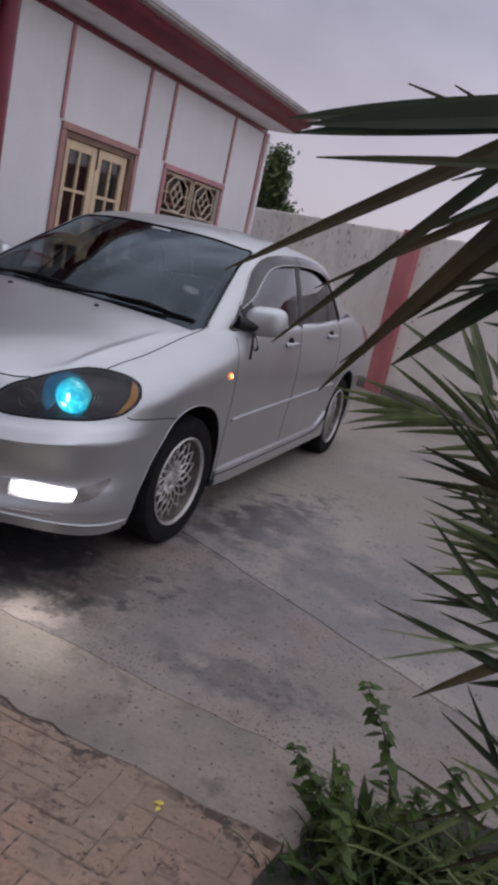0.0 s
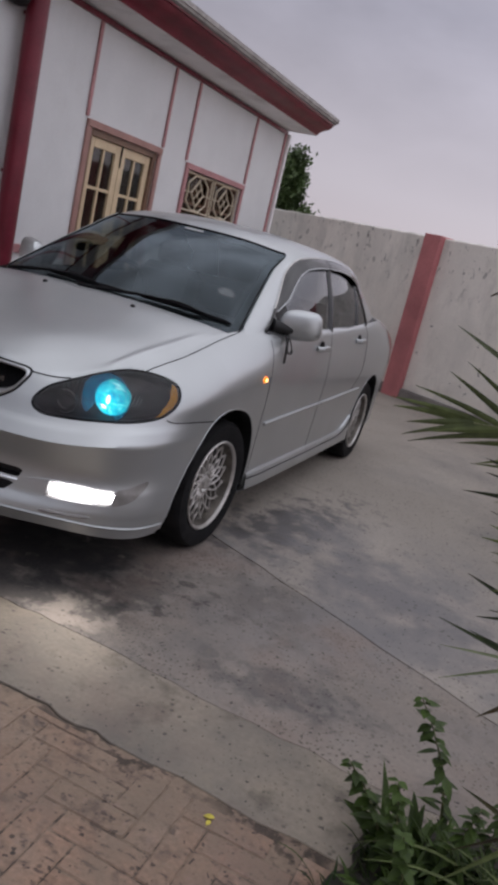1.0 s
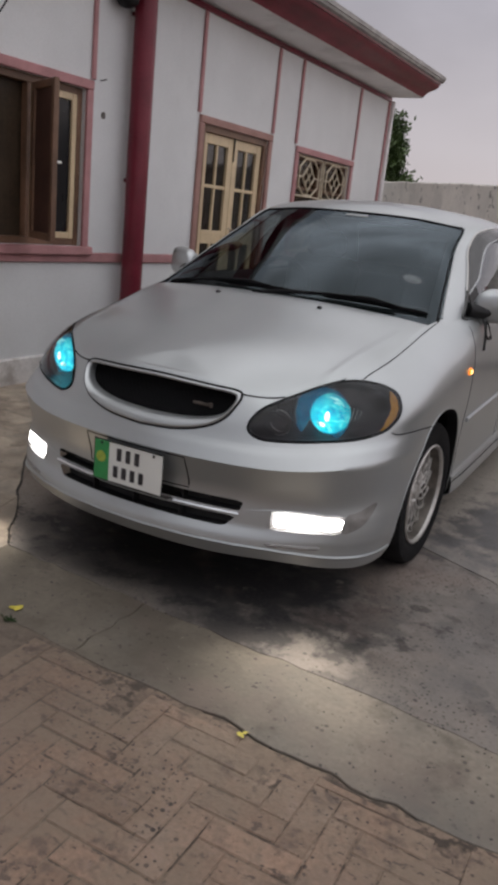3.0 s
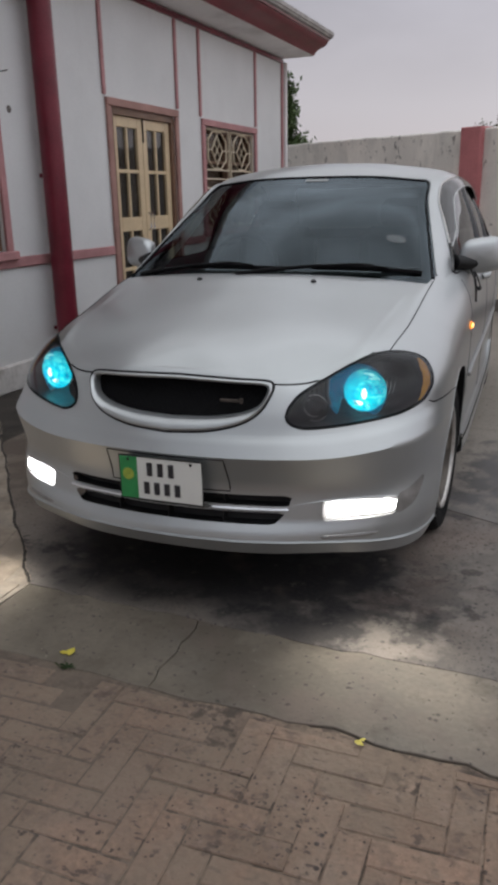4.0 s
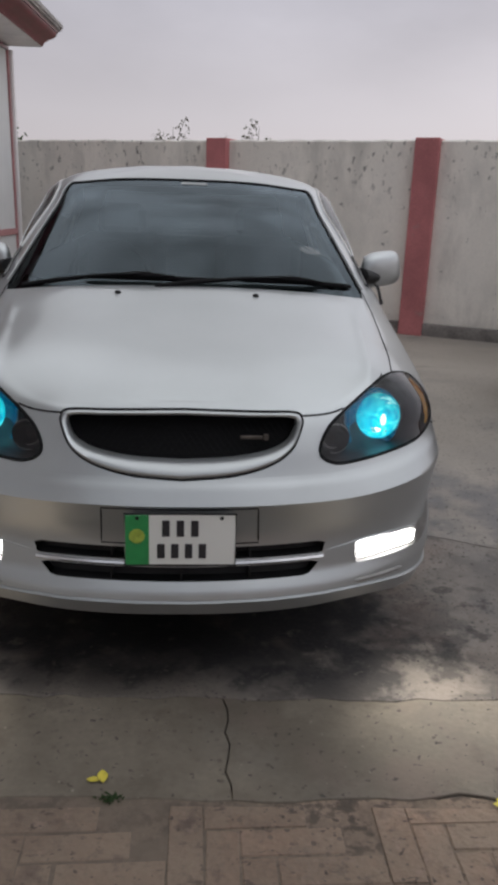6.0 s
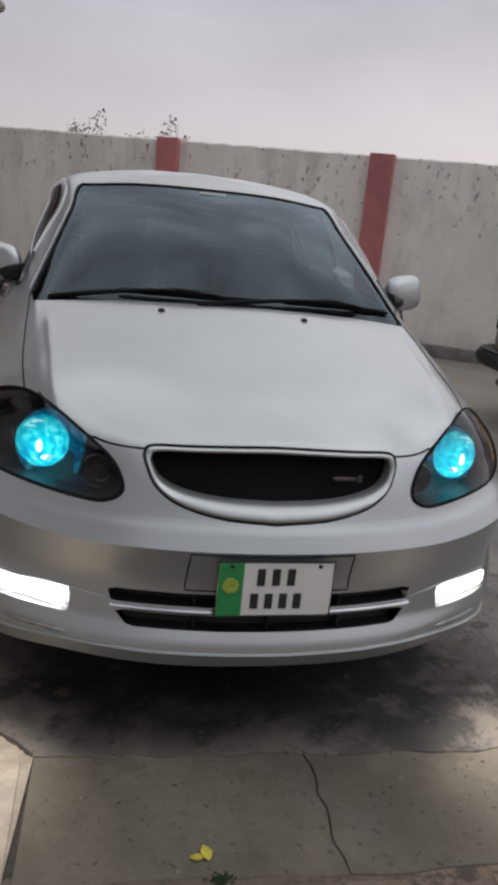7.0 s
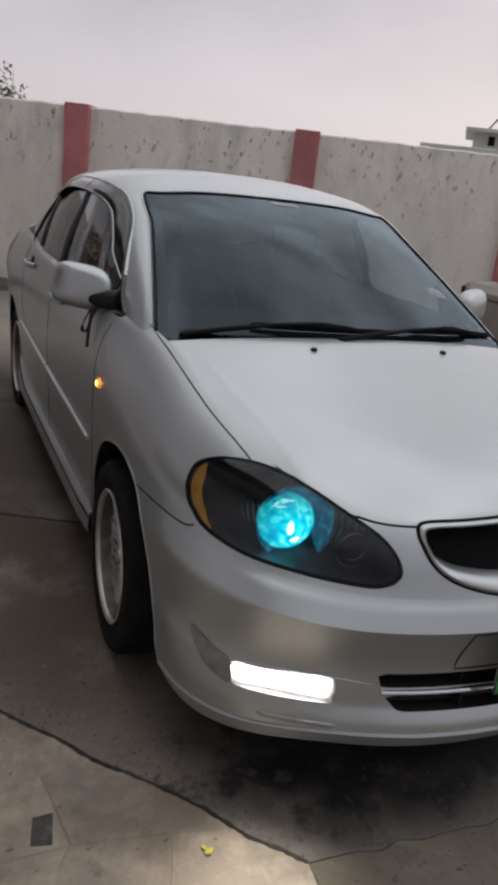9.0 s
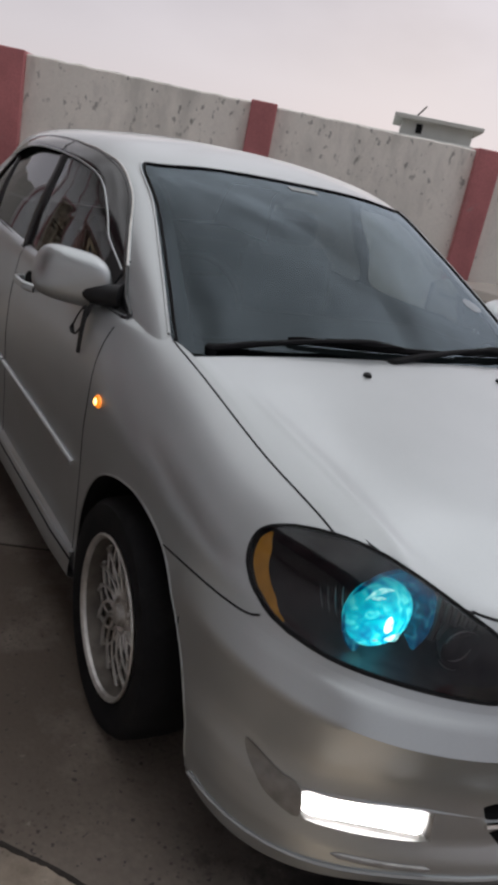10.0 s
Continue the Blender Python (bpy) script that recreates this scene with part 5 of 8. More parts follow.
def bow(x0, x1, lift, up0, up1, n):
    """An even bow over the foot of the glass between two of its places."""
    p0, p1 = cowl_pt(x0, lift, up0), cowl_pt(x1, lift, up1)
    pm = cowl_pt((x0 + x1) / 2, lift, (up0 + up1) / 2)
    return [p0 * (1 - t) * (1 - 2 * t) + pm * 4 * t * (1 - t) + p1 * t * (2 * t - 1) for t in np.linspace(0, 1, n)]


for xa, xp, b0, b1 in ((-0.61, -0.166, -0.39, 0.124), (-0.105, 0.389, 0.196, 0.640)):
    # pivot, joint and the blade's two ends, along the foot of the glass
    wp = sub("wiper", car)
    part("blade", Geo().tube(bow(b0, b1, 0.012, 0.185, 0.165, 18), [0.004] + [0.0075] * 16 + [0.004], 6, flat=1.4), M["wiper"], wp)
    part("blade_bridge", Geo().tube(bow(xp - 0.12, xp + 0.12, 0.021, 0.185, 0.178, 9), [0.004, 0.006, 0.009, 0.013, 0.014, 0.013, 0.009, 0.006, 0.004], 8), M["wiper"], wp)
    a0, a1 = cowl_pt(xa, 0.012, 0.03), cowl_pt(xp + 0.02, 0.028, 0.185)
    part("wiper_arm", Geo().tube([a0.lerp(a1, t) + Vector((0, -0.4, 1)) * h for t, h in ((0, 0), (0.25, 0.008), (0.6, 0.010), (0.9, 0.003), (1.0, 0))], [0.015, 0.013, 0.0095, 0.009, 0.010], 8, flat=0.7), M["wiper"], wp)
    part("arm_pivot", Geo().lathe([(-0.03, 0.018), (0.010, 0.017), (0.016, 0.010), (0.017, 0.0005)], 14, "z", tuple(cowl_pt(xa, 0.004, 0.03))), M["wiper"], wp)

# headlamps
for s in (1, -1):
    def mirror(g):
        return g if s > 0 else g.mirrored()
    hl = sub("headlamp", car)
    tagged(hl, "smoked headlamp glowing cyan")
    part("lens", mirror(outward(patch(hl_loop, lambda p, h: on(skin_tree, p, 0.004 + 0.6 * h), 8, 0.012))), M["smoke"], hl)
    part("lens_seal", mirror(Geo().tube([on(skin_tree, p, 0.001) for p in hl_loop], 0.0048, 6, closed=True)), M["seal"], hl)
    rows = []
    for t, d in ((1.0, 0.0), (0.97, 0.03), (0.93, 0.07), (0.80, 0.09), (0.4, 0.10), (0.01, 0.10)):
        rows.append([tuple(hl_c + (p - hl_c) * t - hl_n * d) for p in hl_loop])
    part("housing", mirror(Geo().grid(np.array(rows), closed_v=True)), M["housing"], hl)
    pc = Vector((0.585, -0.682, 0.735))
    aim = Vector((0.22, -0.97, 0.06)).normalized()
    rot = aim.to_track_quat("X", "Z").to_matrix().to_4x4()
    bowl = Geo().lathe([(-0.055, 0.012), (-0.05, 0.035), (-0.035, 0.060), (-0.012, 0.076), (0.008, 0.090), (0.012, 0.096), (0.004, 0.098)], 40, "x").moved(Matrix.Translation(pc + hl_u * 0.026 - hl_n * 0.010 - Vector((0, 0, 0.006))) @ rot)
    # the bowl is no source; its blue glow replaces light from the projector
    part("reflector", mirror(bowl), M["blue_glow"], hl, "reflector bowl given a blue glow of its own")
    ball = Geo().lathe([(-0.034, 0.0005), (-0.03, 0.030), (-0.016, 0.056), (0.0, 0.070), (0.014, 0.069), (0.030, 0.056), (0.042, 0.034), (0.047, 0.013), (0.048, 0.0005)], 36, "x").moved(Matrix.Translation(pc) @ rot)
    part("projector_lens", mirror(ball), M["cyan"], hl, "cyan glowing projector")
    for dx, dy, dz, r, sy, sz in ((0.0465, -0.004, -0.004, 0.012, 0.8, 1.5), (0.037, -0.018, -0.034, 0.011, 1.4, 0.9), (0.033, 0.018, 0.043, 0.007, 2.6, 0.6), (0.036, 0.010, -0.040, 0.006, 1.2, 0.9), (0.030, -0.040, 0.020, 0.004, 0.6, 2.0), (0.026, 0.046, 0.014, 0.004, 0.7, 2.4), (0.040, 0.022, -0.010, 0.004, 1.0, 1.6)):
        core = Geo().lathe([(-r, 0.0005), (-0.7 * r, 0.7 * r), (0, r), (0.7 * r, 0.7 * r), (r, 0.0005)], 12, "x").moved(Matrix.Translation((dx, dy, dz)) @ Matrix.Diagonal((0.6, sy, sz, 1)))
        part("lamp_core", mirror(core.moved(Matrix.Translation(pc) @ rot)), M["cyan_core"] if r > 0.008 else M["cyan_streak"], hl)
    side_ref = Geo()
    for k in range(5):
        side_ref.tube([hl_c + hl_u * (0.10 + 0.018 * k) + hl_v * (0.052 - 0.006 * k) - hl_n * 0.055, hl_c + hl_u * (0.105 + 0.017 * k) - hl_n * 0.06, hl_c + hl_u * (0.10 + 0.012 * k) + hl_v * (-0.035 + 0.006 * k) - hl_n * 0.055], 0.007, 6)
    part("side_reflector", mirror(side_ref), M["housing"], hl)
    for r, x, a0, a1, th in ((0.058, 0.029, 40, 100, 0.0045), (0.046, 0.037, 215, 250, 0.006)):
        arc = [Matrix.Translation(pc) @ rot @ Vector((x, r * math.cos(radians(a)), r * math.sin(radians(a)))) for a in np.linspace(a0, a1, 14)]
        part("lamp_streak", mirror(Geo().tube(arc, [0.0008 + th * math.sin(math.pi * k / 13) for k in range(14)], 8)), M["cyan_streak"], hl)
    pc2 = Vector((0.462, -0.800, 0.700)) - hl_n * 0.035
    r2 = Geo().lathe([(-0.045, 0.001), (-0.04, 0.025), (-0.02, 0.036), (0.005, 0.042), (0.008, 0.044)], 30, "x").moved(Matrix.Translation(pc2) @ rot)
    part("inner_reflector", mirror(r2), M["housing"], hl)
    # thin pale metal arcs added as the glints of the inner reflector
    for r, x, a0, a1 in ((0.041, 0.009, 20, 120), (0.034, -0.006, 190, 290), (0.026, -0.018, 60, 150), (0.046, 0.004, 250, 330)):
        arc = [Matrix.Translation(pc2) @ rot @ Vector((x, r * math.cos(radians(a)), r * math.sin(radians(a)))) for a in np.linspace(a0, a1, 12)]
        part("reflector_facet", mirror(Geo().tube(arc, [0.0004 + 0.0016 * math.sin(math.pi * k / 11) for k in range(12)], 6)), M["alloy"], hl)
    # four more added glints towards the lamp's outer end
    for k in range(4):
        o = hl_c - hl_u * (0.085 + 0.014 * k) - hl_n * 0.020
        part("reflector_facet", mirror(Geo().tube([o + hl_v * (0.030 - 0.004 * k), o + hl_v * 0.004 + hl_u * 0.004, o - hl_v * (0.030 - 0.003 * k) + hl_u * 0.014], [0.0006, 0.0018 - 0.0003 * k, 0.0004], 6)), M["alloy"], hl)
    amb = []
    for k in range(31, 46):
        q, e = hl_loop[k], min(1, (k - 30.5) / 4, (45.5 - k) / 4)
        amb.append([tuple(on(skin_tree, hl_c + (q - hl_c) * (0.960 - 0.12 * e * t), -0.003 - 0.004 * t)) for t in (0, 0.5, 1.0)])
    part("indicator", mirror(outward(Geo().grid(np.array(amb)))), M["amber"], hl, "amber corner indicator")

# grille
grille = sub("grille", car)
tagged(grille, "black mesh grille in a silver frame")
gl3 = [front_pt(x, z, 0.0) for x, z in gr_poly]
gc = sum(gl3, Vector()) / len(gl3)
rows = []
for t, d in ((0.0, -0.002), (0.15, -0.009), (0.35, -0.012), (0.7, -0.007), (0.95, 0.004), (1.0, 0.035)):
    row = []
    for p in gl3:
        x, z = p.x * (1 - 0.055 * t), gc.z + (p.z - gc.z) * (1 - (0.40 if p.z < gc.z else 0.21) * t)
        row.append((x, front_pt(x, z, 0.0).y + d, z))
    rows.append(row)
part("grille_frame", Geo().grid(np.array(rows), closed_v=True), M["paint"], grille, smooth=50)
part("frame_seal", Geo().tube([p + Vector((0, -0.001, 0)) for p in gl3], 0.005, 6, closed=True), M["seal"], grille)
part("grille_back", patch([p + Vector((0, 0.055, 0)) for p in gl3], lambda p, h: p, 3), M["seal"], grille)
mesh_g = Geo()
in_poly = [(x * 0.945, gc.z + (z - gc.z) * (0.60 if z < gc.z else 0.79)) for x, z in gr_poly]
for i in range(-22, 23):
    for j in range(-6, 8):
        for (ax, az), (bx, bz) in (((0, 0), (0.5, 0.5)), ((0, 0), (-0.5, 0.5)), ):
            p0 = ((i + ax + 0.5 * (j % 2)) * 0.019, 0.70 + (j + az * 2) * 0.0115)
            p1 = ((i + bx + 0.5 * (j % 2)) * 0.019, 0.70 + (j + bz * 2) * 0.0115)
            if inside(*p0, in_poly) and inside(*p1, in_poly):
                a0, a1 = front_pt(*p0), front_pt(*p1)
                mesh_g.tube([a0 + Vector((0, 0.038, 0)), a1 + Vector((0, 0.038, 0))], 0.0013, 4, cap=False)
part("grille_mesh", mesh_g, M["seal"], grille, smooth=0)
bd = front_pt(0.20, 0.722)
badge = Geo().box((0.188, bd.y + 0.022, 0.722), (0.062, 0.006, 0.010), 0.002).box((0.228, bd.y + 0.022, 0.723), (0.014, 0.006, 0.018), 0.002)
part("badge", badge, M["disc"], grille, "small metal badge")

# lower slots, fog lamps, number plate
for poly in SLOTS:
    g = Geo()
    xs = np.linspace(poly[0][0], poly[1][0], 40)
    k = poly[2][0] / poly[1][0]
    for za, zb, d in ((poly[0][1] + 0.003, poly[2][1] - 0.003, 0.045),):
        rows = [[tuple(front_pt(x, za, -0.002)), tuple(front_pt(x, za) + Vector((0, d, -0.004))), tuple(front_pt(x * k, zb) + Vector((0, d, 0.004))), tuple(front_pt(x * k, zb, -0.002))] for x in xs]
        g.grid(np.array(rows))
    part("lower_intake", g, M["black"], front_bumper, "black air slot")
    for x in (-0.19, 0.0, 0.19):
        p = front_pt(x, (poly[0][1] + poly[2][1]) / 2)
        part("intake_rib", Geo().box((x, p.y + 0.018, p.z), (0.006, 0.03, poly[0][1] - poly[2][1]), 0.001), M["black"], front_bumper)
bar = [front_pt(x, 0.386, 0.004) for x in np.linspace(-0.398, 0.398, 40)]
part("intake_bar", Geo().tube(bar, 0.007, 6), M["chrome"], front_bumper)
lip_row = [Vector(skin[i, SV]) for i in range(int(4.6 * SU), -1, -1)]
lip_row += [Vector((-p.x, p.y, p.z)) for p in reversed(lip_row[:-1])]
part("lip_edge", Geo().tube([on(skin_tree, p, 0.001) for p in lip_row], 0.005, 6), M["paint"], front_bumper)
for s in (1, -1):
    lp = [front_pt(s * p.x, p.y, 0.0) for p in spline([(x, z, 0) for x, z in FOG], 40, closed=True)]
    c = sum(lp, Vector()) / len(lp)
    rows = [[tuple(c + (p - c) * t + Vector((0, d, 0))) for p in lp] for t, d in ((1.0, -0.001), (0.97, 0.002), (0.955, 0.022), (0.01, 0.026))]
    fg = part("fog_lamp", Geo().grid(np.array(rows), closed_v=True), M["nook"], car, "rectangular fog lamp, lit white")
    rect = [(0.520, 0.402), (0.697, 0.399), (0.714, 0.392), (0.710, 0.366), (0.698, 0.361), (0.522, 0.359), (0.513, 0.365), (0.513, 0.396)]
    lp2 = [front_pt(s * x, z, 0.0) + Vector((0, 0.006, 0)) for x, z in rect]
    part("fog_lens", patch(lp2, lambda p, h: front_pt(p.x, p.z, 0.0) + Vector((0, 0.006, 0)), 3), M["fog"], fg)
    lt = new("fog_light", bpy.data.lights.new("fog_light", "SPOT"))
    lt.data.energy, lt.data.spot_size, lt.data.spot_blend, lt.data.shadow_soft_size, lt.data.color = 12, radians(86), 1.0, 0.06, (1.0, 0.95, 0.88)
    lt.matrix_world = look(c + Vector((0.05 * s, -0.09, 0)), c + Vector((0.18 * s, -0.42, -0.62)))
    # no hollow here: a flush skin whose darker grey is the recess's shade
    nook = [front_pt(s * p.x, p.y, 0.0015) for p in spline([(x, z, 0) for x, z in ((0.716, 0.409), (0.745, 0.424), (0.777, 0.450), (0.779, 0.424), (0.771, 0.394), (0.755, 0.368), (0.716, 0.352))], 28, closed=True)]
    part("lamp_nook", outward(patch(nook, lambda p, h: front_pt(p.x, p.z, 0.0015), 3)), M["nook"], fg, "flush grey patch painted as the shaded recess beside the lamp")
    slit = [front_pt(s * x, 0.300, 0.0) for x in np.linspace(0.50, 0.665, 14)]
    part("lip_slit", Geo().tube(slit, [0.002] + [0.0065] * 12 + [0.002], 8), M["nook"], front_bumper, "dark slit in the lip")
    brow = [on(skin_tree, front_pt(s * x, z), -0.0005) for x, z in ((0.405, 0.400), (0.46, 0.407), (0.52, 0.414), (0.60, 0.417), (0.69, 0.413), (0.728, 0.408))]
    part("fog_brow", Geo().tube(spline(brow, 30), [0.0006 + 0.003 * math.sin(math.pi * k / 29) for k in range(30)], 6), M["paint"], car)
np_y = -1.022
plate = part("number_plate", Geo().box((-0.002, np_y, 0.478), (0.294, 0.006, 0.148), 0.003), M["plate"], car, "white number plate with a green end")
part("plate_rim", Geo().tube([(-0.149, np_y - 0.003, 0.404), (0.145, np_y - 0.003, 0.404), (0.145, np_y - 0.003, 0.552), (-0.149, np_y - 0.003, 0.552)], 0.0028, 6, closed=True), M["black"], plate)
part("green_end", Geo().box((-0.1155, np_y - 0.004, 0.478), (0.062, 0.004, 0.142), 0.001), M["plate_green"], plate)
part("plate_emblem", Geo().lathe([(0.0, 0.0005), (-0.002, 0.012), (-0.002, 0.020), (0.0, 0.021)], 12, "y", (-0.116, np_y - 0.0065, 0.490)), M["plate_mark"], plate)
for k in range(3):
    part("dark_bar", Geo().box((-0.040 + 0.038 * k, np_y - 0.004, 0.511), (0.020, 0.003, 0.046), 0.001), M["plate_ink"], plate)
for k in range(4):
    part("dark_bar", Geo().box((-0.053 + 0.0365 * k, np_y - 0.004, 0.446), (0.020, 0.003, 0.042), 0.001), M["plate_ink"], plate)
for x in (-0.115, 0.107):
    part("plate_screw", Geo().lathe([(0, 0.0005), (-0.003, 0.004), (0, 0.0055)], 10, "y", (x, np_y - 0.006, 0.541)), M["black"], plate)
rec = [(-0.212, 0.556), (0.205, 0.556), (0.212, 0.440), (-0.218, 0.440)]
rp = []
for (xa, za), (xb, zb) in zip(rec, rec[1:] + rec[:1]):
    rp += [front_pt(xa + (xb - xa) * t, za + (zb - za) * t, 0.0) for t in np.linspace(0, 1, 12)[:-1]]
part("plate_recess_line", Geo().tube(rp, 0.0022, 6, closed=True), M["seal"], front_bumper)
part("plate_bracket", Geo().box((0, np_y + 0.012, 0.478), (0.26, 0.022, 0.12), 0.004), M["black"], plate)

# wheels
TR = 0.312


def build_wheel():
    w = sub("wheel", None)
    tagged(w, "lattice-spoke alloy wheel with a dusty black tyre")
    prof = [(-0.085, 0.208), (-0.095, 0.232), (-0.101, 0.264), (-0.098, 0.292), (-0.080, 0.307), (-0.035, TR), (0.035, TR), (0.080, 0.307), (0.098, 0.292), (0.101, 0.264), (0.095, 0.232), (0.085, 0.208)]
    part("tyre", Geo().lathe(prof, 64, "x"), M["rubber"], w)
    tread = Geo()
    for k in range(-2, 3):
        tread.lathe([(0.032 * k - 0.004, TR - 0.0005 - 0.003 * (abs(k) > 1)), (0.032 * k - 0.003, TR - 0.008), (0.032 * k + 0.003, TR - 0.008), (0.032 * k + 0.004, TR - 0.0005 - 0.003 * (abs(k) > 1))], 48, "x")
    part("tread_groove", tread, M["seal"], w)
    rim = Geo().lathe([(0.086, 0.211), (0.094, 0.216), (0.098, 0.212), (0.093, 0.204), (0.084, 0.2015)], 64, "x")
    part("rim", rim, M["alloy"], w)
    part("rim_barrel", Geo().lathe([(0.085, 0.202), (0.060, 0.198), (0.030, 0.194), (0.0, 0.188), (-0.06, 0.184), (-0.085, 0.207)], 48, "x"), M["barrel"], w)
    n = 16
    for sg in (1, -1):
        pts = []
        for q in np.linspace(0, 1, 7):
            r = 0.050 + (0.199 - 0.050) * q
            t = sg * 2 * math.pi * 1.6 / n * q
            pts.append((0.046 + 0.006 * math.sin(math.pi * q) + 0.002 * sg, r * math.cos(t), r * math.sin(t)))
        spoke_mesh = mesh_of("spoke", Geo().tube(pts, [0.0062, 0.0056, 0.0052, 0.0050, 0.0052, 0.0056, 0.0066], 6), M["alloy"])
        for k in range(n):
            so = new("spoke", spoke_mesh)
            so.parent = w
            so.matrix_basis = pose(0, 0, 0, 360 * k / n, 0, 0)
    part("hub", Geo().lathe([(-0.02, 0.058), (0.040, 0.058), (0.052, 0.053), (0.054, 0.044), (0.046, 0.036), (0.050, 0.030), (0.064, 0.027), (0.068, 0.018), (0.068, 0.0005)], 32, "x"), M["alloy"], w)
    part("brake_disc", Geo().lathe([(-0.03, 0.02), (-0.03, 0.125), (-0.018, 0.125), (-0.018, 0.02)], 40, "x"), M["disc"], w)
    part("caliper", Geo().box((-0.025, 0.09, 0.05), (0.05, 0.045, 0.09), 0.01), M["disc"], w)
    part("rim_back", Geo().lathe([(-0.055, 0.0005), (-0.055, 0.186)], 32, "x"), M["seal"], w)
    return w


wheel = build_wheel()
wheel.parent = car
wheel.matrix_basis = pose(0.704, -0.015, TR - 0.002, 0, 0, -2.5)
for x, y, turn in ((0.712, 2.6, 0), (-0.742, -0.02, 177.5), (-0.712, 2.6, 180)):
    c = copy_thing(wheel, pose(x, y, TR - 0.002, 20 * (y > 1), 0, turn))
    c.parent = car
    c.matrix_basis = pose(x, y, TR - 0.002, 25 * (y > 1), 0, turn)

# cabin: dashboard, steering wheel, seats
part("dashboard", Geo().box((0, 0.42, 0.93), (1.25, 0.5, 0.16), 0.05), M["cabin"], car)
sw = Geo().tube([(-0.36 + 0.18 * math.cos(t), 0.72 + 0.05 * math.sin(t), 0.98 + 0.175 * math.sin(t)) for t in np.linspace(0, 2 * math.pi, 28)[:-1]], 0.014, 8, closed=True)
part("steering_wheel", sw, M["cabin"], car)
for x in (-0.36, 0.36):
    seat = Geo().box((x, 1.28, 0.90), (0.46, 0.16, 0.55), 0.06, Euler((radians(-12), 0, 0)).to_matrix().to_4x4()).box((x, 1.33, 1.24), (0.25, 0.09, 0.16), 0.04)
    part("front_seat", seat, M["seat"], car)
part("rear_seat", Geo().box((0, 2.12, 0.98), (1.2, 0.18, 0.30), 0.06), M["seat"], car)


# ---- ground ----
def wobble(p, q, n, amp, seed):
    """An uneven line from p to q."""
    rnd = random.Random(seed)
    d = (q[0] - p[0], q[1] - p[1])
    ln = math.hypot(*d)
    return [(p[0] + d[0] * t + (0 if t in (0, 1) else -d[1] / ln * rnd.uniform(-amp, amp)), p[1] + d[1] * t + (0 if t in (0, 1) else d[0] / ln * rnd.uniform(-amp, amp))) for t in np.linspace(0, 1, n)]


ground = part("ground", Geo().box((0, 0, -0.06), (400, 400, 0.05)), M["earth"], None, smooth=0)
tagged(ground, "dry bare earth reaching to the horizon", "ground", kind="structure")
bed = part("joint_bed", Geo().box((1.2, 4.3, -0.018), (17, 11.6, 0.02)), M["dirt"], None, smooth=0)
tagged(bed, "dark soil showing in the joints of the paving", "soil", kind="structure")

yard = thing("yard_paving", Matrix.Identity(4), "stained grey concrete yard with cracks, dark damp patches and shade painted in round the car", "paving", kind="structure")
E0, E1, E2, E3 = (-2.45, 1.20), (-1.19, -0.30), (-0.90, -0.63), (-0.575, -1.01)


def j2(x, k=0.52):
    return (x, k - 0.453 * x)


line1 = wobble((-0.575, -1.01), (0.12, -1.045), 12, 0.012, 3) + wobble((0.12, -1.045), (0.75, -1.07), 10, 0.010, 4)[1:] + wobble((0.75, -1.07), (4.6, -1.25), 40, 0.012, 5)[1:]
line0 = wobble((-0.59, -1.40), (0.13, -1.43), 12, 0.012, 6) + wobble((0.13, -1.43), (0.62, -1.435), 8, 0.012, 7)[1:] + wobble((0.62, -1.435), (1.25, -1.475), 12, 0.016, 8)[1:] + wobble((1.25, -1.475), (4.6, -1.50), 30, 0.012, 9)[1:]
cross = wobble((0.13, -1.43), (0.12, -1.045), 9, 0.012, 11)
line2 = wobble(j2(-2.2), j2(-0.62), 12, 0.006, 12) + wobble(j2(-0.62), j2(0.85), 10, 0.004, 13)[1:] + wobble(j2(0.85), j2(6.5), 44, 0.010, 14)[1:]
edge_t = wobble(E0, E1, 14, 0.014, 15) + wobble(E1, E2, 8, 0.014, 16)[1:] + wobble(E2, E3, 8, 0.016, 17)[1:]
line3 = wobble(j2(-2.4, 3.7), j2(9, 3.7), 30, 0.008, 18)


def inset(poly, d):
    """The polygon (anticlockwise) drawn in by d."""
    n, out = len(poly), []
    for i in range(n):
        a, b, c = Vector((*poly[i - 1], 0)), Vector((*poly[i], 0)), Vector((*poly[(i + 1) % n], 0))
        e = (b - a).normalized() + (c - b).normalized()
        e = e.normalized() if e.length > 1e-6 else (b - a).normalized()
        out.append((b.x - e.y * d, b.y + e.x * d))
    return out


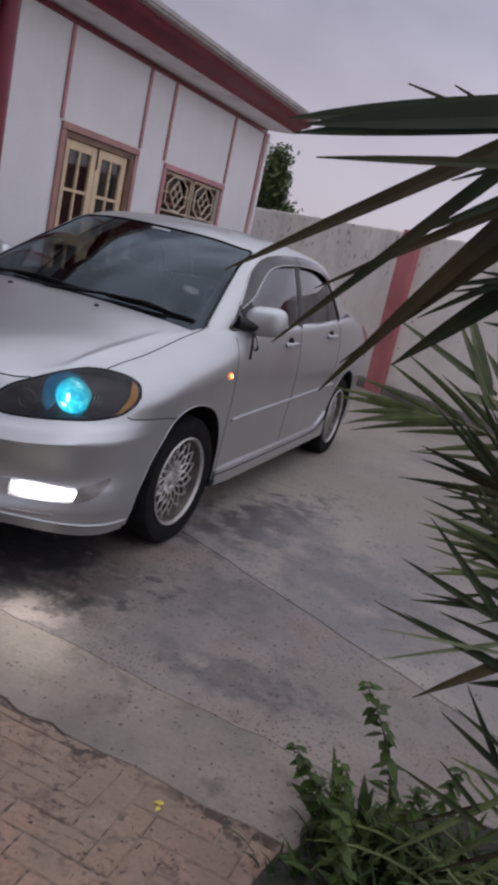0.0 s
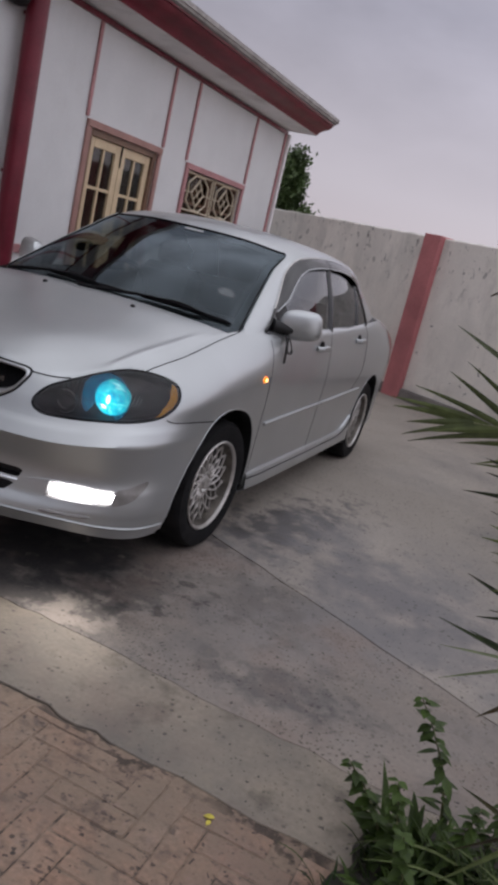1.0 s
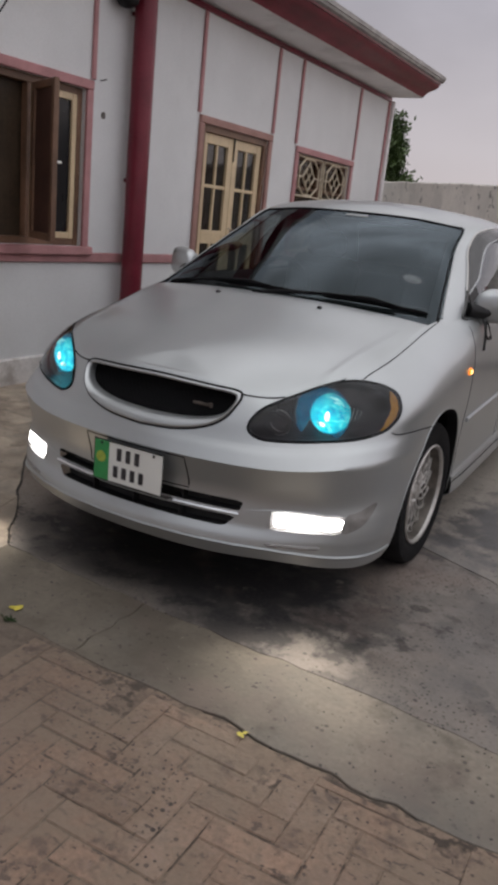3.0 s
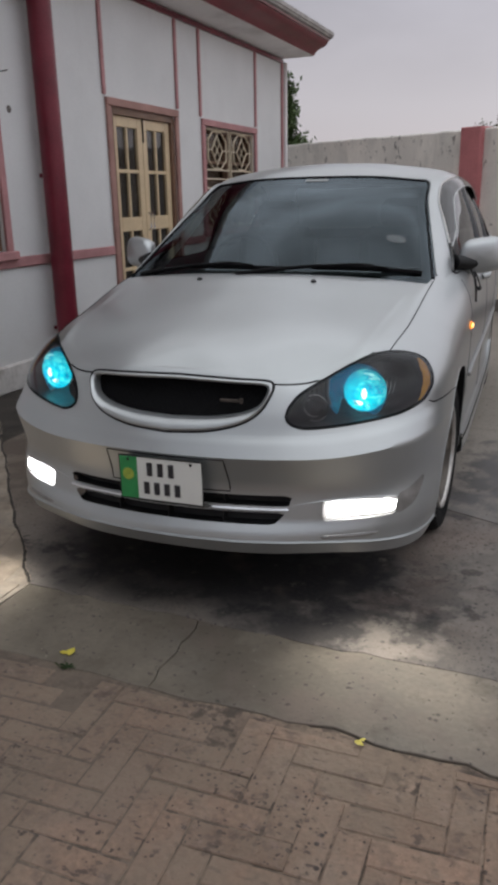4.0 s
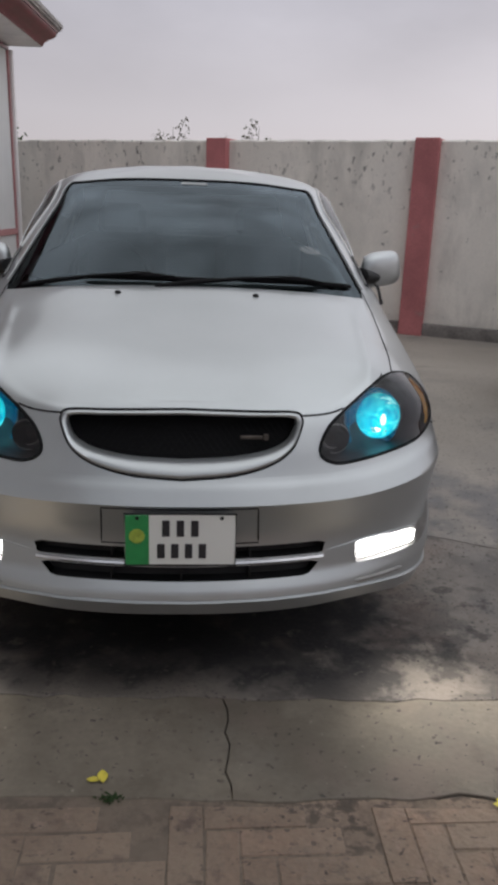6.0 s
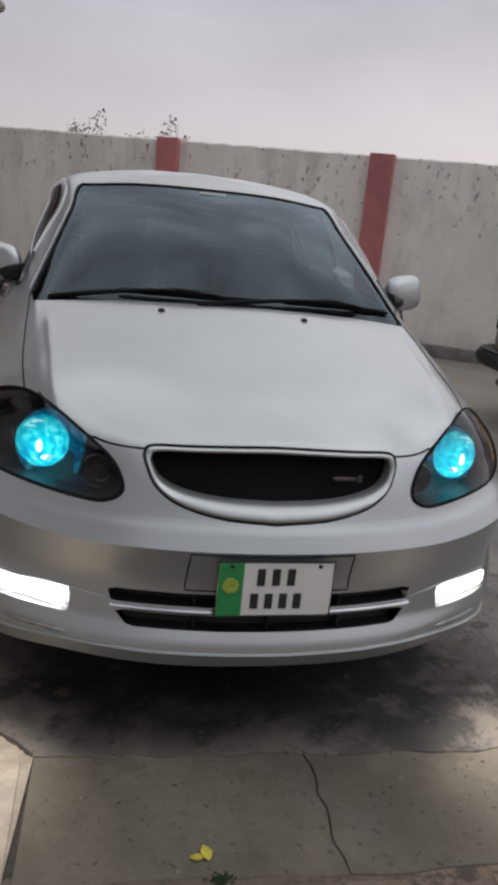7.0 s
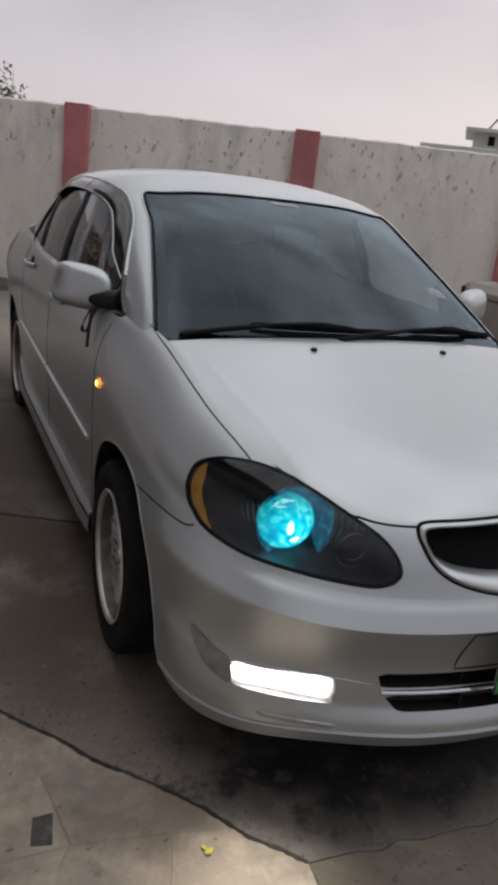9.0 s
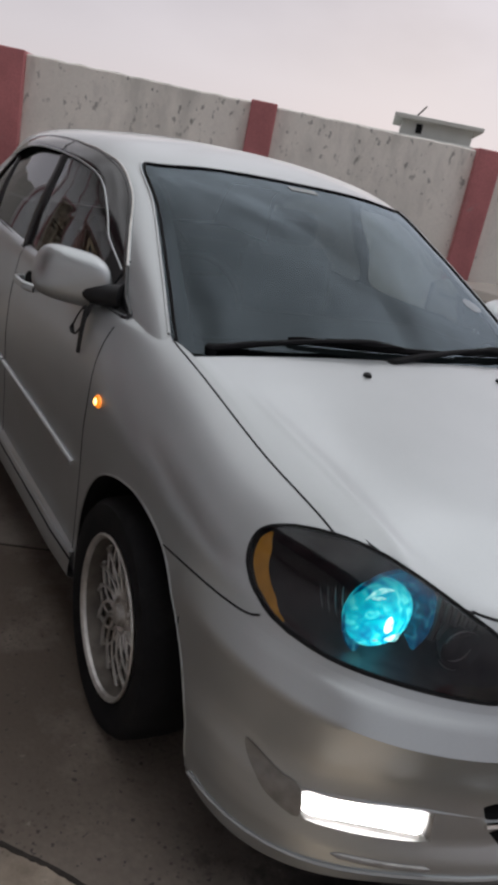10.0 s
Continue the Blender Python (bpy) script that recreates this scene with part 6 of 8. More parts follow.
def slab(name, poly, mt, parent, z1=0.0, gap=0.004, z0=-0.035, label=""):
    area = sum(poly[i - 1][0] * poly[i][1] - poly[i][0] * poly[i - 1][1] for i in range(len(poly)))
    if area < 0:
        poly = poly[::-1]
    q = inset(poly, gap)
    r = inset(poly, gap + 0.002)
    n = len(q)
    g = Geo().add([(*p, z0) for p in q] + [(*p, z1 - 0.002) for p in q] + [(*p, z1) for p in r],
                  [(i, (i + 1) % n, n + (i + 1) % n, n + i) for i in range(n)] + [(n + i, n + (i + 1) % n, 2 * n + (i + 1) % n, 2 * n + i) for i in range(n)])
    bm = bmesh.new()
    vs = [bm.verts.new(p) for p in g.v]
    for f in g.f:
        bm.faces.new([vs[i] for i in f])
    ring = [bm.edges.new((vs[2 * n + i], vs[2 * n + (i + 1) % n])) if not bm.edges.get((vs[2 * n + i], vs[2 * n + (i + 1) % n])) else bm.edges.get((vs[2 * n + i], vs[2 * n + (i + 1) % n])) for i in range(n)]
    bmesh.ops.triangle_fill(bm, use_beauty=True, edges=ring, normal=(0, 0, 1))
    bmesh.ops.recalc_face_normals(bm, faces=bm.faces)
    me = bpy.data.meshes.new(name)
    bm.to_mesh(me)
    bm.free()
    me.materials.append(mt)
    ob = new(name, me)
    ob.parent = parent
    return tagged(ob, label)


i12 = min(range(len(line1)), key=lambda i: abs(line1[i][0] - 0.12))
i02 = min(range(len(line0)), key=lambda i: abs(line0[i][0] - 0.13))
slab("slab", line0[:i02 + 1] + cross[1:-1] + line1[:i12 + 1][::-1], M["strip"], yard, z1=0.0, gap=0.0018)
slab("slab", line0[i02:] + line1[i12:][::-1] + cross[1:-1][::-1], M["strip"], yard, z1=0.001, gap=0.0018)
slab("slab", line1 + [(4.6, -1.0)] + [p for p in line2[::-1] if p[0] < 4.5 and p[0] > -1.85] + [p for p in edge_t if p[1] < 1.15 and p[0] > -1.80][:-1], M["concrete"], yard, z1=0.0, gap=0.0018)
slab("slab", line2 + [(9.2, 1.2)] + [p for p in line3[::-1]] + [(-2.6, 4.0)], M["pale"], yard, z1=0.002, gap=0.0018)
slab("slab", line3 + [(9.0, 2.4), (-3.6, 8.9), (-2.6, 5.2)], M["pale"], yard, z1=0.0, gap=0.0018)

terrace = thing("marble_terrace", Matrix.Identity(4), "worn terrace of broken pale marble pieces set in cement", "terrace", kind="structure")
rnd = random.Random(21)
poly_t = [(-0.58, -1.005)] + edge_t[::-1][1:] + [(-2.6, 1.4), (-2.75, -3.4), (-0.66, -3.4), (-0.62, -1.42)]
part("terrace_bed", Geo().prism(inset(poly_t[::-1], 0.007), -0.03, 0.0002), M["cement"], terrace, smooth=0)
CELL = 0.23
BIG = [(-0.605, -1.40), (-0.60, -1.03), (-0.86, -1.02), (-0.90, -1.42)]
pts = {}
for i in range(-17, 4):
    for j in range(-20, 11):
        pts[i, j] = (i * CELL + rnd.uniform(-0.065, 0.065) + 0.05 * j, j * CELL * 0.9 + rnd.uniform(-0.06, 0.06))
for i in range(-17, 3):
    for j in range(-20, 10):
        q = [pts[i, j], pts[i + 1, j], pts[i + 1, j + 1], pts[i, j + 1]]
        if sum(inside(*p, poly_t) for p in q) >= 3 and inside(sum(p[0] for p in q) / 4, sum(p[1] for p in q) / 4, poly_t):
            q = [p if inside(*p, poly_t) else nearest(p, poly_t) for p in q]
            size = 0.5 * abs(sum(q[k - 1][0] * q[k][1] - q[k][0] * q[k - 1][1] for k in range(4)))
            if size < 0.016 or inside(sum(p[0] for p in q) / 4, sum(p[1] for p in q) / 4, BIG):
                continue
            slab("marble_piece", q, M["marble"], terrace, z1=0.0005 + rnd.uniform(0, 0.0025), gap=rnd.uniform(0.001, 0.006), z0=-0.006)
slab("marble_piece", BIG, M["marble"], terrace, z1=0.0045, z0=-0.01, label="large pale marble slab")
slab("marble_piece", [(-1.179, -0.785), (-1.125, -0.797), (-1.109, -0.699), (-1.162, -0.700)], M["chip"], terrace, z1=0.006, z0=-0.006, label="dark grey chip")

def dirt_line(line, lo, hi, seed):
    """Dirt gathered in a joint, of uneven width."""
    r = random.Random(seed)
    pts = [Vector((*p, 0)) for p in line]
    pts = [a.lerp(b, t) for a, b in zip(pts, pts[1:]) for t in (0, 0.2, 0.4, 0.6, 0.8)] + [pts[-1]]
    rows = []
    for k, p in enumerate(pts):
        d = (pts[min(k + 1, len(pts) - 1)] - pts[max(k - 1, 0)]).normalized()
        n = Vector((-d.y, d.x, 0))
        a, b = r.uniform(lo, hi), r.uniform(lo, hi)
        rows.append([tuple(p - n * a + Vector((0, 0, -0.002))), tuple(p - n * a * 0.6 + Vector((0, 0, 0.004))), tuple(p + n * b * 0.6 + Vector((0, 0, 0.004))), tuple(p + n * b + Vector((0, 0, -0.002)))])
    part("dirt_line", Geo().grid(np.array(rows)), M["dirt"], yard, smooth=0)


dirt_line(edge_t, 0.003, 0.010, 5)
dirt_line([p for p in line2 if p[0] < -0.55], 0.003, 0.007, 6)

pavers = thing("brick_paving", Matrix.Identity(4), "worn reddish clay brick paving laid in a herringbone pattern", "paving", kind="structure")
rnd = random.Random(61)
sand_edge = [(x, y - (rnd.uniform(0.003, 0.008) if 0.61 < x < 1.27 else -0.03)) for x, y in line0 if x < 1.95]
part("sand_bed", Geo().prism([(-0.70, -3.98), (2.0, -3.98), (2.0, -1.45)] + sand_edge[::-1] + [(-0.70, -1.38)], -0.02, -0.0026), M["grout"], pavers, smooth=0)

# the planting bed at the yard's edge
bed_line = wobble((1.90, -4.2), (1.86, -1.75), 14, 0.03, 31) + wobble((1.86, -1.75), (2.02, -1.28), 8, 0.03, 32)[1:] + wobble((2.02, -1.28), (2.35, -1.08), 6, 0.03, 33)[1:] + wobble((2.35, -1.08), (4.6, -1.0), 14, 0.04, 34)[1:]
slab("planting_bed", bed_line + [(4.6, -4.2)], M["dirt"], None, z1=0.014, gap=0.0, z0=-0.03)
soil = bpy.data.objects["planting_bed"]
tagged(soil, "dark soil of the planting bed beside the paving", "soil", kind="structure")

# ---- boundary wall ----
WALL = pose(0.136, 6.748, 0, 0, 0, -27.5)


def boundary(name, m, s0, s1, posts, label):
    w = thing(name, m, label, "wall", kind="structure")
    cuts = np.linspace(s0, s1, max(2, int((s1 - s0) / 0.12)))
    rnd2 = random.Random(5)
    rows = []
    for s in cuts:
        h = 2.045 + rnd2.uniform(-0.006, 0.006)
        rows.append([(s, 0.0, 0.0), (s, 0.0, 1.0), (s, 0.0, h - 0.015), (s, 0.015, h), (s, 0.215, h), (s, 0.23, h - 0.02), (s, 0.23, 0.0)])
    part("wall_panel", Geo().grid(np.array(rows)), M["plaster"], w, smooth=30)
    pl = [[(s, 0.0, 0.135), (s, -0.035, 0.128 + rnd2.uniform(-0.006, 0.006)), (s, -0.05 + rnd2.uniform(-0.006, 0.006), 0.10), (s, -0.055, 0.0)] for s in cuts]
    part("plinth", Geo().grid(np.array(pl)), M["plinth"], w, "grimy cement plinth")
    for s in posts:
        part("post", Geo().box((s + 0.13, 0.085, 1.03), (0.26, 0.35, 2.065), 0.008), M["post"], w, "rose-red painted pillar")
    return w


boundary("wall_north", WALL, -6.2, 10.0, [0.04, 2.49, 4.81, 7.25, 9.6], "weathered grey plaster boundary wall with rose-red pillars and peeling patches")
# invented wall, never in view: closes the yard for reflections in the car
boundary("wall_south", pose(9.0, -8.5, 0, 0, 0, 180), 0.0, 14.0, [2.5, 5.0, 7.5, 10.0], "plain weathered plaster wall, added out of view to close the yard")

# ---- house ----
HOUSE = pose(-2.458, 3.07, 0, 0, 0, 87.25)
house = thing("house", HOUSE, "single-storey white house with rose trim and a maroon eave", "house")
HS0, HS1, HH = -7.6, 4.27, 3.04


def open_wall(x0, x1, z0, z1, y0, y1, holes):
    """A wall along x in one piece, with openings (xa, xb, za, zb) that go through it."""
    xs = sorted({x0, x1, *[h[0] for h in holes], *[h[1] for h in holes]})
    zs = sorted({z0, z1, *[h[2] for h in holes], *[h[3] for h in holes]})
    nx, nz = len(xs), len(zs)

    def solid(i, j):
        if not (0 <= i < nx - 1 and 0 <= j < nz - 1):
            return False
        mx, mz = (xs[i] + xs[i + 1]) / 2, (zs[j] + zs[j + 1]) / 2
        return not any(h[0] < mx < h[1] and h[2] < mz < h[3] for h in holes)

    def at(i, j, k):
        return (i * nz + j) * 2 + k
    vs = [(x, y, z) for x in xs for z in zs for y in (y0, y1)]
    fs = []
    for i in range(nx - 1):
        for j in range(nz - 1):
            if not solid(i, j):
                continue
            fs.append((at(i, j, 0), at(i + 1, j, 0), at(i + 1, j + 1, 0), at(i, j + 1, 0)))
            fs.append((at(i, j, 1), at(i, j + 1, 1), at(i + 1, j + 1, 1), at(i + 1, j, 1)))
            if not solid(i - 1, j):
                fs.append((at(i, j, 0), at(i, j + 1, 0), at(i, j + 1, 1), at(i, j, 1)))
            if not solid(i + 1, j):
                fs.append((at(i + 1, j, 0), at(i + 1, j, 1), at(i + 1, j + 1, 1), at(i + 1, j + 1, 0)))
            if not solid(i, j - 1):
                fs.append((at(i, j, 0), at(i, j, 1), at(i + 1, j, 1), at(i + 1, j, 0)))
            if not solid(i, j + 1):
                fs.append((at(i, j + 1, 0), at(i + 1, j + 1, 0), at(i + 1, j + 1, 1), at(i, j + 1, 1)))
    return Geo().add(vs, fs)


W1, DR, W2 = (-2.78, -1.455, 1.0, 2.115), (0.045, 1.205, 0.14, 2.105), (1.87, 3.255, 1.0, 2.075)
part("house_wall", open_wall(HS0, HS1, -0.02, HH, 0.0, 0.23, [W1, DR, W2]), M["render"], house, smooth=0)
part("gable_wall", Geo().box((HS1 - 0.115, 2.73, 1.51), (0.23, 5.0, 3.06)), M["render"], house, smooth=0)
part("rear_wall", Geo().box((-1.7, 5.35, 1.51), (11.8, 0.23, 3.06)), M["render"], house, smooth=0)
part("far_gable_wall", Geo().box((HS0 - 0.115, 2.73, 1.51), (0.23, 5.4, 3.06)), M["render"], house, smooth=0)
part("room_floor", Geo().box((-1.7, 2.7, 0.07), (11.6, 4.9, 0.14)), M["room"], house, smooth=0)
part("room_wall", Geo().box((-1.7, 3.2, 1.55), (11.6, 0.1, 2.8)).box((1.55, 1.7, 1.55), (0.1, 2.9, 2.8)).box((-0.5, 1.7, 1.55), (0.1, 2.9, 2.8)), M["room"], house, smooth=0)
roof = part("roof_slab", Geo().box((-1.75, 2.72, 3.19), (11.9, 5.36, 0.24), 0.01), M["eave"], house, smooth=0)
K = 0.25 / 0.622


def sweep(prof):
    rows = []
    for o, z in prof:
        rows.append([(HS0 - 0.3, -o, z), (HS1 + o * K, -o, z), (HS1 + o * K, 5.6, z)])
    return Geo().grid(np.array(rows).transpose(1, 0, 2))


part("soffit", sweep([(-0.05, 3.045), (0.36, 3.065), (0.385, 3.075)]), M["soffit"], house, "white soffit with stains", smooth=20)
part("fascia", sweep([(0.385, 3.072), (0.392, 3.085), (0.41, 3.115), (0.455, 3.15), (0.51, 3.175), (0.545, 3.205), (0.555, 3.235), (0.57, 3.238), (0.575, 3.262)]), M["red"], house, "glossy maroon moulded fascia", smooth=50)
part("eave_edge", sweep([(0.575, 3.258), (0.605, 3.268), (0.612, 3.29), (0.622, 3.295), (0.622, 3.335), (0.60, 3.345), (-0.3, 3.36)]), M["eave"], house, "weathered grey cement eave edge", smooth=20)
part("eave_line", Geo().box(((HS0 + HS1) / 2, -0.011, 3.012), (HS1 - HS0, 0.022, 0.05), 0.004), M["red"], house)


def strip(s, z0, z1, w=0.042, mt=None):
    part("wall_strip", Geo().box((s, -0.011, (z0 + z1) / 2), (w, 0.022, z1 - z0), 0.005), mt or M["pink"], house)


for s, z0 in ((-1.385, 2.19), (-0.03, 2.185), (1.275, 2.185), (1.79, 2.155), (3.31, 2.155), (-2.86, 2.19)):
    strip(s, z0, 2.985)
strip(4.235, 0.0, 2.985, 0.05)
part("corner_pipe", Geo().tube([(4.30, -0.03, 0.0), (4.30, -0.03, 1.5), (4.30, -0.03, 3.0)], 0.03, 10), M["soffit"], house)
part("sill_band", Geo().box(((HS0 - 0.04) / 2, -0.012, 0.915), (-0.04 - HS0, 0.024, 0.075), 0.006), M["pink"], house, "faded rose painted band")
part("sill_band", Geo().box((1.55, -0.012, 0.915), (0.50, 0.024, 0.075), 0.006), M["pink"], house)
part("sill_band", Geo().box((3.78, -0.012, 0.915), (0.86, 0.024, 0.075), 0.006), M["pink"], house)
part("base_plinth", Geo().box(((HS0 + HS1) / 2, -0.02, 0.09), (HS1 - HS0 - 0.01, 0.04, 0.20), 0.01), M["base_paint"], house)


def surround(h, w, top=True, bottom=False):
    g = Geo()
    a, b, z0, z1 = h
    g.box((a - w / 2, -0.014, (z0 + z1) / 2), (w, 0.028, z1 - z0), 0.006)
    g.box((b + w / 2, -0.014, (z0 + z1) / 2), (w, 0.028, z1 - z0), 0.006)
    g.box(((a + b) / 2, -0.016, z1 + w / 2), (b - a + 2 * w, 0.032, w), 0.006)
    if bottom:
        g.box(((a + b) / 2, -0.03, z0 - w / 2), (b - a + 2 * w + 0.04, 0.06, w), 0.008)
    return g


def frame_box(a, b, z0, z1, w, y, d, mids=(), rails=()):
    g = Geo()
    g.box((a + w / 2, y, (z0 + z1) / 2), (w, d, z1 - z0), 0.004)
    g.box((b - w / 2, y, (z0 + z1) / 2), (w, d, z1 - z0), 0.004)
    g.box(((a + b) / 2, y, z1 - w / 2), (b - a - 2 * w, d - 0.002, w), 0.004)
    g.box(((a + b) / 2, y, z0 + w / 2), (b - a - 2 * w, d - 0.002, w), 0.004)
    for m in mids:
        g.box((m, y, (z0 + z1) / 2), (w * 0.6, d - 0.004, z1 - z0 - 2 * w), 0.003)
    for r in rails:
        g.box(((a + b) / 2, y, r), (b - a - 2 * w, d - 0.006, w * 0.6), 0.003)
    return g


# door
door = sub("entrance_door", house)
tagged(door, "closed cream double door with dark glass panes")
part("door_surround", surround(DR, 0.065), M["tan"], door)
part("door_frame", frame_box(DR[0], DR[1], DR[2], DR[3], 0.06, 0.05, 0.10), M["brown"], door)
part("doorstep", Geo().box((0.63, -0.14, 0.06), (1.5, 0.30, 0.14), 0.015), M["plinth"], door)
for a, b in ((0.107, 0.622), (0.628, 1.143)):
    g = Geo()
    st = 0.082
    y, d, z0, z1 = 0.05, 0.045, 0.20, 2.043
    g.box((a + st / 2, y, (z0 + z1) / 2), (st, d, z1 - z0), 0.004).box((b - st / 2, y, (z0 + z1) / 2), (st, d, z1 - z0), 0.004)
    for lo, hi in ((1.955, z1), (1.06, 1.185), (z0, 0.38)):
        g.box(((a + b) / 2, y, (lo + hi) / 2), (b - a - 2 * st, d - 0.002, hi - lo), 0.004)
    g.box(((a + b) / 2, y, 1.57), (0.028, d - 0.012, 0.77), 0.003).box(((a + b) / 2, y, 0.72), (0.028, d - 0.012, 0.68), 0.003)
    for zz in (1.585, 0.72):
        g.box(((a + b) / 2, y, zz), (b - a - 2 * st, d - 0.016, 0.030), 0.003)
    part("door_leaf", g, M["cream"], door, "cream painted glazed door leaf")
    part("door_glass", Geo().box(((a + b) / 2, y + 0.005, 1.165), (b - a - 2 * st + 0.01, 0.006, 1.58)), M["house_glass"], door, smooth=0)
part("door_handle", Geo().tube([(0.655, -0.005, 1.06), (0.655, -0.035, 1.08), (0.655, -0.035, 1.20), (0.655, -0.005, 1.22)], 0.008, 8), M["chrome"], door)
part("door_handle", Geo().tube([(0.595, -0.005, 1.06), (0.595, -0.035, 1.08), (0.595, -0.035, 1.20), (0.595, -0.005, 1.22)], 0.008, 8), M["chrome"], door)
part("top_bolt", Geo().box((0.625, 0.018, 1.95), (0.014, 0.012, 0.22), 0.003), M["black"], door)
part("door_curtain", Geo().box((0.63, 0.20, 1.15), (1.1, 0.02, 1.9)), M["curtain"], door, smooth=0)

# barred window
win2 = sub("barred_window", house)
tagged(win2, "brown window behind an ornate cream iron grille")
part("window_surround", surround(W2, 0.065, bottom=True), M["pink"], win2)
part("window_frame", frame_box(*W2, 0.055, 0.09, 0.09, mids=(2.5625,), rails=(1.72,)), M["brown"], win2)
part("window_shutter", Geo().box((2.5625, 0.17, 1.54), (1.36, 0.02, 1.06), 0.004), M["curtain"], win2, "brown wooden shutter behind the glass")
part("window_pane", Geo().box((2.5625, 0.10, 1.54), (1.28, 0.006, 0.98)), M["dull_glass"], win2, smooth=0)
bars = Geo()


def bar(a, b, r=0.010):
    bars.tube([(a[0], 0.012, a[1]), (b[0], 0.012, b[1])], r, 6)


za, zb = 1.03, 2.05
for c in (2.22, 2.905):
    w = 0.315
    for s in (-1, 1):
        bar((c + s * w, za), (c + s * w, zb))
    for z in (za, zb, 1.445, 1.54, 1.635):
        bar((c - w, z), (c + w, z))
    for z0, z1 in ((za, 1.445), (1.635, zb)):
        zc, hh = (z0 + z1) / 2, (z1 - z0) / 2
        oct_pts = [(c - 0.10, zc + hh - 0.015), (c + 0.10, zc + hh - 0.015), (c + 0.235, zc + 0.10), (c + 0.235, zc - 0.10), (c + 0.10, zc - hh + 0.015), (c - 0.10, zc - hh + 0.015), (c - 0.235, zc - 0.10), (c - 0.235, zc + 0.10)]
        for p, q in zip(oct_pts, oct_pts[1:] + oct_pts[:1]):
            bar(p, q)
        dx, dz = 0.145, 0.15
        dm = [(c, zc + dz), (c + dx, zc), (c, zc - dz), (c - dx, zc)]
        for p, q in zip(dm, dm[1:] + dm[:1]):
            bar(p, q)
        bar((c - dx / 2, zc + dz / 2), (c + dx / 2, zc - dz / 2), 0.007)
        bar((c - dx / 2, zc - dz / 2), (c + dx / 2, zc + dz / 2), 0.007)
        for s in (-1, 1):
            bar((c + s * 0.235, zc), (c + s * w, zc), 0.007)
            bar((c + s * dx, zc), (c + s * 0.235, zc), 0.007)
            bar((c, zc + s * dz), (c, zc + s * (hh - 0.015)), 0.007)
part("iron_grille", bars, M["iron"], win2, "cream painted iron grille of octagons and diamonds")

# open casement window
win1 = sub("casement_window", house)
tagged(win1, "brown and cream casement window with one leaf open")
part("window_surround", surround(W1, 0.065, bottom=True), M["pink"], win1)
part("window_frame", frame_box(*W1, 0.05, 0.08, 0.11), M["brown"], win1)
part("mullion", Geo().box((-2.40, 0.055, 1.557), (0.045, 0.06, 1.01), 0.004), M["cream"], win1)
part("mullion", Geo().box((-1.965, 0.055, 1.557), (0.035, 0.06, 1.01), 0.004), M["brown"], win1)
part("fixed_leaf", frame_box(-1.93, -1.507, 1.05, 2.065, 0.045, 0.045, 0.04), M["cream"], win1)
part("fixed_pane", Geo().box((-1.72, 0.05, 1.557), (0.34, 0.006, 0.93)), M["dark_pane"], win1, smooth=0)
part("open_leaf", frame_box(0.0, 0.44, 1.05, 2.065, 0.05, 0.0, 0.036).moved(pose(-1.955, -0.01, 0, 0, 0, -115)), M["brown"], win1, "brown casement leaf standing open")
part("open_pane", Geo().box((0.22, 0, 1.557), (0.35, 0.005, 0.93)).moved(pose(-1.955, -0.01, 0, 0, 0, -115)), M["leaf_board"], win1, smooth=0)
part("leaf_handle", Geo().box((0.41, 0.03, 1.56), (0.018, 0.05, 0.018), 0.004).moved(pose(-1.955, -0.01, 0, 0, 0, -115)), M["plate"], win1)
part("inner_board", Geo().box((-2.14, 0.12, 1.557), (0.50, 0.02, 1.03), 0.004), M["dark_wood"], win1, "dark board behind the window")
part("inner_board", Geo().box((-2.60, 0.17, 1.557), (0.34, 0.02, 1.0), 0.004), M["dark_wood"], win1)

pipe = thing("drain_pipe", HOUSE @ pose(-0.97, -0.125, 0), "thick maroon painted drain pipe standing against the house wall", "pipe")
part("pipe_shaft", Geo().lathe([(0.0, 0.088), (0.6, 0.086), (1.5, 0.086), (2.4, 0.086), (3.04, 0.086)], 28, "z"), M["red"], pipe)
for z in (0.35, 1.5, 2.7):
    part("pipe_bracket", Geo().box((0, 0.09, z + 0.025), (0.03, 0.075, 0.03), 0.004), M["red"], pipe)
lampw = thing("wall_lamp", HOUSE @ pose(-1.16, -0.10, 2.80), "black round lamp on the house wall under the eave", "lamp")
part("lamp_shade", Geo().lathe([(-0.085, 0.0005), (-0.083, 0.03), (-0.07, 0.06), (-0.045, 0.082), (-0.01, 0.092), (0.03, 0.088), (0.06, 0.06), (0.075, 0.02), (0.076, 0.0005)], 28, "z"), M["black"], lampw)
part("lamp_arm", Geo().tube([(0, 0.0, 0.06), (0, 0.05, 0.075), (0, 0.098, 0.05)], 0.014, 8), M["black"], lampw)
cable = thing("wall_cable", HOUSE, "thin black cable hanging in front of the window", "cable")
part("cable_run", Geo().tube(spline([(-2.20, -0.25, 3.05), (-2.28, -0.20, 2.6), (-2.42, -0.12, 2.3), (-2.52, -0.05, 2.14)], 24), 0.006, 6), M["cable"], cable)
hole = part("wall_hole", Geo().lathe([(-0.006, 0.0005), (-0.006, 0.012), (0.001, 0.026)], 14, "y", (-1.255, -0.001, 1.965)), M["plinth"], house)
part("wall_nail", Geo().tube([(-1.30, 0.0, 2.20), (-1.30, -0.06, 2.205)], 0.004, 6), M["black"], house)

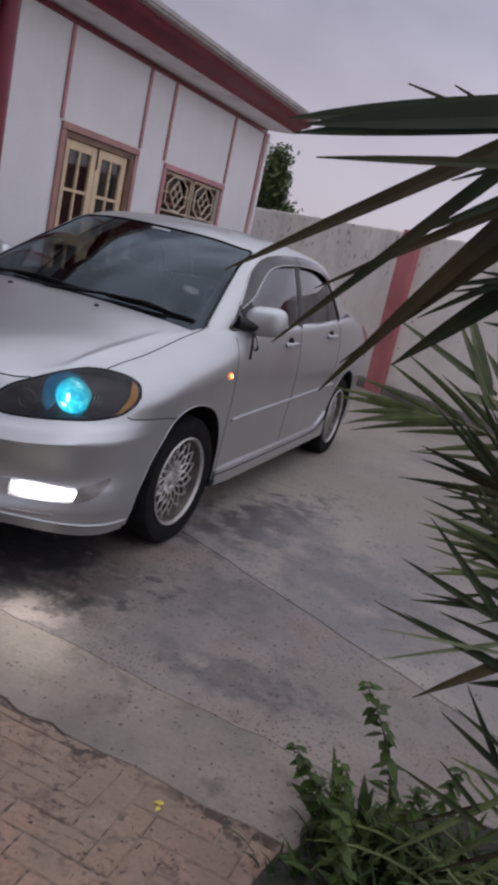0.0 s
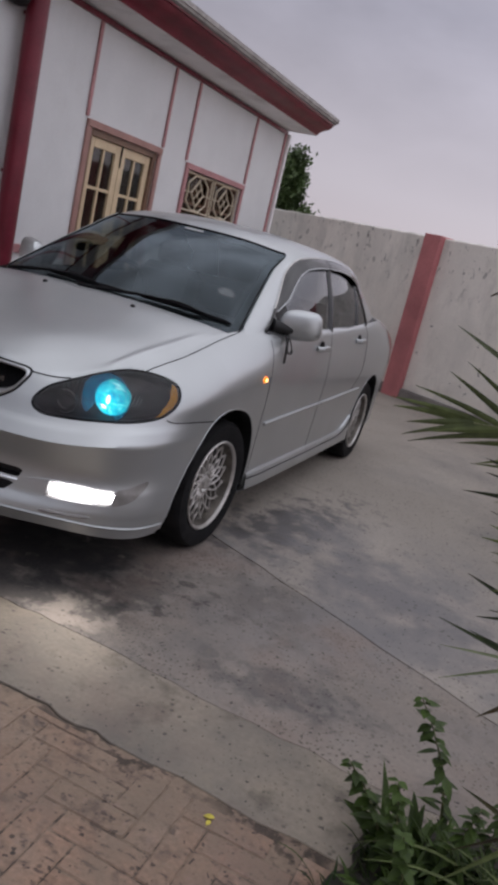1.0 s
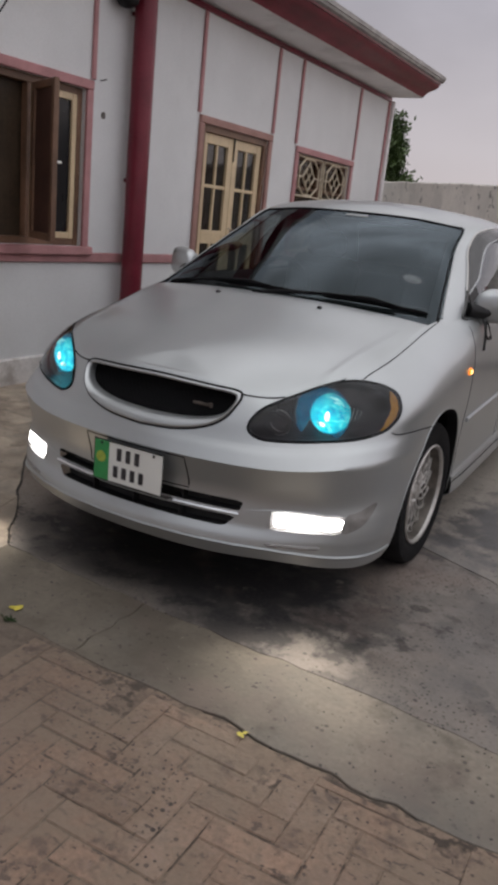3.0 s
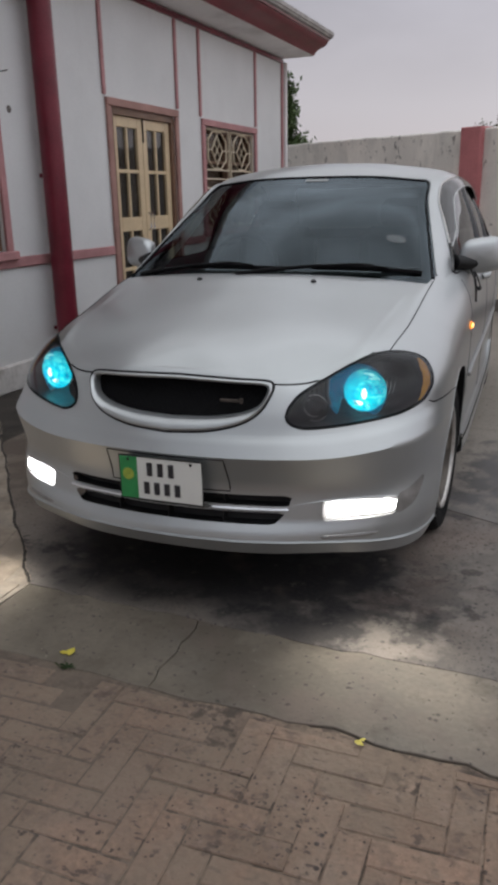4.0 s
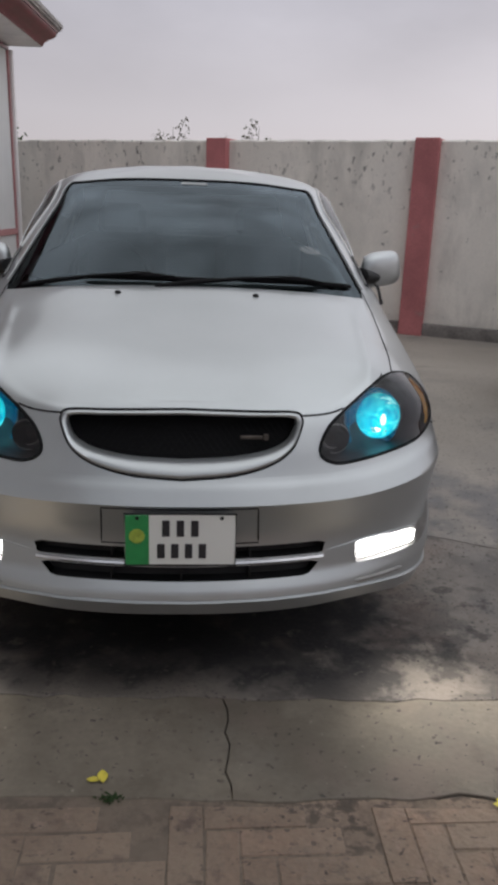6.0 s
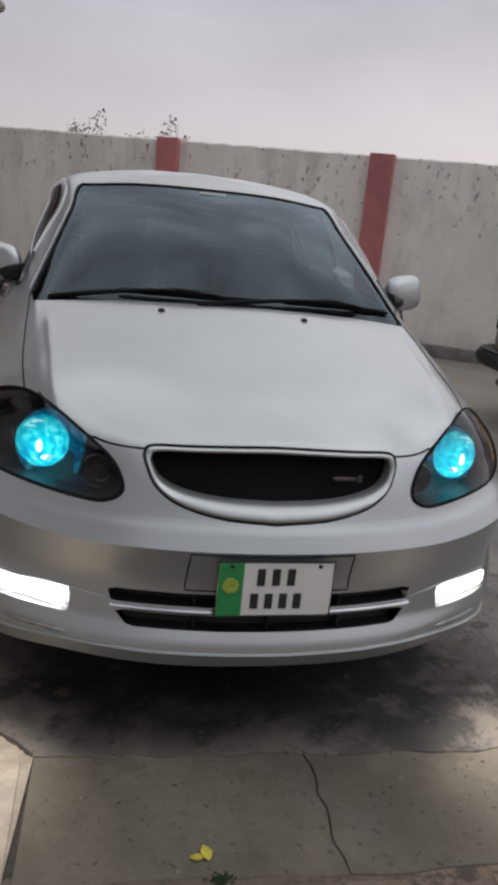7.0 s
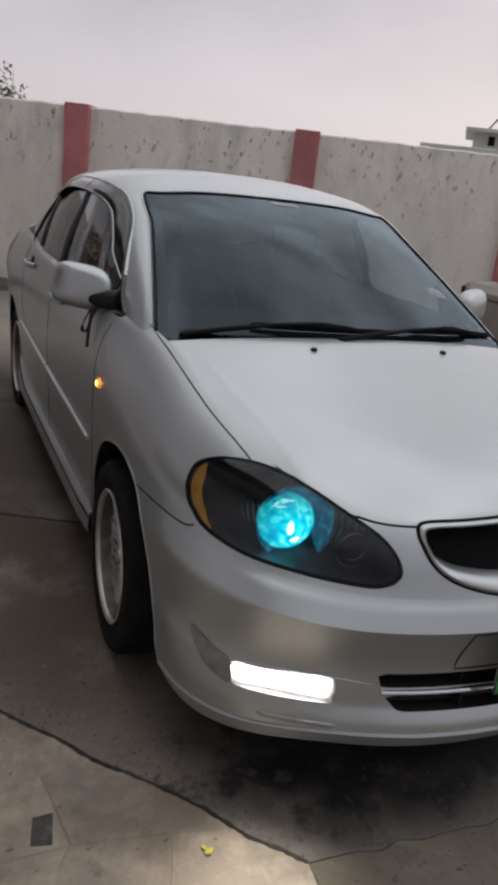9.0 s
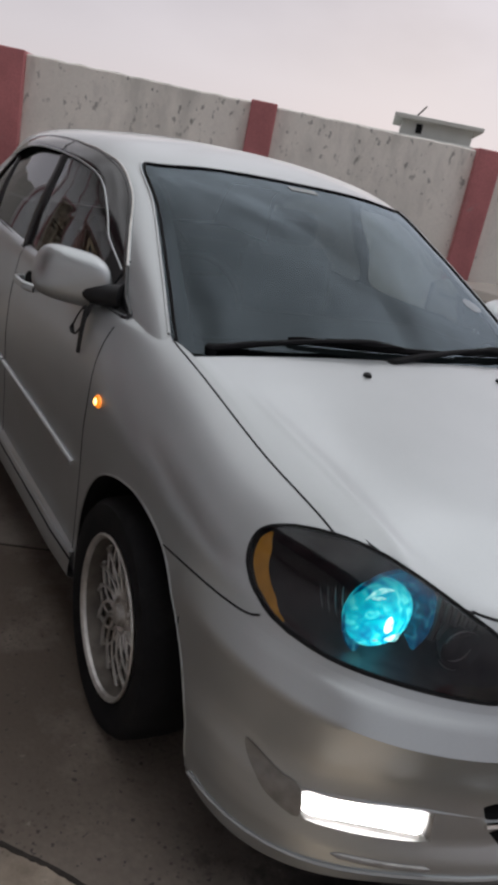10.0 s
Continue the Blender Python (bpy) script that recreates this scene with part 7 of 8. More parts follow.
# ---- the old beige car ----
old = thing("old_car", pose(4.45, 2.0, 0, 0, 0, 0), "dull beige boxy saloon car with a black bumper by the wall", "car")
prof = [(-1.90, 0.42, 0.90, 0.70), (-1.86, 0.36, 0.955, 0.76), (-1.70, 0.30, 0.965, 0.79), (-1.2, 0.24, 0.97, 0.80), (-0.5, 0.22, 0.95, 0.81), (0.6, 0.22, 0.93, 0.81), (1.3, 0.24, 0.91, 0.80), (1.8, 0.30, 0.87, 0.78), (1.98, 0.40, 0.80, 0.72)]
rows = []
for x, z0, z1, w in prof:
    hz = (z1 - z0)
    half = [(0.0, z0), (w * 0.8, z0), (w * 0.97, z0 + 0.05), (w, z0 + 0.4 * hz), (w * 0.985, z0 + 0.66 * hz), (w * 0.985, z0 + 0.70 * hz), (w * 0.965, z1 - 0.05), (w * 0.93, z1 - 0.012), (w * 0.86, z1), (0.0, z1 + 0.01)]
    rows.append([(x, y, z) for y, z in half] + [(x, -y, z) for y, z in reversed(half[1:-1])])
g = Geo().grid(np.array(rows), closed_v=True)
n = len(rows[0])
g.f.append(tuple(range(n)))
g.f.append(tuple((len(rows) - 1) * n + i for i in reversed(range(n))))
part("body", g, M["beige"], old, smooth=28)
top = []
for x, z, w in ((-0.95, 0.95, 0.70), (-0.45, 1.33, 0.60), (-0.2, 1.385, 0.585), (0.4, 1.39, 0.585), (0.62, 1.35, 0.60), (1.15, 0.92, 0.70)):
    top.append([(x, -w, z - 0.02), (x, -w * 0.6, z), (x, 0, z + 0.008), (x, w * 0.6, z), (x, w, z - 0.02)])
part("roof", Geo().grid(np.array(top)[1:5]), M["beige"], old)
part("rear_window", Geo().grid(np.array(top)[0:2]), M["tint"], old)
part("windscreen", Geo().grid(np.array(top)[4:6]), M["tint"], old)
for s in (1, -1):
    part("side_glass", Geo().add([(-0.90, s * 0.72, 0.94), (1.10, s * 0.72, 0.92), (0.60, s * 0.60, 1.33), (-0.44, s * 0.60, 1.31)], [(0, 1, 2, 3) if s < 0 else (3, 2, 1, 0)]), M["tint"], old)
    for x in (0.1,):
        part("pillar", Geo().tube([(x, s * 0.722, 0.93), (x, s * 0.60, 1.37)], 0.03, 8), M["beige"], old)
    part("tail_lamp", Geo().box((-1.892, s * 0.56, 0.70), (0.04, 0.20, 0.05), 0.012), M["black"], old)
    part("lamp_trim", Geo().box((-1.90, s * 0.685, 0.80), (0.035, 0.02, 0.24), 0.006), M["black"], old)
    part("body_strip", Geo().box((0.0, s * 0.808, 0.60), (3.2, 0.018, 0.025), 0.006), M["chrome"], old)
    part("mud_flap", Geo().box((-1.45, s * 0.66, 0.25), (0.02, 0.16, 0.22), 0.006), M["black"], old)
bp = Geo().tube(spline([(-1.56, -0.815, 0.47), (-1.80, -0.815, 0.47), (-1.93, -0.75, 0.47), (-1.965, -0.58, 0.47), (-1.97, 0, 0.47), (-1.965, 0.58, 0.47), (-1.93, 0.75, 0.47), (-1.80, 0.815, 0.47), (-1.56, 0.815, 0.47)], 48), 0.075, 12)
rear_b = part("rear_bumper", bp, M["black"], old, "black plastic rear bumper")
part("bumper_strip", Geo().box((-2.022, 0, 0.535), (0.022, 1.34, 0.014), 0.004), M["disc"], rear_b)
part("exhaust_pipe", Geo().tube([(-1.5, 0.55, 0.30), (-1.90, 0.55, 0.29)], 0.025, 12), M["disc"], old)
part("boot_line", Geo().tube([(-1.905, -0.60, 0.86), (-1.905, 0.60, 0.86)], 0.004, 6), M["seal"], old)
for x in (-1.15, 1.35):
    for s in (1, -1):
        wl_ = part("wheel", Geo().lathe([(-0.08, 0.17), (-0.085, 0.24), (-0.06, 0.285), (0.06, 0.285), (0.085, 0.24), (0.08, 0.17)], 36, "y", (x, s * 0.70, 0.285)), M["rubber"], old)
        part("wheel_cover", Geo().lathe([(s * 0.07, 0.0005), (s * 0.08, 0.06), (s * 0.06, 0.13), (s * 0.082, 0.172)], 24, "y", (x, s * 0.70, 0.285)), M["alloy"], wl_)

# ---- plants ----
def blade(g, p, d, length, width, droop, fold=0.25, n=7, up=Vector((0, 0, 1)), blunt=1.7):
    """A narrow tapering leaf with a fold along its middle."""
    d = Vector(d).normalized()
    side = d.cross(up)
    side = side.normalized() if side.length > 1e-3 else Vector((1, 0, 0))
    rows = []
    q = Vector(p)
    for i in range(n):
        t = i / (n - 1)
        w = width * (min(1, 0.45 + 3.2 * t) if t < 0.2 else (1 - ((t - 0.2) / 0.8) ** blunt)) * 0.5 + 0.0004
        nrm = side.cross(d)
        rows.append([tuple(q - side * w + nrm * fold * w), tuple(q), tuple(q + side * w + nrm * fold * w)])
        q = q + d * (length / (n - 1))
        d = (d + Vector((0, 0, -droop / (n - 1)))).normalized()
    g.grid(np.array(rows))


def frond(parent, rib_pts, leaf, seed, side, count=24, width=0.019, first=0.3, sides=(1, -1), spread=1.0, single=True, mt="frond"):
    """A palm frond: a bending midrib with stiff leaflets along both sides, spread in the plane of side."""
    rnd3 = random.Random(seed)
    n = 24
    rib = spline(rib_pts, n)
    fr = part("frond_rib", Geo().tube(rib, [0.013 * (1 - 0.85 * i / (n - 1)) for i in range(n)], 6), M["stem"], parent)
    mass = Geo()
    for k in range(count):
        t = first + (1 - first) * k / (count - 1)
        i = min(n - 2, int(t * (n - 1)))
        p = rib[i].lerp(rib[i + 1], t * (n - 1) - i)
        dd = (rib[i + 1] - rib[i]).normalized()
        up = dd.cross(Vector(side)).normalized()
        sd = up.cross(dd)
        for s in sides:
            ln = leaf * (0.75 + 0.4 * math.sin(math.pi * min(1, t))) * rnd3.uniform(0.75, 1.15)
            a = dd * (0.55 + 1.2 * t ** 3) + sd * s * spread * rnd3.uniform(0.6, 1.0) * (1.1 - 0.5 * t ** 3) + up * spread * rnd3.uniform(-0.45, 0.55)
            g = Geo() if single else mass
            blade(g, p, a, ln, width * rnd3.uniform(0.8, 1.2), rnd3.uniform(0.0, 0.25), up=up)
            if single:
                part("leaflet", g, M[mt], fr, smooth=0)
    if not single:
        tagged(part("leaflet_mass", mass, M["frond"], fr, smooth=0), kind="stuff")
    return fr


palm = thing("young_palm", Matrix.Identity(4), "young date palm with stiff dark green fronds at the paving's edge", "palm")
part("trunk", Geo().lathe([(0.0, 0.15), (0.12, 0.13), (0.28, 0.11), (0.36, 0.05), (0.37, 0.0005)], 16, "z", (2.95, -1.95, -0.01)), M["bark"], palm)
PB = (2.95, -1.95, 0.30)
# the frond that reaches furthest over the paving, with its long leaflets
reach = part("frond_rib", Geo().tube(spline([PB, (2.80, -2.08, 1.0), (2.50, -2.35, 1.40), (2.24, -2.56, 1.50), (2.155, -2.68, 1.505), (2.156, -2.80, 1.49)], 30), [0.012 - 0.0003 * i for i in range(30)], 6), M["stem"], palm)
for base, tip, w, bl, mt in (((2.158, -2.791, 1.488), (2.068, -2.841, 1.461), 0.0089, 3.6, "frond"),
                     ((2.16, -2.792, 1.482), (2.071, -2.841, 1.456), 0.0089, 3.2, "frond"),
                     ((2.157, -2.798, 1.483), (2.076, -2.844, 1.459), 0.0109, 3.0, "frond"),
                     ((2.102, -2.732, 1.497), (2.083, -2.738, 1.501), 0.0016, 1.3, "frond"),
                     ((2.116, -2.726, 1.5), (2.103, -2.729, 1.505), 0.0013, 1.3, "frond"),
                     ((2.152, -2.72, 1.477), (2.053, -2.759, 1.46), 0.0048, 2.5, "frond"),
                     ((2.155, -2.671, 1.493), (2.107, -2.694, 1.468), 0.0042, 1.7, "frond"),
                     ((2.154, -2.628, 1.488), (2.048, -2.641, 1.332), 0.0119, 2.2, "old_frond"),
                     ((2.162, -2.631, 1.469), (2.056, -2.633, 1.353), 0.0084, 2.2, "old_frond"),
                     ((2.159, -2.618, 1.478), (2.078, -2.616, 1.388), 0.0078, 2.2, "old_frond"),
                     ((2.155, -2.652, 1.482), (2.095, -2.684, 1.439), 0.0075, 1.7, "frond"),
                     ((2.17, -2.571, 1.437), (2.096, -2.603, 1.413), 0.0052, 1.7, "frond"),
                     ((2.171, -2.572, 1.433), (2.11, -2.598, 1.413), 0.0045, 1.7, "frond"),
                     ((2.159, -2.573, 1.441), (2.091, -2.589, 1.391), 0.0068, 1.7, "frond"),
                     ((2.159, -2.577, 1.43), (2.121, -2.59, 1.429), 0.0037, 1.7, "frond"),
                     ((2.161, -2.574, 1.438), (2.08, -2.581, 1.354), 0.0155, 2.2, "frond"),
                     ((2.184, -2.522, 1.397), (2.131, -2.541, 1.397), 0.0074, 1.7, "frond"),
                     ((2.15, -2.702, 1.499), (1.998, -2.716, 1.398), 0.0094, 2.4, "old_frond"),
                     ((2.151, -2.702, 1.496), (2.034, -2.712, 1.364), 0.0080, 2.0, "frond"),
                     ((2.159, -2.663, 1.478), (2.029, -2.637, 1.397), 0.0076, 2.0, "old_frond")):
    g = Geo()
    b0, t0 = Vector(base), Vector(tip)
    blade(g, b0 + (b0 - t0) * 0.25, t0 - b0, 1.25 * (t0 - b0).length, w, 0.03, n=10, up=Vector((0.1, -1, 0.35)), blunt=bl)
    part("leaflet", g, M[mt], reach, smooth=0)
# two low fronds with long stiff leaflets
for rib, leaves in (((PB, (2.415, -1.463, 0.676), (2.332, -1.412, 0.729), (2.299, -1.362, 0.879)),
                     (((2.284, -1.36, 0.908), (2.016, -1.396, 0.961), 0.0154, "frond"),
                     ((2.278, -1.411, 0.723), (2.048, -1.396, 0.919), 0.0218, "frond"),
                     ((2.319, -1.367, 0.833), (2.063, -1.388, 0.929), 0.0231, "frond"),
                     ((2.248, -1.416, 0.741), (2.013, -1.435, 0.817), 0.0180, "frond"),
                     ((2.307, -1.372, 0.83), (2.051, -1.411, 0.856), 0.0115, "pale_frond"),
                     ((2.265, -1.403, 0.768), (2.056, -1.443, 0.73), 0.0154, "frond"),
                     ((2.272, -1.402, 0.764), (2.076, -1.431, 0.75), 0.0115, "frond"),
                     ((2.352, -1.396, 0.681), (2.122, -1.423, 0.719), 0.0167, "frond"),
                     ((2.372, -1.406, 0.616), (1.984, -1.473, 0.712), 0.0180, "frond"),
                     ((2.351, -1.411, 0.624), (2.051, -1.453, 0.7), 0.0180, "frond"),
                     ((2.294, -1.419, 0.672), (2.002, -1.482, 0.653), 0.0090, "young_frond"),
                     ((2.341, -1.39, 0.717), (2.019, -1.495, 0.582), 0.0115, "young_frond"),
                     ((2.359, -1.388, 0.701), (2.122, -1.476, 0.517), 0.0308, "old_frond"),
                     ((2.382, -1.401, 0.623), (2.23, -1.423, 0.576), 0.0231, "frond"),
                     ((2.344, -1.381, 0.749), (2.12, -1.396, 0.824), 0.0180, "frond"),
                     ((2.341, -1.368, 0.799), (2.14, -1.374, 0.881), 0.0205, "frond"),
                     ((2.291, -1.342, 0.967), (2.045, -1.378, 0.99), 0.0180, "frond"),
                     ((2.325, -1.355, 0.873), (2.109, -1.379, 0.9), 0.0180, "frond"))),
                    ((PB, (2.501, -1.52, 0.428), (2.383, -1.507, 0.385)),
                     (((2.369, -1.479, 0.426), (2.193, -1.474, 0.512), 0.0152, "frond"),
                     ((2.347, -1.473, 0.478), (2.218, -1.461, 0.528), 0.0101, "frond"),
                     ((2.369, -1.484, 0.407), (2.231, -1.442, 0.582), 0.0152, "frond"),
                     ((2.336, -1.514, 0.336), (2.223, -1.492, 0.406), 0.0127, "frond"),
                     ((2.384, -1.481, 0.398), (2.245, -1.481, 0.418), 0.0127, "pale_frond"),
                     ((2.42, -1.463, 0.419), (2.147, -1.584, 0.158), 0.0165, "pale_frond"),
                     ((2.436, -1.461, 0.404), (2.152, -1.562, 0.232), 0.0114, "old_frond"),
                     ((2.358, -1.515, 0.303), (2.143, -1.528, 0.375), 0.0152, "frond"),
                     ((2.392, -1.491, 0.349), (2.299, -1.466, 0.405), 0.0114, "pale_frond"),
                     ((2.414, -1.492, 0.316), (2.279, -1.477, 0.387), 0.0114, "pale_frond"),
                     ((2.457, -1.461, 0.377), (2.233, -1.561, 0.129), 0.0152, "pale_frond"),
                     ((2.475, -1.47, 0.318), (2.329, -1.525, 0.141), 0.0177, "pale_frond"),
                     ((2.448, -1.488, 0.286), (2.262, -1.544, 0.155), 0.0114, "old_frond")))):
    low = part("frond_rib", Geo().tube(spline(rib, 20), [0.011 - 0.0003 * i for i in range(20)], 6), M["stem"], palm)
    for base, tip, w, mt in leaves:
        g = Geo()
        b0, t0 = Vector(base), Vector(tip)
        blade(g, b0, t0 - b0, (t0 - b0).length, w, 0.04, n=8, up=Vector((0.2, -1, 0.5)))
        part("leaflet", g, M[mt], low, smooth=0)
# an upright young frond with pale blades
young = part("frond_rib", Geo().tube(spline([PB, (2.341, -1.27, 0.965), (2.199, -1.179, 1.086), (2.078, -1.139, 1.192)], 20), [0.010 - 0.0003 * i for i in range(20)], 6), M["stem"], palm)
for base, tip, w in (((2.08, -1.138, 1.193), (1.968, -1.126, 1.389), 0.0312),
                     ((2.068, -1.139, 1.204), (1.988, -1.101, 1.372), 0.0285),
                     ((2.093, -1.14, 1.167), (1.952, -1.138, 1.364), 0.0255),
                     ((2.096, -1.131, 1.196), (1.797, -1.146, 1.333), 0.0201),
                     ((2.129, -1.125, 1.176), (2.056, -1.106, 1.345), 0.0340),
                     ((2.128, -1.118, 1.204), (2.04, -1.124, 1.298), 0.0255),
                     ((2.118, -1.131, 1.166), (2.005, -1.165, 1.189), 0.0283)):
    g = Geo()
    b0, t0 = Vector(base), Vector(tip)
    blade(g, b0, t0 - b0, (t0 - b0).length, w, 0.05, n=8, up=Vector((0.2, -1, 0.3)))
    part("leaflet", g, M["young_frond"], young, smooth=0)
for mid, lf, sd, side, cnt, spr in (
        (((2.80, -1.45, 0.62), (2.494, -0.96, 0.902), (2.236, -1.015, 1.038), (2.032, -1.071, 1.096), (1.90, -1.11, 1.095)), 0.28, 2, (0.1, 0.2, 1.0), 9, 0.5),
        (((2.80, -1.50, 0.62), (2.561, -1.171, 0.840), (2.309, -1.232, 0.944), (2.182, -1.256, 1.00)), 0.30, 3, (0.3, 0.1, 1.0), 12, 0.9),
        (((2.80, -1.55, 0.55), (2.60, -1.25, 0.70), (2.37, -1.30, 0.815), (2.235, -1.33, 0.88)), 0.28, 12, (0.2, 0.2, 1.0), 13, 1.1)):
    frond(palm, [PB, *mid], lf, sd, side, cnt, width=0.017 if sd == 2 else 0.020, first=0.45, spread=spr, mt="pale_frond" if sd in (2, 12) else "frond")
for mid, lf, sd, side, cnt in (
        (((3.10, -1.55, 0.9), (3.3, -1.2, 1.3), (3.5, -0.9, 1.4)), 0.30, 6, (1, -0.6, 0), 22),
        (((3.15, -2.15, 0.9), (3.45, -2.3, 1.3), (3.75, -2.5, 1.4)), 0.30, 7, (0.3, 1, 0), 22),
        (((3.0, -2.3, 0.9), (3.05, -2.7, 1.3), (3.1, -3.1, 1.35)), 0.30, 8, (1, 0.1, 0), 22)):
    frond(palm, [PB, *mid], lf, sd, side, cnt, single=False)

rnd = random.Random(40)
weeds = Geo()
for k in range(190):
    x, y = 2.13 + abs(rnd.gauss(0, 0.30)), -1.50 + rnd.gauss(0, 0.16)
    a = rnd.uniform(0, 2 * math.pi)
    blade(weeds, (x, y, 0.005), (math.cos(a) * 0.6, math.sin(a) * 0.6, 1.0), rnd.uniform(0.10, 0.24), rnd.uniform(0.006, 0.015), rnd.uniform(0.5, 2.2), n=6)
# short tufts along the bed's edge
for k in range(170):
    y = rnd.uniform(-2.1, -1.25)
    x = (1.93 if y < -1.6 else 1.98) + rnd.gauss(0.02, 0.035)
    a = rnd.uniform(0, 2 * math.pi)
    blade(weeds, (x, y, 0.002), (math.cos(a) * 0.9, math.sin(a) * 0.9, 1.0), rnd.uniform(0.025, 0.085), rnd.uniform(0.004, 0.009), rnd.uniform(0.5, 2.0), n=4)
# long pale blades arching over the tufts
arcs = Geo()
for k in range(16):
    x, y = 2.55 + rnd.gauss(0, 0.12), -1.50 + rnd.gauss(0, 0.12)
    a = rnd.uniform(2.2, 4.2)
    blade(arcs, (x, y, 0.01), (math.cos(a) * 0.9, math.sin(a) * 0.7, 1.0), rnd.uniform(0.28, 0.50), rnd.uniform(0.007, 0.014), rnd.uniform(1.2, 2.6), n=9)
tagged(part("long_grass", arcs, M["pale_frond"], None, smooth=0), "long pale green blades arching over the bed", "grass", kind="stuff")
shoots = Geo()
for k in range(280):
    x, y = (2.14, -1.45) if k < 110 else (2.36, -1.47)
    x, y = x + rnd.gauss(0.0, 0.09), y + rnd.gauss(0, 0.10)
    a = rnd.uniform(0, 2 * math.pi)
    blade(shoots, (x, y, 0.005), (math.cos(a) * 0.55, math.sin(a) * 0.55, 1.0), rnd.uniform(0.08, 0.22), rnd.uniform(0.012, 0.034), rnd.uniform(0.3, 1.6), n=7)
for p0, p1, wd in (((2.111, -1.401, 0.03), (1.849, -1.421, 0.181), 0.060), ((2.032, -1.457, -0.077), (1.98, -1.414, 0.073), 0.040)):
    blade(shoots, p0, Vector(p1) - Vector(p0), 0.78 * (Vector(p1) - Vector(p0)).length, 0.8 * wd, 0.25, n=9, up=Vector((0.3, -1, 0.4)), blunt=2.4)
tagged(part("low_shoots", shoots, M["leaf"], None, smooth=0), "dense broad-bladed green shoots growing in the bed", "plant", kind="stuff")
tagged(part("grass_clump", weeds, M["grass"], None, smooth=0), "unkempt coarse grass growing at the bed's edge", "grass", kind="stuff")


def leaf_shape(g, p, d, ln, w, up):
    d = Vector(d).normalized()
    s = d.cross(up).normalized()
    u = s.cross(d)
    rows = []
    for t, k in ((0, 0.05), (0.2, 0.7), (0.45, 1.0), (0.7, 0.7), (0.88, 0.3), (1.0, 0.02)):
        q = Vector(p) + d * ln * t - u * 0.18 * ln * t * t
        rows.append([tuple(q - s * w * k + u * 0.12 * w * k), tuple(q), tuple(q + s * w * k + u * 0.12 * w * k)])
    g.grid(np.array(rows))


def weed(base, height, seed, lean, size):
    rnd4 = random.Random(seed)
    w = thing("leafy_weed", Matrix.Translation(base), "leafy green weed with small pointed leaves on a thin stem", "weed", group="weeds in the bed")
    pts4 = spline([(0, 0, -0.005), (lean[0] * 0.2, lean[1] * 0.2, height * 0.4), (lean[0] * 0.6, lean[1] * 0.6, height * 0.75), (lean[0], lean[1], height)], 22)
    part("stem", Geo().tube(pts4, [0.0045 * (1 - 0.7 * i / 21) for i in range(22)], 6), M["stem"], w)
    for i in range(4, 22):
        a = i * 2.4 + rnd4.uniform(-0.5, 0.5)
        for k in range(2):
            d = Vector((math.cos(a + k * math.pi), math.sin(a + k * math.pi), rnd4.uniform(-0.6, 0.35)))
            g = Geo()
            leaf_shape(g, pts4[i], d, size * rnd4.uniform(0.6, 1.1) * (1.25 - 0.6 * i / 21), size * 0.21 * rnd4.uniform(0.8, 1.2), Vector((0, 0, 1)))
            part("leaf", g, M["leaf"], w, smooth=0)


weed((2.15, -1.25, 0.012), 0.40, 1, (-0.15, -0.05), 0.064)
weed((2.02, -1.42, 0.012), 0.25, 2, (-0.13, -0.04), 0.060)
weed((2.06, -1.48, 0.012), 0.25, 3, (-0.05, 0.03), 0.055)
weed((2.18, -1.40, 0.012), 0.24, 4, (0.03, 0.0), 0.055)
weed((2.26, -1.30, 0.012), 0.24, 5, (0.03, 0.05), 0.055)
weed((2.10, -1.62, 0.012), 0.26, 6, (-0.04, -0.02), 0.055)


def tree(name, base, height, spread, seed, leaves, size, label, trunk_r=0.12, low=0.45, leaf_mat="tree_leaf"):
    rnd5 = random.Random(seed)
    t = thing(name, Matrix.Translation(base), label, "tree")
    g = Geo()
    g.tube([(0, 0, -0.05), (0.04, 0.02, height * 0.3), (0.0, 0.06, height * 0.6), (0.05, 0.0, height * 0.9)], [trunk_r, trunk_r * 0.8, trunk_r * 0.5, trunk_r * 0.15], 10)
    tips = []
    for k in range(18):
        z = height * rnd5.uniform(low, 0.85)
        a = rnd5.uniform(0, 2 * math.pi)
        r = spread * rnd5.uniform(0.55, 1.0) * (1.15 - 0.5 * abs(z / height - 0.65))
        e = Vector((r * math.cos(a), r * math.sin(a), min(height, z + rnd5.uniform(0.15, 0.5) * spread)))
        g.tube([(0.02, 0.03, z * 0.8), Vector((0.02, 0.03, z * 0.8)).lerp(e, 0.5) + Vector((0, 0, 0.08)), e], [trunk_r * 0.3, trunk_r * 0.18, 0.006], 6)
        for q in range(4):
            tips.append(e.lerp(Vector((0, 0, z)), rnd5.uniform(0, 0.65)) + Vector([rnd5.gauss(0, 0.14 * spread) for _ in range(3)]))
    part("trunk", g, M["bark"], t)
    lv = Geo()
    for k in range(leaves):
        c = tips[rnd5.randrange(len(tips))]
        p = c + Vector([rnd5.gauss(0, spread * 0.11) for _ in range(3)])
        d = Vector([rnd5.gauss(0, 1) for _ in range(3)])
        d.z -= 0.4
        d.normalize()
        s = d.cross(Vector((rnd5.random(), rnd5.random(), rnd5.random()))).normalized()
        ln = size * rnd5.uniform(0.6, 1.3)
        lv.add([p, p + d * ln * 0.5 + s * ln * 0.22, p + d * ln, p + d * ln * 0.5 - s * ln * 0.22], [(0, 1, 2, 3)])
    part("crown", lv, M[leaf_mat], t, smooth=0)


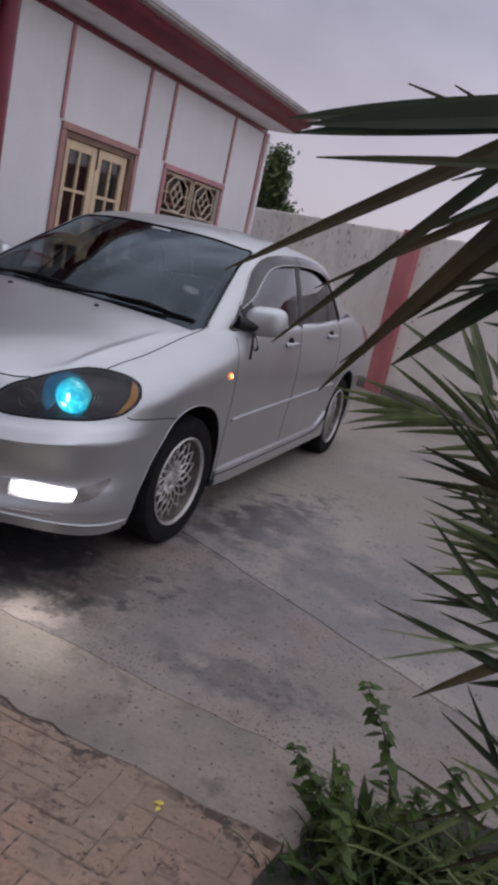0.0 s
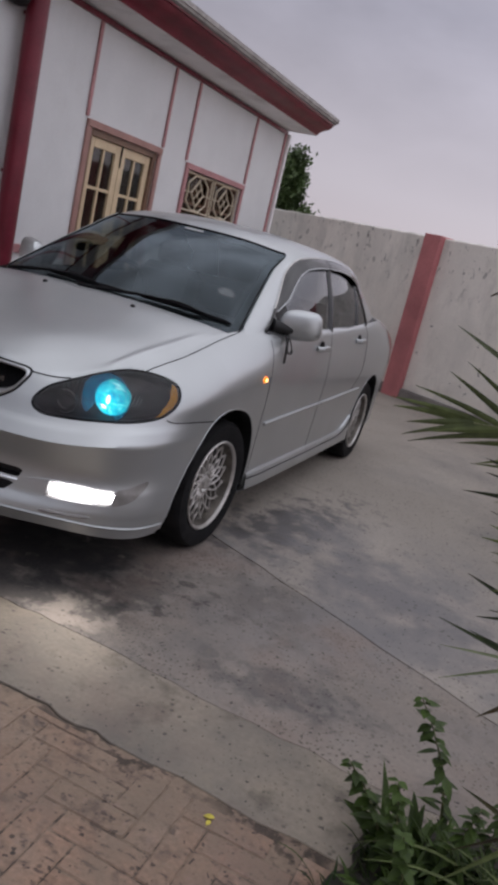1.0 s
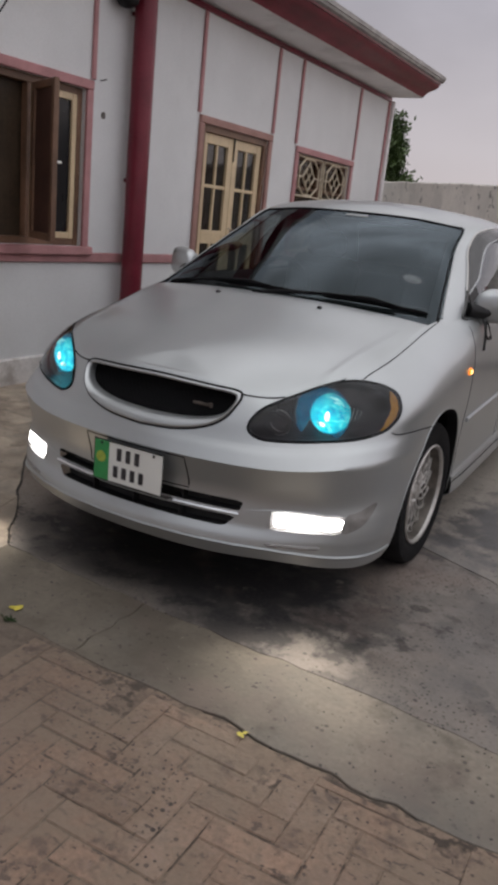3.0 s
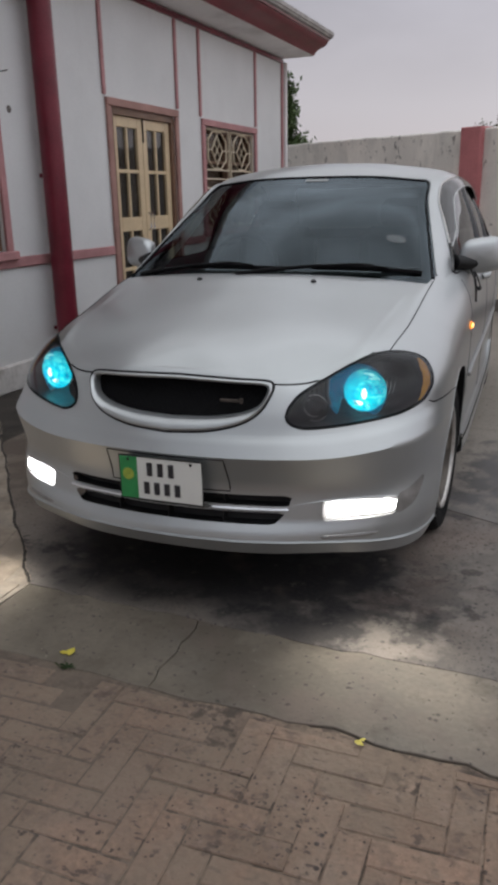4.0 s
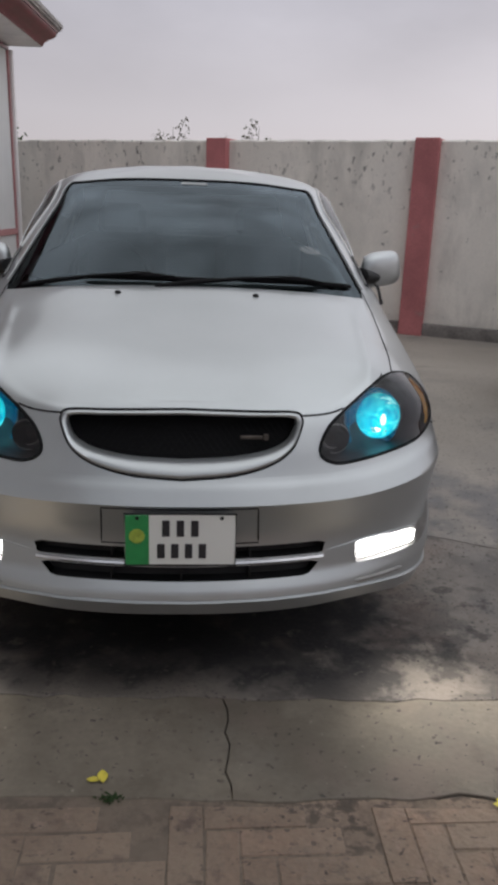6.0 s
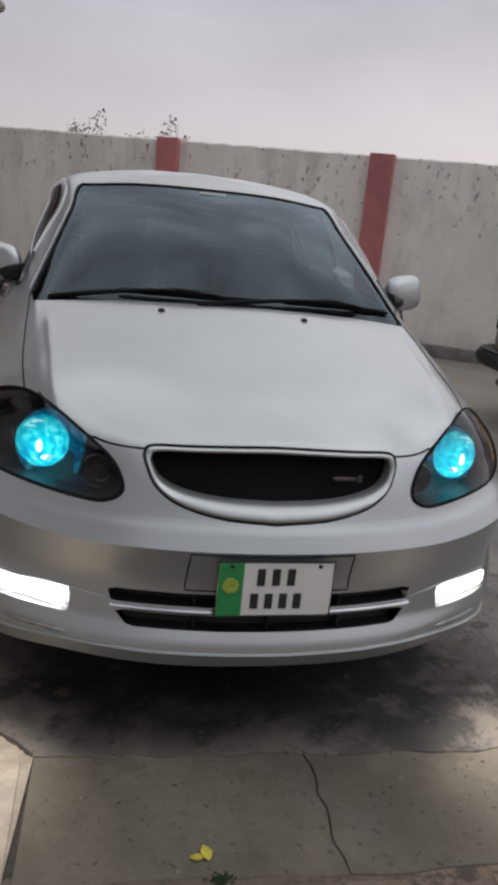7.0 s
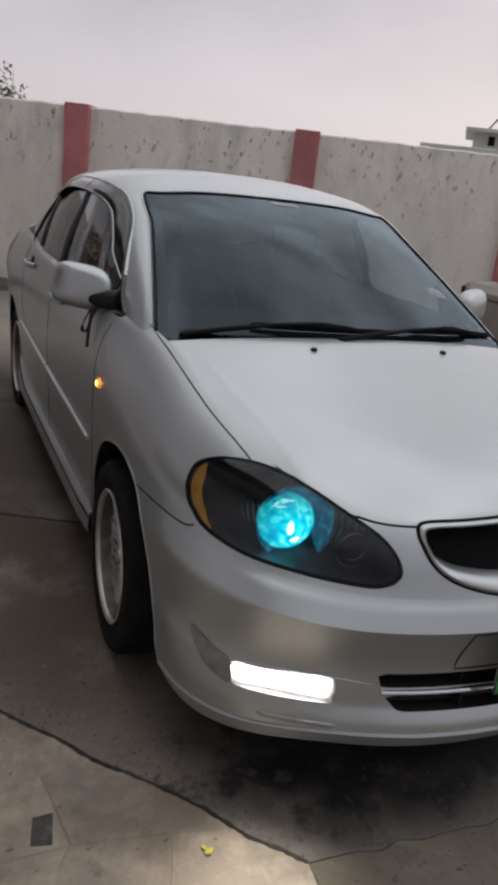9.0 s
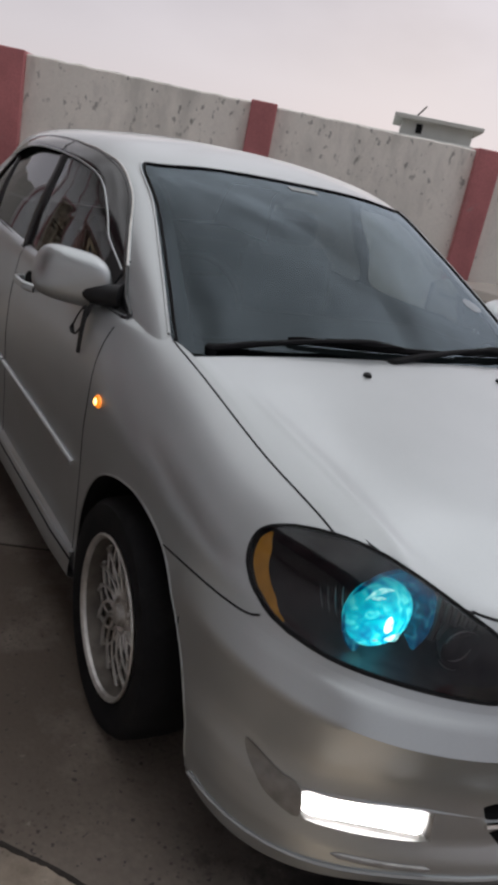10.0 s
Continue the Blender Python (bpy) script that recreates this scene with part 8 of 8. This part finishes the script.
tree("garden_tree", (-4.2, 11.0, -0.03), 3.05, 0.92, 3, 60000, 0.10, "dense green tree beyond the boundary wall beside the house")
for k, (x, y, h, sp) in enumerate(((-1.2, 37, 5.4, 1.0), (2.9, 36, 5.5, 0.9), (0.6, 38, 4.5, 1.3))):
    tree("far_tree", (x, y, -0.03), h, sp, 50 + k, 260, 0.20, "thin sparse tree far beyond the boundary wall", 0.05, low=0.5, leaf_mat="hazed_leaf")

hut = thing("rooftop_house", pose(18.1, 20.8, 0, 0, 0, -38), "pale flat-roofed building beyond the boundary wall", "house")
part("lower_wall", Geo().box((-0.85, 0, 1.70), (4.3, 4, 3.46), 0.02), M["far_paint"], hut)
part("upper_wall", Geo().box((-0.1, 0, 3.3), (2.4, 3, 1.3), 0.02), M["far_paint"], hut)
part("roof_slab", Geo().box((-0.1, 0, 4.0), (3.0, 3.6, 0.14), 0.02), M["far_paint"], hut)
part("vent_window", Geo().box((-0.7, -1.505, 3.7), (0.22, 0.03, 0.3)), M["seal"], hut)
part("steel_rod", Geo().tube([(-0.9, -1.2, 4.05), (-0.6, -1.2, 4.45)], 0.03, 6), M["seal"], hut)

# ---- fallen leaves ----
def fallen(p, size, turn, seed):
    g = Geo()
    leaf_shape(g, (0, 0, 0.004), (1, 0, 0.15), size, size * 0.3, Vector((0, 0, 1)))
    leaf_shape(g, (0.01, 0.01, 0.003), (0.4, 0.9, 0.1), size * 0.7, size * 0.22, Vector((0, 0, 1)))
    ob = part("fallen_leaf", g, M["dry_leaf"], None, smooth=0)
    ob.matrix_world = pose(*p, 0, 0, turn)
    tagged(ob, "small yellow fallen leaf lying on the ground", "leaf", group="fallen leaves")


for p, sz, tr in (((-0.175, -1.37, 0.002), 0.045, 100), ((0.742, -1.466, 0.003), 0.028, -20), ((1.62, -1.55, 0.002), 0.03, 200), ((-0.80, -0.925, 0.005), 0.026, 30)):
    fallen(p, sz, tr, 1)

# a tuft of moss beside the yellow leaf, at the joint
moss = Geo()
rnd = random.Random(12)
for k in range(40):
    x, y = -0.155 + rnd.gauss(0, 0.012), -1.418 + rnd.gauss(0, 0.008)
    a = rnd.uniform(0, 2 * math.pi)
    blade(moss, (x, y, 0.0), (math.cos(a), math.sin(a), 0.8), rnd.uniform(0.006, 0.014), 0.005, 1.0, n=4)
tagged(part("moss_tuft", moss, M["grass"], None, smooth=0), "small dark green moss tuft in the paving joint", "moss", kind="stuff")

# ---- clay bricks of the paving ----
# bricks on edge, three times as long as wide, in herringbone
BW = 0.078
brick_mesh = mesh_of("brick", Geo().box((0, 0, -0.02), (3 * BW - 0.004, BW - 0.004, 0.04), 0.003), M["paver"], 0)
rest = Geo()
rnd = random.Random(77)


def brick_edge(x):
    return -1.418 - 0.040 * (x + 0.6)



for i in range(-10, 26):
    for j in range(18, 50):
        k = (i - j) % 6
        if k == 0:
            x, y, tr = 0.0624 + (i + 1.5) * BW, -0.0312 - (j + 0.5) * BW, 0
        elif k == 5:
            x, y, tr = 0.0624 + (i + 0.5) * BW, -0.0312 - (j + 1.5) * BW, 90
        else:
            continue
        m = pose(x, y, 0.001 + rnd.uniform(-0.0018, 0.0008), rnd.uniform(-0.5, 0.5), rnd.uniform(-0.3, 0.3), tr + rnd.uniform(-1.8, 1.8))
        m = Matrix.Translation((0, 0, -0.0012 * min(1, max(0, (0.42 - x + rnd.uniform(-0.12, 0.12)) / 0.35)))) @ m
        half_x, half_y = (1.5 * BW, 0.5 * BW) if tr == 0 else (0.5 * BW, 1.5 * BW)
        if not (-0.60 < x - half_x and x + half_x < 1.97 and -3.95 < y - half_y and y - half_y < brick_edge(x)):
            continue
        if y + half_y > brick_edge(x):
            # cut to the strip's edge
            c = [(x - half_x, y - half_y), (x + half_x, y - half_y), (x + half_x, y + half_y), (x - half_x, y + half_y)]
            cut = []
            for a, b in zip(c, c[1:] + c[:1]):
                ha, hb = brick_edge(a[0]) - a[1], brick_edge(b[0]) - b[1]
                if ha > 0:
                    cut.append(a)
                if ha * hb < 0:
                    cut.append((a[0] + (b[0] - a[0]) * ha / (ha - hb), a[1] + (b[1] - a[1]) * ha / (ha - hb)))
            if brick_edge(x) - (y - half_y) > 0.025:
                slab("brick", cut, M["paver"], pavers, z1=0.0005 + rnd.uniform(-0.0012, 0.0006), gap=0.002, z0=-0.03)
            continue
        if y > -3.1:
            b = new("brick", brick_mesh)
            b.parent = pavers
            b.matrix_basis = m
        else:
            rest.box((0, 0, -0.02), (3 * BW - 0.004, BW - 0.004, 0.04), 0.003, None)
            rest.v[-24:] = [tuple(m @ Vector(p)) for p in rest.v[-24:]]
tagged(part("far_bricks", rest, M["paver"], pavers, smooth=0), kind="stuff")
